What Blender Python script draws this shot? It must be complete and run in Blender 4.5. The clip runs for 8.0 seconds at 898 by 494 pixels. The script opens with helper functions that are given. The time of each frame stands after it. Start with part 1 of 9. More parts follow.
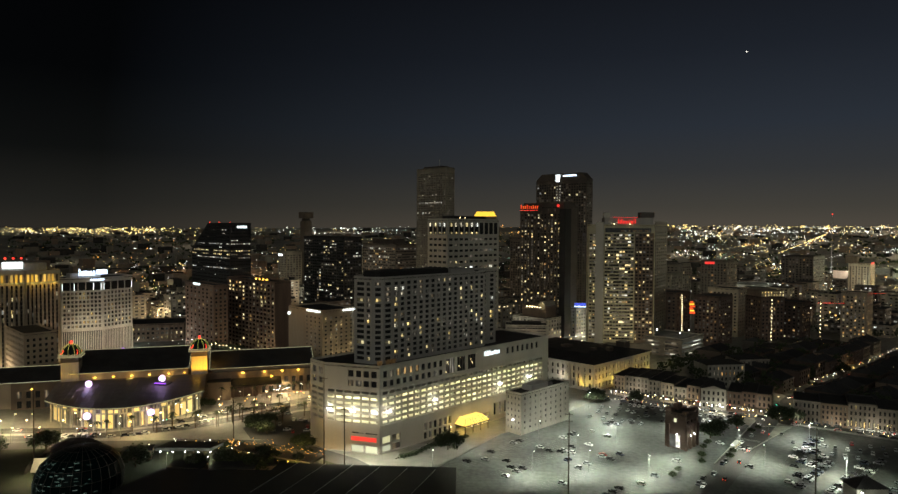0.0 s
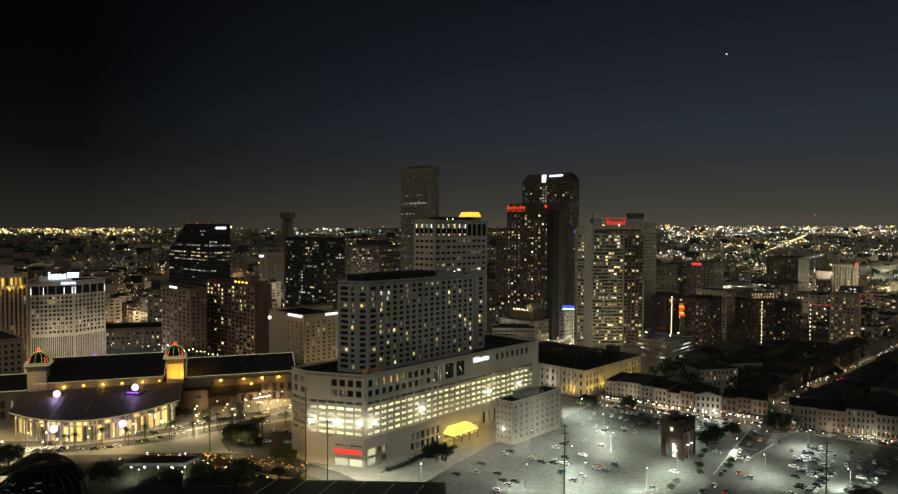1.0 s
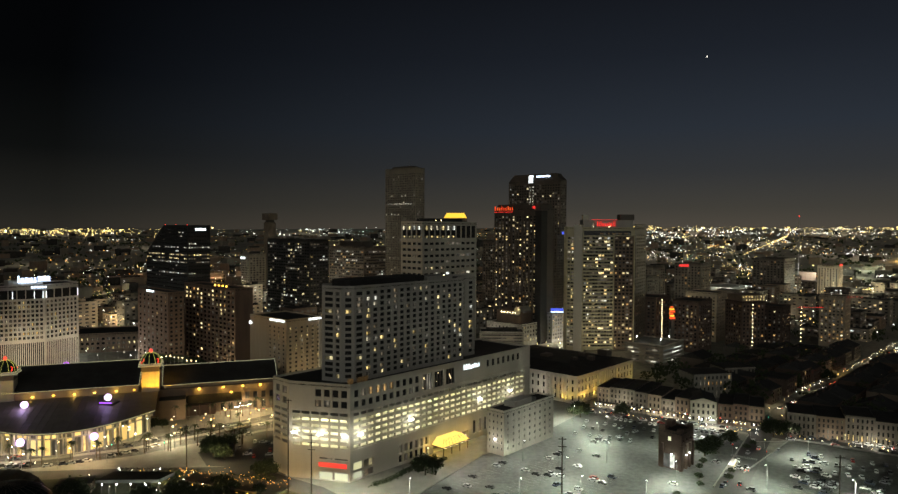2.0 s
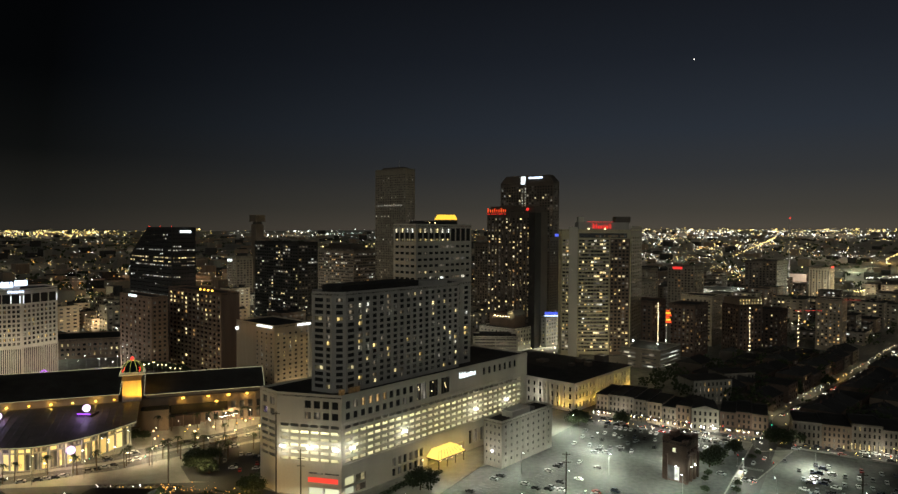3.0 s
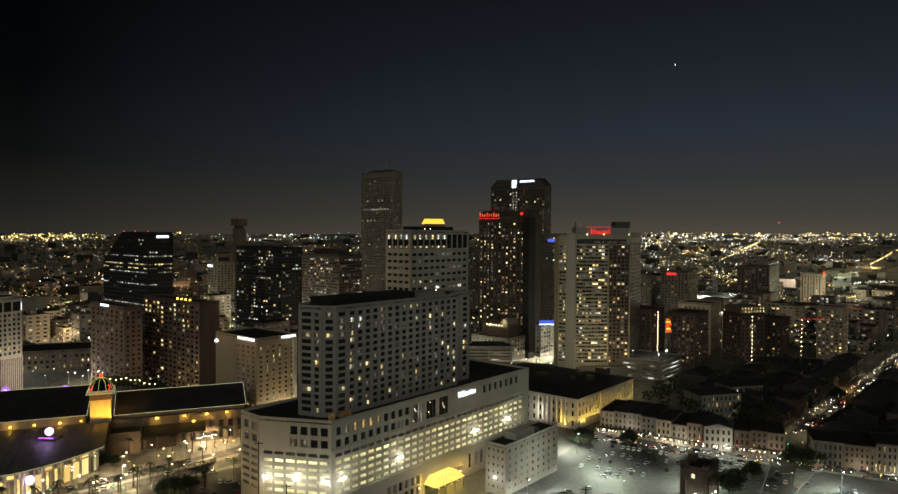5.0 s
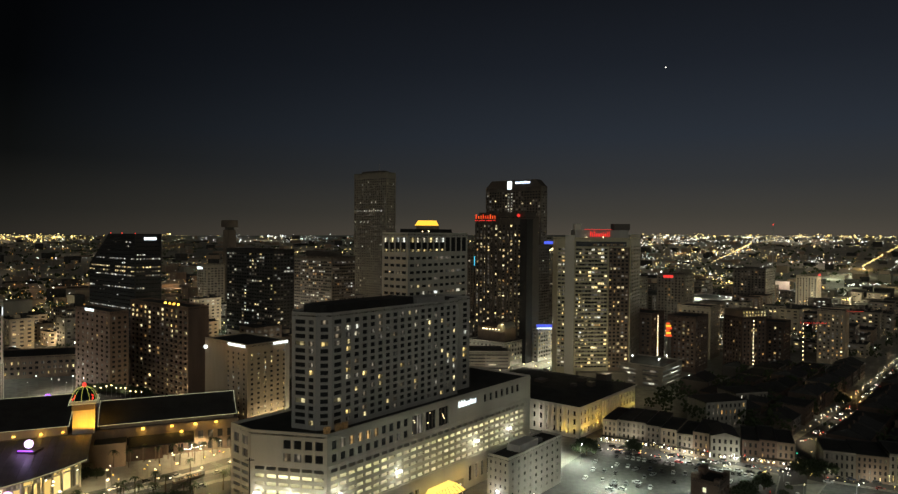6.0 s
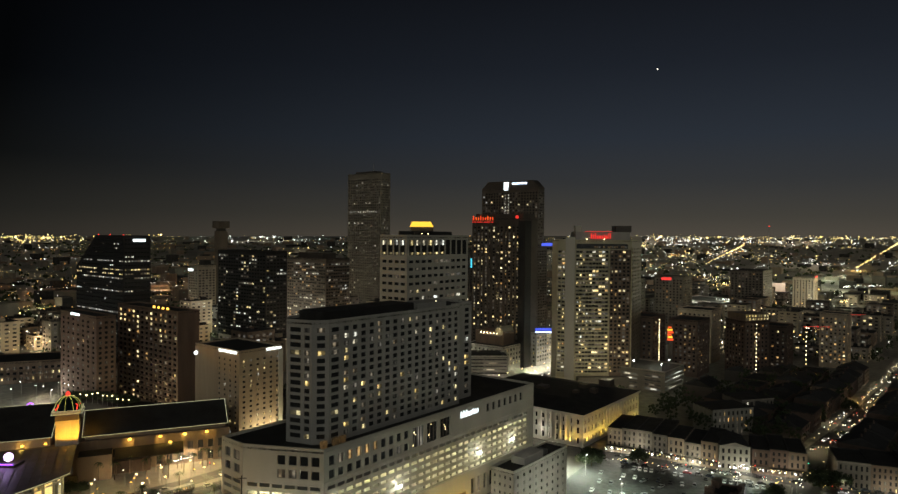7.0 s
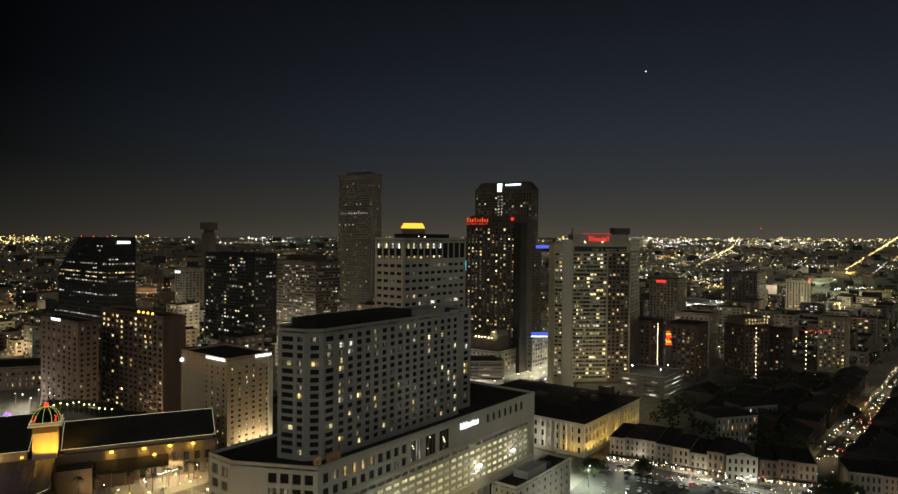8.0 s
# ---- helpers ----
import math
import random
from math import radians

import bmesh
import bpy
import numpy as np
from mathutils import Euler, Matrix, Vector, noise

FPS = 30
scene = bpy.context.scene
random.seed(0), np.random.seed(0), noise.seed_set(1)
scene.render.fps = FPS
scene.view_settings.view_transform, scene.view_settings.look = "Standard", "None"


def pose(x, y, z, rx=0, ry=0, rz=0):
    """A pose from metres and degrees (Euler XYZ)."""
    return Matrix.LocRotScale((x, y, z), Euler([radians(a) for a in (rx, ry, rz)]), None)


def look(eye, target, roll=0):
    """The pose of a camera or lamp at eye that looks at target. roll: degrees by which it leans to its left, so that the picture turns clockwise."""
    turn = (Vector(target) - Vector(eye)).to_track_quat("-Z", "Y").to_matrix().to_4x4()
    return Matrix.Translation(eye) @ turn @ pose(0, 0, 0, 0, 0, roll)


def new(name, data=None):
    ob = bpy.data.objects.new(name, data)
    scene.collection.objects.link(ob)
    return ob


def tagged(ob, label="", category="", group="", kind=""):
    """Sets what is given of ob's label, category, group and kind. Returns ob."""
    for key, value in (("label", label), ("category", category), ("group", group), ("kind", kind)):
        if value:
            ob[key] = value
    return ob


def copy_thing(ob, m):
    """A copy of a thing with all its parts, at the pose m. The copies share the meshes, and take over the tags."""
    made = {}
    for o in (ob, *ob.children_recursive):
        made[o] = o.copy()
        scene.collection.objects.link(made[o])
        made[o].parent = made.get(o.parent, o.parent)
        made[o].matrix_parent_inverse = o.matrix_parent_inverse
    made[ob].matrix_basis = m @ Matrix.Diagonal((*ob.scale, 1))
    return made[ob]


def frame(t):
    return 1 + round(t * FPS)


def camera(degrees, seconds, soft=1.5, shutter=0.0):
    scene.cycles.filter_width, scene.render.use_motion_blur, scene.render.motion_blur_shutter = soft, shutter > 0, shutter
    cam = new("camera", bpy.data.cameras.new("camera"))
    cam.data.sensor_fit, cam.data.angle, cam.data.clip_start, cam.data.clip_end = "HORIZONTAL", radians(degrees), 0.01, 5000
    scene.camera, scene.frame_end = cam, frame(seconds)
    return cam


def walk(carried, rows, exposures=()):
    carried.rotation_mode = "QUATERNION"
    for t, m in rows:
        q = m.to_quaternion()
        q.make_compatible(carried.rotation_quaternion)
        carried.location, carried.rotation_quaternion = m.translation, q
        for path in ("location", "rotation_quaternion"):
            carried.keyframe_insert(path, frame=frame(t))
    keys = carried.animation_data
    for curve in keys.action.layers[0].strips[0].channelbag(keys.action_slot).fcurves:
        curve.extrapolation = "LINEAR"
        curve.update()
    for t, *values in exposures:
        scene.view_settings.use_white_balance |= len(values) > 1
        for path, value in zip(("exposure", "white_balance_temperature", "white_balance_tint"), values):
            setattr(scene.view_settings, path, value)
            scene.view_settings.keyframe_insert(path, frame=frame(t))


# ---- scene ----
# ---------------------------------------------------------------- camera
cam = camera(67.3, 8.0, soft=1.4)
PATH = [
    (0, (0.33, -0.91, 119.09), (-14.303, 97.968, 116.080), 0.29),
    (0.5, (-2.13, 6.83, 119.45), (-15.516, 105.886, 116.451), 0.29),
    (1, (-4.58, 14.38, 119.80), (-16.719, 113.600, 116.851), 0.29),
    (1.5, (-7.03, 21.76, 120.17), (-17.862, 121.133, 117.260), 0.30),
    (3, (-14.32, 43.08, 121.27), (-22.357, 142.718, 118.663), 0.33),
    (3.5, (-16.73, 49.97, 121.65), (-24.086, 149.664, 119.181), 0.34),
    (4, (-19.15, 56.78, 122.03), (-25.891, 156.524, 119.704), 0.36),
    (4.5, (-21.56, 63.54, 122.41), (-27.755, 163.319, 120.216), 0.38),
    (6, (-28.78, 83.65, 123.58), (-33.103, 183.544, 121.725), 0.46),
    (6.5, (-31.19, 90.37, 123.98), (-34.968, 190.286, 122.174), 0.49),
    (7, (-33.60, 97.13, 124.39), (-36.809, 197.064, 122.677), 0.52),
    (7.5, (-36.01, 103.94, 124.79), (-38.490, 203.901, 123.181), 0.56),
    (8, (-38.42, 110.83, 125.20), (-40.038, 210.809, 123.689), 0.59),
]
walk(cam, [(t, look(eye, target, roll)) for t, eye, target, roll in PATH])

# ---------------------------------------------------------------- night sky
world = bpy.data.worlds.new("night_sky")
scene.world = world
world.use_nodes = True
wn, wl = world.node_tree.nodes, world.node_tree.links
wn.clear()
w_out = wn.new("ShaderNodeOutputWorld")
w_bg = wn.new("ShaderNodeBackground")
w_tc = wn.new("ShaderNodeTexCoord")
w_sep = wn.new("ShaderNodeSeparateXYZ")
w_ramp = wn.new("ShaderNodeValToRGB")
w_blue = wn.new("ShaderNodeValToRGB")
w_dot = wn.new("ShaderNodeVectorMath")
w_dot.operation = "DOT_PRODUCT"
w_dot.inputs[1].default_value = Vector((0.42, 0.907, 0.0)).normalized()
w_az = wn.new("ShaderNodeMapRange")
w_az.inputs["From Min"].default_value, w_az.inputs["From Max"].default_value = 0.49, 1.0
w_mix = wn.new("ShaderNodeMix")
w_mix.data_type = "RGBA"
wl.new(w_tc.outputs["Generated"], w_sep.inputs[0])
wl.new(w_sep.outputs["Z"], w_ramp.inputs[0])
wl.new(w_sep.outputs["Z"], w_blue.inputs[0])
wl.new(w_tc.outputs["Generated"], w_dot.inputs[0])
wl.new(w_dot.outputs["Value"], w_az.inputs["Value"])


def ramp(node, stops):
    els = node.color_ramp.elements
    while len(els) < len(stops):
        els.new(0.5)
    for el, (at, col) in zip(els, stops):
        el.position, el.color = at, (*col, 1)


# dark zenith, brown city haze low down; towards the west a last blue of dusk
ramp(w_ramp, [(0.0, (0.0240, 0.0215, 0.0170)), (0.03, (0.0150, 0.0146, 0.0124)), (0.10, (0.0044, 0.0049, 0.0047)),
              (0.20, (0.0013, 0.0016, 0.0019)), (0.36, (0.0008, 0.0010, 0.0014)), (1.0, (0.0007, 0.0009, 0.0012))])
ramp(w_blue, [(0.0, (0.0760, 0.0650, 0.0500)), (0.03, (0.0530, 0.0490, 0.0405)), (0.08, (0.0330, 0.0350, 0.0370)),
              (0.14, (0.0230, 0.0290, 0.0390)), (0.24, (0.0130, 0.0164, 0.0234)), (0.36, (0.0066, 0.0078, 0.0108))])
# one bright planet over the western horizon
w_star = wn.new("ShaderNodeVectorMath")
w_star.operation = "DOT_PRODUCT"
w_star.inputs[1].default_value = Vector((math.sin(radians(15.15)) * math.cos(radians(13.37)),
                                         math.cos(radians(15.15)) * math.cos(radians(13.37)), math.sin(radians(13.37))))
w_gt = wn.new("ShaderNodeMath")
w_gt.operation = "GREATER_THAN"
w_gt.inputs[1].default_value = math.cos(radians(0.055))
w_add = wn.new("ShaderNodeMix")
w_add.data_type = "RGBA"
w_add.inputs["B"].default_value = (1.6, 1.5, 1.3, 1)
wl.new(w_tc.outputs["Generated"], w_star.inputs[0])
wl.new(w_star.outputs["Value"], w_gt.inputs[0])
wl.new(w_az.outputs["Result"], w_mix.inputs["Factor"])
wl.new(w_ramp.outputs["Color"], w_mix.inputs["A"])
wl.new(w_blue.outputs["Color"], w_mix.inputs["B"])
wl.new(w_gt.outputs[0], w_add.inputs["Factor"])
wl.new(w_mix.outputs["Result"], w_add.inputs["A"])
wl.new(w_add.outputs["Result"], w_bg.inputs["Color"])
wl.new(w_bg.outputs[0], w_out.inputs[0])

# ---------------------------------------------------------------- large lights
U = Vector((0.594, 0.805, 0)).normalized()
V = Vector((-U.y, U.x, 0))


def lamp(name, x, y, z, watts, colour=(1, 0.93, 0.80), radius=0.4, cone=0):
    """A round lamp, or with a cone in degrees a shielded one that shines down."""
    data = bpy.data.lights.new(name, "SPOT" if cone else "POINT")
    if cone:
        data.spot_size, data.spot_blend = radians(cone), 0.35
    data.energy, data.color, data.shadow_soft_size = watts, colour, radius
    ob = new(name, data)
    ob.location = (x, y, z)
    return ob


WHITE = (0.91, 1.0, 0.79)
WARM = (1.0, 0.82, 0.46)
DEEP = (1.0, 0.72, 0.34)
AMBER = (1.0, 0.60, 0.16)
GOLD = (1.0, 0.62, 0.10)
# masts of the car parks
LOT_LAMPS = [(14, 353), (19, 329), (47, 326), (107, 352), (139, 337), (144, 397), (-8, 323), (-56, 317), (66, 352),
             (37, 413), (37, 378), (26, 448), (101, 376), (78, 404), (98, 432), (-6, 376)]
LOT_POWER = [10, 15, 18, 13, 20, 20, 15, 10, 17, 23, 14, 15, 8, 15, 9, 7]
for (lx, ly), p in zip(LOT_LAMPS, LOT_POWER):
    lamp("lot_light", lx, ly, 9.6, p * 1720, WHITE, 0.35, 156 if 60 < lx < 110 else 166)
# street lights of the downtown grid
for lx, ly, lz, kw, col in [(-150, 440, 11, 26, DEEP), (-130, 480, 11, 34, DEEP), (-172, 418, 10, 24, DEEP),
                            (-200, 384, 10, 30, WARM), (-185, 450, 9, 16, DEEP), (-205, 505, 10, 18, DEEP), (-242, 528, 10, 14, DEEP), (-160, 352, 10, 5, WARM), (-262, 334, 10, 27, WARM), (-110, 505, 12, 20, WARM),
                            (-300, 336, 10, 27, WARM), (-228, 352, 10, 16, DEEP), (-330, 352, 10, 12, WARM),
                            (-40, 590, 12, 10, WARM), (-24, 660, 9, 46, (1.0, 0.90, 0.84)), (24, 712, 8, 30, (1.0, 0.94, 0.70)), (42, 734, 8, 26, (1.0, 0.94, 0.70)), (56, 758, 8, 8, (1.0, 0.94, 0.70)), (-60, 640, 12, 18, WARM), (60, 600, 9, 12, WARM), (-330, 470, 11, 9, WARM),
                            (-300, 660, 12, 14, WARM), (-140, 640, 12, 16, WARM), (-210, 640, 12, 14, WARM), (170, 498, 8, 3, WARM),
                            (220, 552, 8, 4, WARM), (270, 612, 8, 6, AMBER), (320, 672, 9, 9, WARM), (-520, 700, 14, 14, WARM), (-90, 720, 14, 16, WARM),
                            (-420, 610, 10, 6, WHITE), (-350, 590, 10, 6, WARM), (-480, 820, 12, 4, WARM), (-330, 860, 12, 18, WHITE),
                            (-560, 1000, 14, 26, WHITE), (-380, 1010, 14, 24, WARM), (240, 900, 12, 20, WHITE), (330, 960, 12, 24, WARM),
                            (420, 1080, 12, 26, WARM), (150, 790, 10, 12, WHITE), (380, 820, 10, 14, WARM), (520, 1180, 14, 30, WHITE), (-600, 820, 12, 7, WARM), (-500, 900, 12, 6, WHITE), (-268, 905, 12, 34, (1.0, 0.95, 0.74)), (-262, 845, 10, 16, WARM),
                            (-680, 1100, 14, 40, WARM), (-260, 720, 12, 14, WHITE), (-330, 1200, 16, 50, WARM), (640, 1300, 16, 60, WARM),
                            (480, 1000, 12, 26, WHITE), (330, 1240, 16, 60, WHITE), (100, 1150, 16, 50, WARM), (-60, 1180, 16, 50, WARM)]:
    lamp("street_light", lx, ly, lz, kw * 1300, col, 1.0, 166 if ly < 755 else 0)
# low sun lamp behind the camera, added as even fill for all facades
fill_sun = bpy.data.lights.new("moonlight", "SUN")
fill_sun.energy, fill_sun.angle, fill_sun.color = 0.40, radians(60), (0.96, 0.97, 0.85)
new("moonlight", fill_sun).matrix_basis = look((0, -40, 14), (0, 60, -14))

# ---------------------------------------------------------------- materials


def material(name):
    m = bpy.data.materials.new(name)
    m.use_nodes = True
    n, k = m.node_tree.nodes, m.node_tree.links
    return m, n, k, n["Principled BSDF"]


def surface(name, a, b, rough=0.8, scale=0.3, fine=6.0, bump=0.15, metal=0.0, tint=0.0, streak=False):
    """Two colours mixed by a broad stain and a fine grain, with relief; tint varies the tone from object to object."""
    m, n, k, s = material(name)
    tc = n.new("ShaderNodeTexCoord")
    big = n.new("ShaderNodeTexNoise")
    big.inputs["Scale"].default_value, big.inputs["Detail"].default_value = scale, 5
    small = n.new("ShaderNodeTexNoise")
    small.inputs["Scale"].default_value, small.inputs["Detail"].default_value = fine, 4
    src = tc.outputs["Object"]
    if streak:
        mp = n.new("ShaderNodeMapping")
        mp.inputs["Scale"].default_value = (1, 1, 0.12)
        k.new(src, mp.inputs[0])
        k.new(mp.outputs[0], big.inputs["Vector"])
    else:
        k.new(src, big.inputs["Vector"])
    k.new(src, small.inputs["Vector"])
    add = n.new("ShaderNodeMath")
    add.operation = "ADD"
    k.new(big.outputs[0], add.inputs[0])
    k.new(small.outputs[0], add.inputs[1])
    rng = n.new("ShaderNodeMapRange")
    rng.inputs["From Min"].default_value, rng.inputs["From Max"].default_value = 0.7, 1.3
    k.new(add.outputs[0], rng.inputs["Value"])
    mix = n.new("ShaderNodeMix")
    mix.data_type = "RGBA"
    mix.inputs["A"].default_value, mix.inputs["B"].default_value = (*a, 1), (*b, 1)
    k.new(rng.outputs[0], mix.inputs["Factor"])
    out = mix.outputs["Result"]
    if tint:
        info = n.new("ShaderNodeObjectInfo")
        hsv = n.new("ShaderNodeHueSaturation")
        val = n.new("ShaderNodeMapRange")
        val.inputs["To Min"].default_value, val.inputs["To Max"].default_value = 1 - tint, 1 + tint
        k.new(info.outputs["Random"], val.inputs["Value"])
        k.new(val.outputs[0], hsv.inputs["Value"])
        k.new(out, hsv.inputs["Color"])
        out = hsv.outputs[0]
    k.new(out, s.inputs["Base Color"])
    s.inputs["Roughness"].default_value, s.inputs["Metallic"].default_value = rough, metal
    bp = n.new("ShaderNodeBump")
    bp.inputs["Strength"].default_value, bp.inputs["Distance"].default_value = bump, 0.05
    k.new(small.outputs[0], bp.inputs["Height"])
    k.new(bp.outputs[0], s.inputs["Normal"])
    return m


def glow(name, a, b, lo, hi, island=False, quiet=True):
    """Something that gives off light; colour and strength differ from piece to piece."""
    m, n, k, s = material(name)
    if island:
        rnd = n.new("ShaderNodeNewGeometry").outputs["Random Per Island"]
    else:
        rnd = n.new("ShaderNodeObjectInfo").outputs["Random"]
    mix = n.new("ShaderNodeMix")
    mix.data_type = "RGBA"
    mix.inputs["A"].default_value, mix.inputs["B"].default_value = (*a, 1), (*b, 1)
    k.new(rnd, mix.inputs["Factor"])
    frac = n.new("ShaderNodeMath")
    frac.operation, frac.inputs[1].default_value = "MULTIPLY", 7.31
    fr = n.new("ShaderNodeMath")
    fr.operation = "FRACT"
    k.new(rnd, frac.inputs[0])
    k.new(frac.outputs[0], fr.inputs[0])
    rng = n.new("ShaderNodeMapRange")
    rng.inputs["To Min"].default_value, rng.inputs["To Max"].default_value = lo, hi
    k.new(fr.outputs[0], rng.inputs["Value"])
    s.inputs["Base Color"].default_value = (0.05, 0.05, 0.05, 1)
    k.new(mix.outputs["Result"], s.inputs["Emission Color"])
    k.new(rng.outputs[0], s.inputs["Emission Strength"])
    if quiet:
        m.cycles.emission_sampling = "NONE"
    return m


def lit_room(name, a, b, lo, hi, island=False):
    """A lit window: curtains and lamps make the glow uneven inside each pane."""
    m = glow(name, a, b, lo, hi, island)
    n, k = m.node_tree.nodes, m.node_tree.links
    s = n["Principled BSDF"]
    was = s.inputs["Emission Strength"].links[0].from_socket
    tc = n.new("ShaderNodeTexCoord")
    nz = n.new("ShaderNodeTexNoise")
    nz.inputs["Scale"].default_value, nz.inputs["Detail"].default_value = (1.7 if not island else 0.6), 1
    info = n.new("ShaderNodeObjectInfo")
    ofs = n.new("ShaderNodeVectorMath")
    ofs.operation = "ADD"
    k.new(tc.outputs["Object"], ofs.inputs[0])
    k.new(info.outputs["Location"], ofs.inputs[1])
    k.new(ofs.outputs[0], nz.inputs["Vector"])
    rng = n.new("ShaderNodeMapRange")
    rng.inputs["From Min"].default_value, rng.inputs["From Max"].default_value = 0.35, 0.65
    rng.inputs["To Min"].default_value, rng.inputs["To Max"].default_value = 0.35, 1.4
    k.new(nz.outputs[0], rng.inputs["Value"])
    if not island:
        # drawn curtains leave only a part of the pane bright
        sep = n.new("ShaderNodeSeparateXYZ")
        k.new(tc.outputs["Object"], sep.inputs[0])
        off = n.new("ShaderNodeMapRange")
        off.inputs["To Min"].default_value, off.inputs["To Max"].default_value = -0.26, 0.26
        k.new(info.outputs["Random"], off.inputs["Value"])
        gap = n.new("ShaderNodeMath")
        gap.operation = "SUBTRACT"
        k.new(sep.outputs["X"], gap.inputs[0])
        k.new(off.outputs[0], gap.inputs[1])
        wide = n.new("ShaderNodeMath")
        wide.operation = "ABSOLUTE"
        k.new(gap.outputs[0], wide.inputs[0])
        cur = n.new("ShaderNodeMapRange")
        cur.inputs["From Min"].default_value, cur.inputs["From Max"].default_value = 0.15, 0.20
        cur.inputs["To Min"].default_value, cur.inputs["To Max"].default_value = 1.25, 0.14
        k.new(wide.outputs[0], cur.inputs["Value"])
        both = n.new("ShaderNodeMath")
        both.operation = "MULTIPLY"
        k.new(rng.outputs[0], both.inputs[0])
        k.new(cur.outputs[0], both.inputs[1])
        rng = both
    mul = n.new("ShaderNodeMath")
    mul.operation = "MULTIPLY"
    k.new(was, mul.inputs[0])
    k.new(rng.outputs[0], mul.inputs[1])
    k.new(mul.outputs[0], s.inputs["Emission Strength"])
    return m


def dark_glass(name, col=(0.030, 0.031, 0.032), rough=0.15):
    m, n, k, s = material(name)
    s.inputs["Base Color"].default_value = (*col, 1)
    s.inputs["Roughness"].default_value = rough
    tc = n.new("ShaderNodeTexCoord")
    nz = n.new("ShaderNodeTexNoise")
    nz.inputs["Scale"].default_value = 0.7
    k.new(tc.outputs["Object"], nz.inputs["Vector"])
    bp = n.new("ShaderNodeBump")
    bp.inputs["Strength"].default_value, bp.inputs["Distance"].default_value = 0.05, 0.05
    k.new(nz.outputs[0], bp.inputs["Height"])
    k.new(bp.outputs[0], s.inputs["Normal"])
    return m


CONCRETE = surface("beige_precast_concrete", (0.44, 0.42, 0.36), (0.55, 0.52, 0.45), 0.85, 0.12, 3.0, streak=True)
PALE = surface("pale_precast", (0.52, 0.50, 0.46), (0.66, 0.63, 0.57), 0.8, 0.1, 3.0, streak=True)
GREYSTONE = surface("grey_stone", (0.30, 0.29, 0.27), (0.42, 0.40, 0.37), 0.85, 0.15, 3.0, streak=True)
TAUPE = surface("taupe_cladding", (0.125, 0.112, 0.092), (0.185, 0.165, 0.135), 0.8, 0.1, 2.0, 0.1, streak=True)
OLIVE = surface("olive_precast", (0.40, 0.365, 0.25), (0.52, 0.475, 0.335), 0.85, 0.12, 3.0, streak=True)
TAN = surface("tan_brick_wall", (0.36, 0.29, 0.21), (0.47, 0.39, 0.29), 0.9, 0.2, 4.0, streak=True)
BROWN = surface("brown_brick_wall", (0.145, 0.108, 0.080), (0.215, 0.162, 0.122), 0.9, 0.2, 4.0, streak=True)
DARKBROWN = surface("dark_brown_brick_wall", (0.122, 0.084, 0.064), (0.205, 0.142, 0.108), 0.9, 0.2, 4.0, streak=True)
REDBRICK = surface("red_brick_wall", (0.074, 0.051, 0.040), (0.124, 0.085, 0.066), 0.9, 0.25, 5.0, tint=0.3)
BLACKWALL = surface("black_granite_cladding", (0.010, 0.010, 0.011), (0.022, 0.021, 0.022), 0.6, 0.1, 2.0, 0.05)
BRONZE = surface("bronze_cladding", (0.060, 0.048, 0.040), (0.095, 0.078, 0.064), 0.5, 0.1, 2.0, 0.05)
MASONRY = surface("old_masonry", (0.17, 0.15, 0.125), (0.28, 0.25, 0.21), 0.9, 0.3, 4.0, tint=0.35, streak=True)
STUCCO = surface("painted_stucco", (0.30, 0.285, 0.245), (0.42, 0.40, 0.345), 0.85, 0.4, 4.0, tint=0.25, streak=True)
ROOFING = surface("tar_roofing", (0.016, 0.015, 0.014), (0.040, 0.038, 0.036), 0.95, 0.15, 2.0, 0.3)
SLATE = surface("slate_roofing", (0.022, 0.021, 0.022), (0.048, 0.046, 0.046), 0.8, 0.3, 5.0, 0.4, tint=0.3)
METALROOF = surface("standing_seam_roof", (0.15, 0.125, 0.11), (0.22, 0.19, 0.17), 0.55, 0.2, 3.0, 0.1)
ASPHALT = surface("worn_asphalt", (0.052, 0.053, 0.051), (0.132, 0.133, 0.126), 0.9, 0.04, 0.4, 0.15)
LAWN = surface("dark_park_lawn", (0.018, 0.024, 0.010), (0.040, 0.046, 0.022), 0.95, 0.1, 1.5, 0.5)
MEMBRANE = surface("black_roof_membrane", (0.006, 0.006, 0.006), (0.014, 0.013, 0.012), 0.9, 0.15, 2.0, 0.2)
ROADTAR = surface("road_asphalt", (0.050, 0.048, 0.046), (0.085, 0.082, 0.078), 0.85, 0.08, 1.5, 0.3)
PAVING = surface("concrete_paving", (0.20, 0.19, 0.175), (0.30, 0.285, 0.26), 0.9, 0.2, 2.0, 0.2)
EARTH = surface("dark_city_ground", (0.13, 0.125, 0.11), (0.27, 0.255, 0.22), 0.95, 0.01, 0.2, 0.3)
LEAF = surface("dark_foliage", (0.022, 0.034, 0.013), (0.050, 0.066, 0.026), 0.7, 0.6, 5.0, 0.3)
BARK = surface("bark", (0.07, 0.05, 0.035), (0.13, 0.10, 0.07), 0.95, 1.0, 8.0, 0.6)
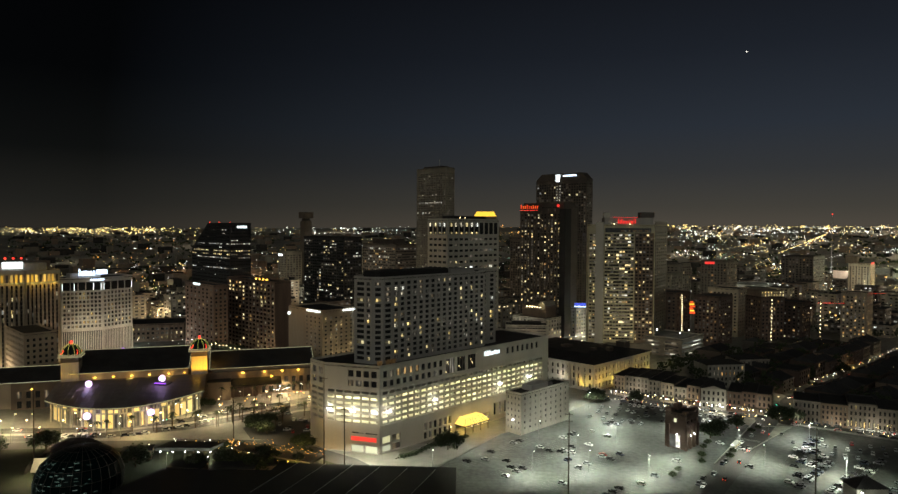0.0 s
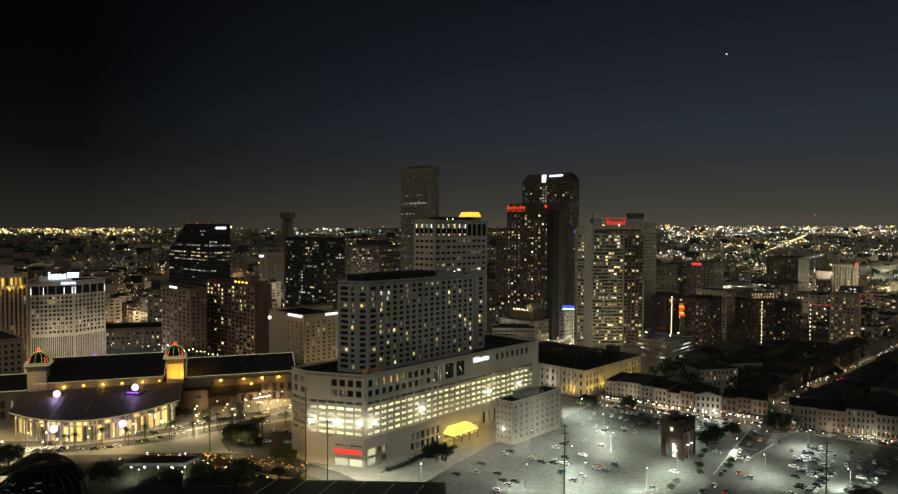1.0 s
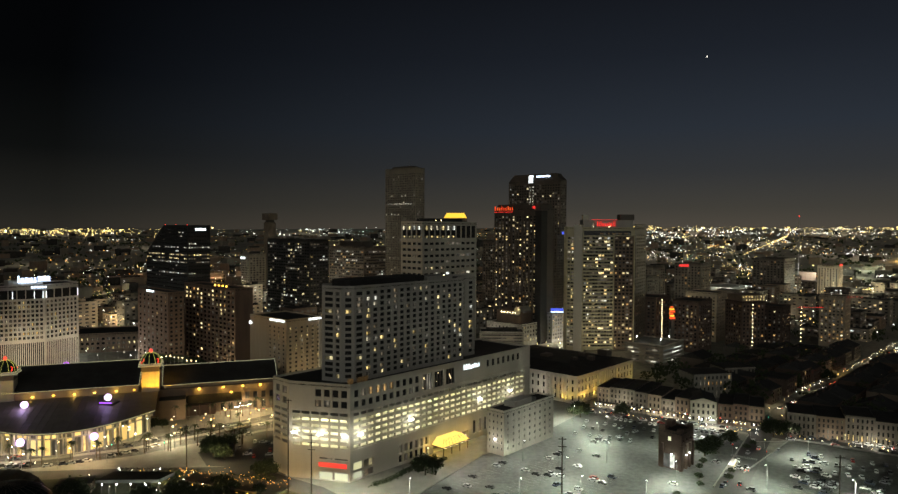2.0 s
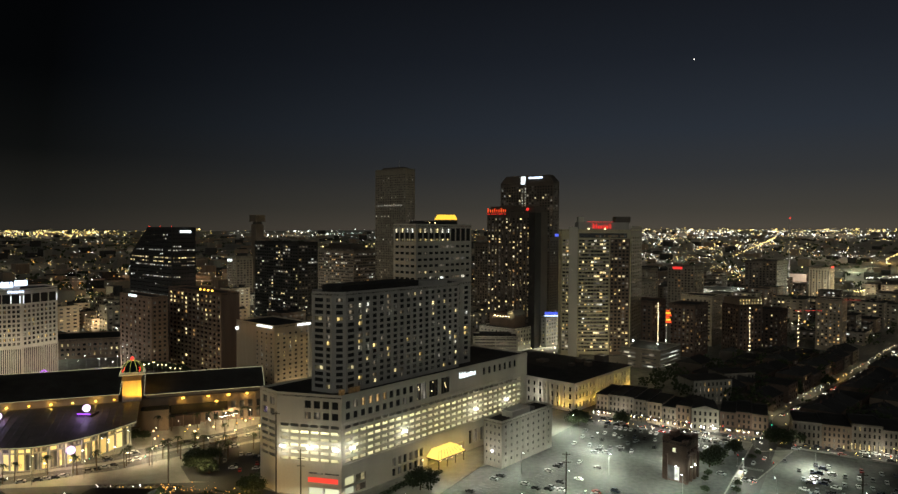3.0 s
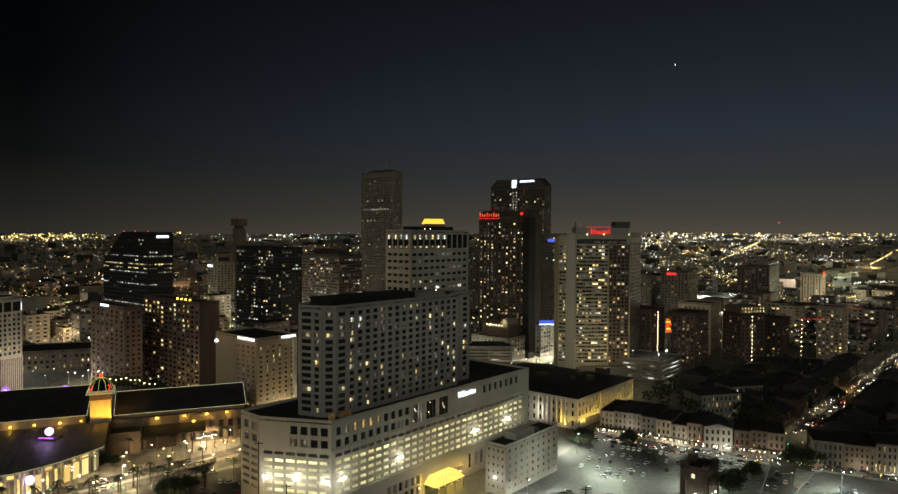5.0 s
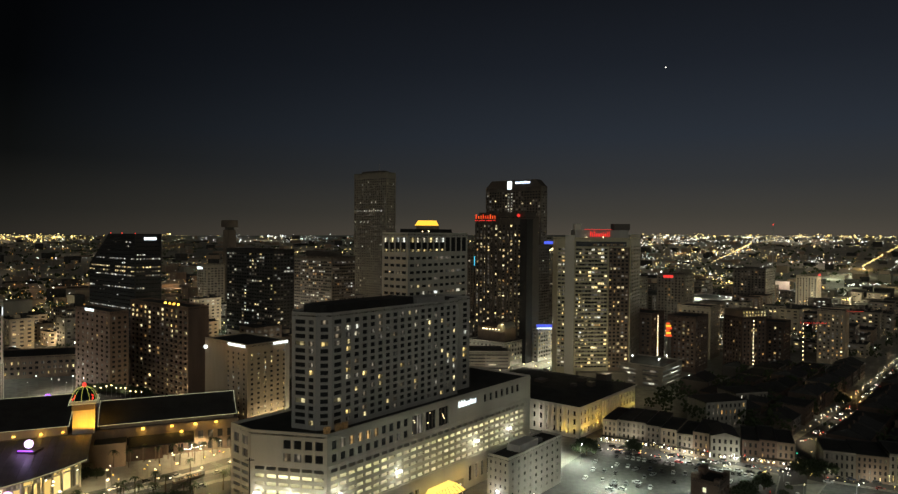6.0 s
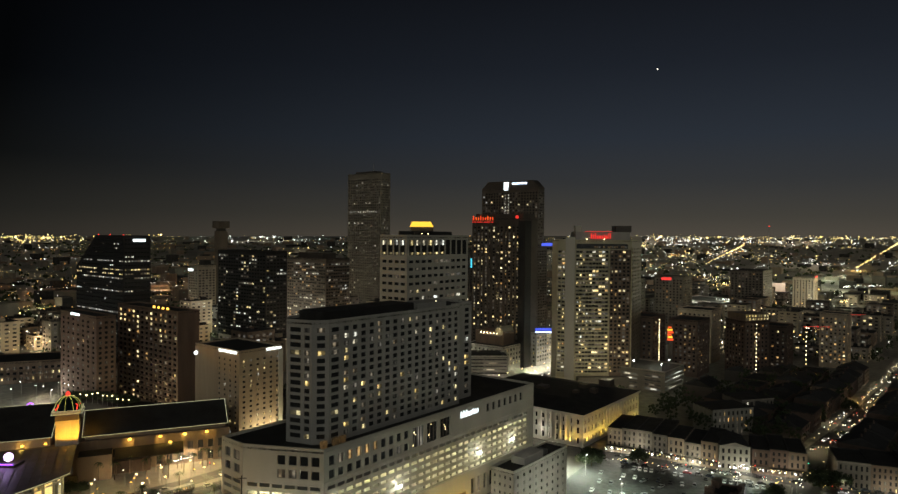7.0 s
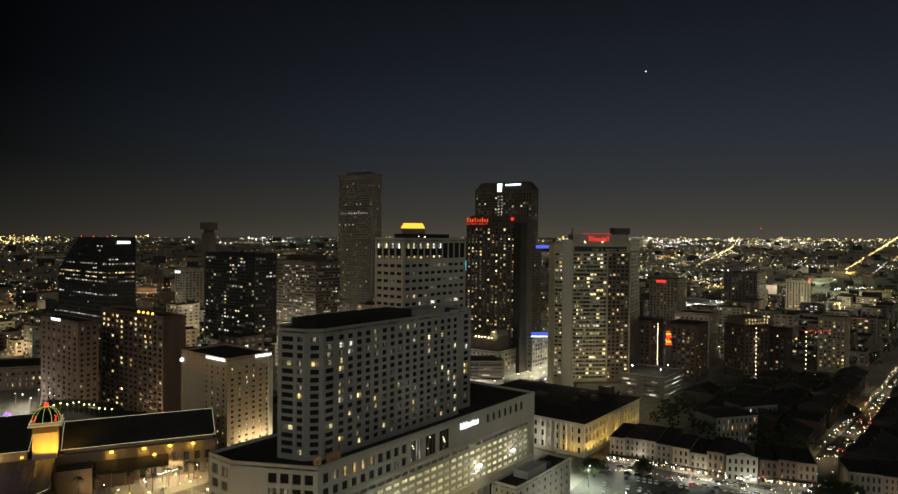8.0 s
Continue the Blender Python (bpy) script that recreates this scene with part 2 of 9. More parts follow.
STEEL = surface("galvanised_steel", (0.22, 0.22, 0.22), (0.32, 0.32, 0.31), 0.5, 0.5, 5.0, 0.1, 0.6)
WOODPOLE = surface("weathered_timber_pole", (0.035, 0.028, 0.022), (0.07, 0.058, 0.045), 0.9, 0.5, 6.0, 0.4)
PAINTLINE = surface("worn_white_road_paint", (0.13, 0.13, 0.125), (0.30, 0.30, 0.285), 0.8, 0.6, 5.0, 0.1)
TYRE = surface("tyre_rubber", (0.015, 0.015, 0.015), (0.03, 0.03, 0.03), 0.85, 2, 9, 0.1)
GLASS = dark_glass("dark_window_glass")
BLUEGLASS = dark_glass("curved_dark_glass", (0.005, 0.013, 0.013), 0.32)
BLUEGLASS.node_tree.nodes["Principled BSDF"].inputs["Specular IOR Level"].default_value = 0.05

LIT_WARM = lit_room("lit_window_warm", (1.0, 0.70, 0.22), (1.0, 0.86, 0.45), 0.2, 1.35)
LIT_PALE = lit_room("lit_window_pale", (1.0, 0.88, 0.58), (0.92, 0.96, 0.86), 0.2, 1.1)
LIT_AMBER = lit_room("lit_window_amber", (1.0, 0.48, 0.13), (1.0, 0.66, 0.26), 0.15, 0.75)
DIM_PANE = lit_room("dim_window_pane", (0.90, 0.66, 0.36), (0.8, 0.74, 0.60), 0.02, 0.24)
ROW_WARM = lit_room("lit_row_warm", (1.0, 0.70, 0.26), (1.0, 0.86, 0.50), 0.3, 1.7, True)
ROW_PALE = lit_room("lit_row_pale", (1.0, 0.88, 0.60), (0.90, 0.96, 0.92), 0.2, 1.1, True)
LOBBY = glow("lit_lobby_glass", (1.0, 0.66, 0.18), (1.0, 0.78, 0.30), 0.6, 1.25)
SHOPLIT = glow("bright_shop_glass", (1.0, 0.96, 0.52), (0.95, 1.0, 0.70), 0.35, 1.0)
GOLDWIN = glow("gold_arcade_glass", (1.0, 0.55, 0.05), (1.0, 0.66, 0.16), 0.5, 1.1)
TUBE = glow("fluorescent_tube", (0.96, 0.93, 0.45), (0.98, 0.95, 0.55), 9, 25, quiet=False)
LAMPHEAD = glow("white_lamp_head", (0.95, 1.0, 0.92), (1.0, 1.0, 0.95), 8, 16)
WARMHEAD = glow("warm_lamp_head", (1.0, 0.72, 0.32), (1.0, 0.84, 0.5), 3.5, 9)
ORANGEHEAD = glow("orange_lamp_head", (1.0, 0.50, 0.05), (1.0, 0.62, 0.10), 2.5, 5)
SIGN_WHITE = glow("white_sign_light", (0.80, 0.95, 1.0), (0.92, 1.0, 1.0), 2.0, 2.4)
SIGN_RED = glow("red_sign_light", (1.0, 0.035, 0.03), (1.0, 0.05, 0.03), 0.9, 1.2)
SIGN_ORANGE = glow("orange_red_sign_light", (1.0, 0.06, 0.015), (1.0, 0.13, 0.02), 0.9, 1.3)
SIGN_BLUE = glow("blue_sign_light", (0.08, 0.12, 1.0), (0.12, 0.20, 1.0), 0.8, 1.0)
SIGN_ICE = glow("ice_blue_sign_light", (0.55, 0.70, 1.0), (0.65, 0.80, 1.0), 3.0, 3.6)
SIGN_CYAN = glow("cyan_sign_light", (0.05, 0.65, 0.9), (0.08, 0.7, 0.95), 1.2, 1.4)
GOLD_LIGHT = glow("gold_glow", (1.0, 0.55, 0.03), (1.0, 0.60, 0.06), 1.3, 1.5)
GLOBE = glow("violet_white_globe", (0.66, 0.42, 1.0), (0.78, 0.58, 1.0), 2.6, 3.4)
VIOLET = glow("violet_neon", (0.32, 0.06, 1.0), (0.40, 0.08, 1.0), 2.0, 2.4)
BULB_RED = glow("red_bulbs", (1.0, 0.03, 0.02), (1.0, 0.06, 0.03), 1.4, 2.4)
BULB_GREEN = glow("green_gold_bulbs", (0.65, 0.85, 0.15), (0.95, 0.75, 0.2), 0.6, 1.0)
BULB_CREAM = glow("cream_outline_bulbs", (0.95, 0.90, 0.45), (0.95, 0.98, 0.65), 0.45, 0.70)
CANOPY_GOLD = glow("glowing_gold_canopy", (1.0, 0.66, 0.09), (1.0, 0.72, 0.14), 1.2, 1.5)

# ---------------------------------------------------------------- geometry helpers


class Geo:
    """Collects faces, each with a material slot, for one mesh."""

    def __init__(self):
        self.v, self.f, self.m = [], [], []

    def quad(self, a, b, c, d, slot=0):
        i = len(self.v)
        self.v += [tuple(a), tuple(b), tuple(c), tuple(d)]
        self.f.append((i, i + 1, i + 2, i + 3))
        self.m.append(slot)

    def poly(self, pts, slot=0):
        i = len(self.v)
        self.v += [tuple(p) for p in pts]
        self.f.append(tuple(range(i, i + len(pts))))
        self.m.append(slot)

    def prism(self, pts, z0, z1, slot=0, top=None):
        """An upright solid on the plan pts (counter-clockwise)."""
        n = len(pts)
        i = len(self.v)
        self.v += [(p[0], p[1], z0) for p in pts] + [(p[0], p[1], z1) for p in pts]
        for j in range(n):
            self.f.append((i + j, i + (j + 1) % n, i + n + (j + 1) % n, i + n + j))
            self.m.append(slot)
        self.f.append(tuple(range(i + n, i + 2 * n)))
        self.m.append(slot if top is None else top)
        self.f.append(tuple(reversed(range(i, i + n))))
        self.m.append(slot)

    def box(self, x0, x1, y0, y1, z0, z1, slot=0):
        self.prism([(x0, y0), (x1, y0), (x1, y1), (x0, y1)], z0, z1, slot)

    def tube(self, a, b, r0, r1=None, sides=8, slot=0):
        a, b = Vector(a), Vector(b)
        r1 = r0 if r1 is None else r1
        q = (b - a).to_track_quat("Z", "Y")
        i = len(self.v)
        for base, r in ((a, r0), (b, r1)):
            for j in range(sides):
                w = 2 * math.pi * j / sides
                self.v.append(tuple(base + q @ Vector((r * math.cos(w), r * math.sin(w), 0))))
        for j in range(sides):
            k = (j + 1) % sides
            self.f.append((i + j, i + k, i + sides + k, i + sides + j))
            self.m.append(slot)
        self.f.append(tuple(i + sides + j for j in range(sides)))
        self.f.append(tuple(i + j for j in reversed(range(sides))))
        self.m += [slot, slot]

    def ball(self, c, r, seg=10, rings=6, slot=0, squash=1.0):
        i = len(self.v)
        for a in range(rings + 1):
            th = math.pi * a / rings
            for b in range(seg):
                ph = 2 * math.pi * b / seg
                self.v.append((c[0] + r * math.sin(th) * math.cos(ph), c[1] + r * math.sin(th) * math.sin(ph),
                               c[2] + r * squash * math.cos(th)))
        for a in range(rings):
            for b in range(seg):
                n = (b + 1) % seg
                self.f.append((i + a * seg + b, i + (a + 1) * seg + b, i + (a + 1) * seg + n, i + a * seg + n))
                self.m.append(slot)

    def gem(self, c, r, slot=0):
        i = len(self.v)
        x, y, z = c
        self.v += [(x + r, y, z), (x, y + r, z), (x - r, y, z), (x, y - r, z), (x, y, z + r), (x, y, z - r)]
        for a, b, t in ((0, 1, 4), (1, 2, 4), (2, 3, 4), (3, 0, 4), (1, 0, 5), (2, 1, 5), (3, 2, 5), (0, 3, 5)):
            self.f.append((i + a, i + b, i + t))
            self.m.append(slot)

    def mesh(self, name, mats, smooth=False):
        me = bpy.data.meshes.new(name)
        me.from_pydata(self.v, [], self.f)
        for mat in (mats if isinstance(mats, (list, tuple)) else [mats]):
            me.materials.append(mat)
        if any(self.m):
            me.polygons.foreach_set("material_index", self.m)
        if smooth:
            me.polygons.foreach_set("use_smooth", [True] * len(self.f))
        me.update()
        return me


def place_of(ob):
    m = ob.matrix_parent_inverse @ ob.matrix_basis if ob.parent else ob.matrix_basis.copy()
    return place_of(ob.parent) @ m if ob.parent else m


def attach(ob, parent):
    ob.parent = parent
    ob.matrix_parent_inverse = place_of(parent).inverted()
    return ob


def part(name, geo, mats, parent, label=""):
    """One mesh under a thing or a part, given in world places."""
    ob = new(name, geo.mesh(name, mats) if isinstance(geo, Geo) else geo)
    if parent is not None:
        attach(ob, parent)
    return tagged(ob, label)


def thing(name, x, y, z, label, category, group="", kind=""):
    ob = new(name)
    ob.location = (x, y, z)
    ob.empty_display_size = 1
    return tagged(ob, label, category, group, kind)


def pane_mesh(mat):
    g = Geo()
    g.box(-0.5, 0.5, -0.05, 0.05, -0.5, 0.5)
    return g.mesh("pane", mat)


PANES = {m.name: pane_mesh(m) for m in (GLASS, LIT_WARM, LIT_PALE, LIT_AMBER, DIM_PANE, LOBBY, SHOPLIT, GOLDWIN)}


def even(n, start, stop, share):
    """n equal openings between start and stop; share: the part of each bay that is open."""
    bay = (stop - start) / n
    return [(start + bay * (i + 0.5 - share / 2), start + bay * (i + 0.5 + share / 2)) for i in range(n)]


def facade(geo, A, B, z0, z1, cols, rows, deep=0.35, solid=None, slot=0):
    """The wall from A to B (outside on its right), with real recesses; gives the openings: centre, width, height, heading."""
    A, B = Vector((A[0], A[1], 0)), Vector((B[0], B[1], 0))
    L = (B - A).length
    d = (B - A) / L
    inward = Vector((-d.y, d.x, 0)) * deep
    ss = [0.0] + [x for c in cols for x in c] + [L]
    zz = [z0] + [x for r in rows for x in r] + [z1]
    at = lambda s, z: A + d * s + Vector((0, 0, z))
    out = []
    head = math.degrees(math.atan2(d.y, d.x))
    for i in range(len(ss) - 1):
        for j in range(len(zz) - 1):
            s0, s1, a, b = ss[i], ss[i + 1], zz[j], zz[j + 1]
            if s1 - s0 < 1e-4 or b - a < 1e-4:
                continue
            p = [at(s0, a), at(s1, a), at(s1, b), at(s0, b)]
            if i % 2 and j % 2 and not (solid and solid(i // 2, j // 2)):
                q = [x + inward for x in p]
                for e in range(4):
                    geo.quad(p[e], p[(e + 1) % 4], q[(e + 1) % 4], q[e], slot)
                c = (p[0] + p[2]) / 2 + inward * 0.9
                out.append((c, s1 - s0, b - a, head, i // 2, j // 2))
            else:
                geo.quad(*p, slot)
    return out


def panes(openings, owner, pick, limit=150, name="window"):
    """A pane object in each opening; past the limit those farthest from the camera's path are joined."""
    cam_point = Vector((-20, 55, 60))
    todo = sorted(openings, key=lambda o: (o[0] - cam_point).length)
    rest = Geo()
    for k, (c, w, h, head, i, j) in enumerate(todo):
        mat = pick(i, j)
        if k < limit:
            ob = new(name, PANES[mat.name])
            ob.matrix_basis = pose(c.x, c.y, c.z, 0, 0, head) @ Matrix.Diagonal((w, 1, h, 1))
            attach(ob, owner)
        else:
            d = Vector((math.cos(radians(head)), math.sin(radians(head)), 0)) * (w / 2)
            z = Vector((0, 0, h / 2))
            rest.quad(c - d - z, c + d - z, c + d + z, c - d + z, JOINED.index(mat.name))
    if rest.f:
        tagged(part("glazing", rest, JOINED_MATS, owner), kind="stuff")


JOINED = [GLASS.name, LIT_WARM.name, LIT_PALE.name, LIT_AMBER.name, DIM_PANE.name]
ROW_AMBER = lit_room("lit_row_amber", (1.0, 0.48, 0.13), (1.0, 0.66, 0.26), 0.15, 0.75, True)
ROW_DIM = lit_room("lit_row_dim", (0.85, 0.62, 0.38), (0.7, 0.68, 0.60), 0.02, 0.16, True)
JOINED_MATS = [GLASS, ROW_WARM, ROW_PALE, ROW_AMBER, ROW_DIM]
dice = random.Random(7)


def chances(*table):
    """A picker of window materials: (share, material) pairs, the rest dark."""
    def pick(i, j):
        x = dice.random()
        for share, mat in table:
            if x < share:
                return mat
            x -= share
        return GLASS
    return pick


def runs(share, single, *table):
    """Office floors: lights come in short runs along a storey, some storeys busier than others."""
    busy, lit = {}, {}
    rest = chances(*table)

    def pick(i, j):
        if j not in busy:
            busy[j] = dice.choice((0.3, 0.6, 1.0, 1.4, 2.2))
        key = (j, i // 3)
        if key not in lit:
            lit[key] = dice.random() < share * busy[j]
        if lit[key]:
            return LIT_PALE if dice.random() < 0.55 else DIM_PANE
        return LIT_PALE if dice.random() < single else rest(i, j)
    return pick


def uv(o, u, v, z=0.0):
    """A place u metres along and v metres across the street grid from o."""
    return Vector((o[0], o[1], z)) + U * u + V * v


def rect(o, a, b, ang=None):
    if ang is None:
        du, dv = U, V
    else:
        du = Vector((math.cos(radians(ang)), math.sin(radians(ang)), 0))
        dv = Vector((-du.y, du.x, 0))
    p = Vector((o[0], o[1], 0))
    return [p, p + du * a, p + du * a + dv * b, p + dv * b]


def roof_cap(owner, pts, z, mat=ROOFING, wall=CONCRETE, high=1.0, thick=0.5):
    """A flat roof with a parapet round it."""
    g = Geo()
    g.prism(pts, z - 0.6, z)
    part("roof", g, mat, owner)
    if not high:
        return
    c = sum((Vector((p[0], p[1], 0)) for p in pts), Vector()) / len(pts)
    g = Geo()
    n = len(pts)
    ins = []
    for k in range(n):
        p, a, b = (Vector((q[0], q[1], 0)) for q in (pts[k], pts[k - 1], pts[(k + 1) % n]))
        e = ((a - p).normalized() + (b - p).normalized())
        e = e.normalized() * thick * 1.4 if e.length > 0.05 else (c - p).normalized() * thick
        if (p + e - c).length > (p - c).length:
            e = -e
        ins.append(p + e)
    for k in range(n):
        a, b, ia, ib = pts[k], pts[(k + 1) % n], ins[k], ins[(k + 1) % n]
        lo, hi = Vector((0, 0, z)), Vector((0, 0, z + high))
        A, B, IA, IB = (Vector((q[0], q[1], 0)) for q in (a, b, ia, ib))
        g.quad(A + lo, B + lo, B + hi, A + hi)
        g.quad(A + hi, B + hi, IB + hi, IA + hi)
        g.quad(IB + lo, IA + lo, IA + hi, IB + hi)
    part("parapet", g, wall, owner)


def hut(owner, pts, z0, z1, mat, name="plant_room"):
    g = Geo()
    g.prism(pts, z0, z1)
    part(name, g, mat, owner)


def tower(name, label, o, a, b, top, mat, right, left, pick, limit=300, ang=None, deep=0.35, base=0.0,
          roofmat=ROOFING, parapet=1.0, group="downtown towers", category="building"):
    """A block with windowed faces on the camera's side; right and left: columns, width share, rows, height share,
    lowest and highest z.
    """
    ob = thing(name, o[0], o[1], base, label, category, group)
    pts = rect(o, a, b, ang)
    g = Geo()
    wins = []
    for A, B, spec in ((pts[0], pts[1], right), (pts[3], pts[0], left)):
        L = (Vector(B) - Vector(A)).length
        if spec:
            nc, sc, nr, sr, za, zb = spec
            m = min(1.0, L * 0.04)
            wins += facade(g, A, B, base, top, even(nc, m, L - m, sc), even(nr, za, zb, sr), deep)
        else:
            facade(g, A, B, base, top, [], [])
    for A, B in ((pts[1], pts[2]), (pts[2], pts[3])):
        facade(g, A, B, base, top, [], [])
    if parapet:
        part("wall", g, mat, ob)
        roof_cap(ob, pts, top, roofmat, mat, parapet)
    else:
        g.prism(pts, top - 0.05, top + 0.5, 0, 1)
        for k in range(dice.randint(2, 5)):
            # lift houses and plant on the roof
            fu, fv, su, sv = dice.uniform(0.1, 0.7), dice.uniform(0.1, 0.7), dice.uniform(1.5, 6), dice.uniform(1.5, 5)
            e1, e2 = pts[1] - pts[0], pts[3] - pts[0]
            q = pts[0] + e1 * fu + e2 * fv
            d1, d2 = e1.normalized() * su, e2.normalized() * sv
            g.prism([q, q + d1, q + d1 + d2, q + d2], top + 0.4, top + dice.uniform(1.5, 4.2), dice.randrange(2))
        part("wall", g, [mat, roofmat], ob)
    panes(wins, ob, pick, limit)
    return ob, pts

def bent_tower(name, label, pts, top, mat, specs, pick, limit=150, deep=0.5, parapet=1.0, group="downtown towers"):
    """A tower on any plan (counter-clockwise); specs as for tower(), one for each of the first faces."""
    pts = [Vector((*p[:2], 0)) for p in pts]
    ob = thing(name, pts[1].x, pts[1].y, 0, label, "building", group)
    g = Geo()
    wins = []
    for k, A in enumerate(pts):
        B = pts[(k + 1) % len(pts)]
        L = (B - A).length
        if k < len(specs) and specs[k]:
            nc, sc, nr, sr, za, zb = specs[k]
            wins += facade(g, A, B, 0, top, even(nc, 0.8, L - 0.8, sc), even(nr, za, zb, sr), deep)
        else:
            facade(g, A, B, 0, top, [], [])
    part("wall", g, mat, ob)
    roof_cap(ob, pts, top, ROOFING, mat, parapet)
    panes(wins, ob, pick, limit)
    return ob


def on_face(A, B, s, out, z):
    """A place s metres along the face from A to B, out metres before it."""
    A, B = Vector((*A[:2], 0)), Vector((*B[:2], 0))
    d = (B - A).normalized()
    return A + d * s + Vector((d.y, -d.x, 0)) * out + Vector((0, 0, z))


def face_slab(owner, name, A, B, s0, s1, z0, z1, out, mat, label="", inner=0.004):
    """A flat piece fixed to a face."""
    g = Geo()
    g.prism([on_face(A, B, s0, out, 0), on_face(A, B, s1, out, 0), on_face(A, B, s1, inner, 0), on_face(A, B, s0, inner, 0)], z0, z1)
    return part(name, g, mat, owner, label)


# ---------------------------------------------------------------- ground
CENTRE = Vector((-20, 60, 0))


def land(r, bearing=0.0):
    """The far plain climbs, more to the north-west, fitted to the camera's skyline."""
    high = 99.0 + 31.0 * min(1.0, max(0.0, (bearing + 25) / 36))
    return 0.0 if r < 2200 else high * (r - 2200) / 2700


g = Geo()
radii = [0, 120, 300, 600, 1000, 1500, 2200, 2700, 3200, 3700, 4200, 4600, 4900]
SEG = 72
for i in range(1, len(radii)):
    for k in range(SEG):
        a0, a1 = 2 * math.pi * k / SEG, 2 * math.pi * (k + 1) / SEG
        p = lambda r, w: CENTRE + Vector((r * math.sin(w), r * math.cos(w), land(r, math.degrees(math.remainder(w, 2 * math.pi))) - 0.06))
        if i == 1:
            g.poly([p(0, 0), p(radii[1], a1), p(radii[1], a0)])
        else:
            g.quad(p(radii[i - 1], a0), p(radii[i - 1], a1), p(radii[i], a1), p(radii[i], a0))
ground = tagged(new("ground", g.mesh("ground", EARTH)), "dark city ground reaching to the horizon", "ground", kind="structure")


def sheet(name, pts, z, mat, label, category="road", thick=0.0):
    g = Geo()
    if thick:
        g.prism(pts, z - thick, z)
    else:
        g.poly([(p[0], p[1], z) for p in pts])
    return tagged(new(name, g.mesh(name, mat)), label, category, kind="structure")


def band(name, path, width, z, mat, label, category="road"):
    """A strip along a path."""
    g = Geo()
    P = [Vector((x, y, 0)) for x, y in path]
    side = []
    for i, p in enumerate(P):
        d = (P[min(i + 1, len(P) - 1)] - P[max(i - 1, 0)]).normalized()
        n = Vector((-d.y, d.x, 0)) * width / 2
        side.append((p + n, p - n))
    for (a, b), (c, d) in zip(side, side[1:]):
        g.quad(b + Vector((0, 0, z)), d + Vector((0, 0, z)), c + Vector((0, 0, z)), a + Vector((0, 0, z)))
    return tagged(new(name, g.mesh(name, mat)), label, category, kind="structure")


C0 = (-85.9, 338.1)
sheet("pavement", [(-345, 322), (-215, 340), (-140, 352), (-62, 306), (-5, 372), (52, 478), (-60, 560), (-250, 560), (-360, 420)], 0.0, PAVING,
      "pale concrete paving round the hotel and casino", "pavement")
sheet("lawn", [(-360, 150), (-30, 150), (-40, 262), (-70, 300), (-140, 345), (-215, 333), (-360, 312)], 0.0, LAWN, "dark riverside lawn and paths", "lawn")
sheet("parking_lot", [(-62, 306), (-38, 270), (120, 250), (150, 330), (122, 424), (84, 470), (38, 478), (-4, 408), (-26, 384)], 0.04, ASPHALT,
      "open asphalt car park under white lamps", "car park")
sheet("car_park", [(96, 300), (150, 262), (240, 380), (200, 424), (150, 432), (104, 372)], 0.05, ASPHALT,
      "asphalt car park with close rows of parked cars", "car park")
sheet("side_lot", [(-177, 371), (-171, 393), (-157, 410), (-146, 416), (-136, 398), (-124, 360), (-142, 352), (-163, 352)], 0.05, ROADTAR,
      "small dark asphalt lot beside the boulevard", "car park")
band("road", [(40, 250), (92, 352), (136, 440), (171, 497), (215, 546), (268, 610), (345, 705), (480, 880), (640, 1090)], 13, 0.08, ROADTAR,
     "long straight street running away between the old houses")
band("street", [(40, 482), (75, 478), (110, 462), (148, 436), (205, 412), (300, 380)], 14, 0.10, ROADTAR,
     "street with parked cars before the old houses")
band("boulevard", [(-330, 330), (-262, 345), (-215, 372), (-165, 425), (-120, 485), (-60, 566), (10, 660), (100, 780), (220, 940)], 26, 0.10, ROADTAR,
     "wide boulevard lit by yellow street lamps")
band("avenue", [(-330, 310), (-215, 335), (-140, 348), (-100, 326), (-70, 300)], 12, 0.12, ROADTAR, "riverside avenue past the park")


def kerb(name, a, b, w=0.35, h=0.16):
    A, B = Vector((*a, 0)), Vector((*b, 0))
    d = (B - A).normalized()
    n = Vector((-d.y, d.x, 0)) * w
    g = Geo()
    g.prism([A - n, B - n, B + n, A + n], 0.0, h + 0.12)
    tagged(new(name, g.mesh(name, PAVING)), "raised concrete kerb", "kerb", kind="structure")


for a, b in (((-62, 306), (-26, 384)), ((-26, 384), (-4, 408)), ((104, 372), (150, 432)), ((84, 352), (128, 437)),
             ((128, 424), (150, 428))):
    kerb("kerb", a, b)
kerb("low_wall", (150, 430), (238, 384), 0.25, 0.85)

# painted bays of the car parks
g = Geo()


def bays(o, du, n, long=5.2, pitch=2.8):
    du = Vector((*du, 0)).normalized()
    dv = Vector((-du.y, du.x, 0))
    p = Vector((*o, 0.06))
    for i in range(n + 1):
        a = p + du * pitch * i
        g.quad(a - du * 0.07 - dv * long, a + du * 0.07 - dv * long, a + du * 0.07 + dv * long, a - du * 0.07 + dv * long)


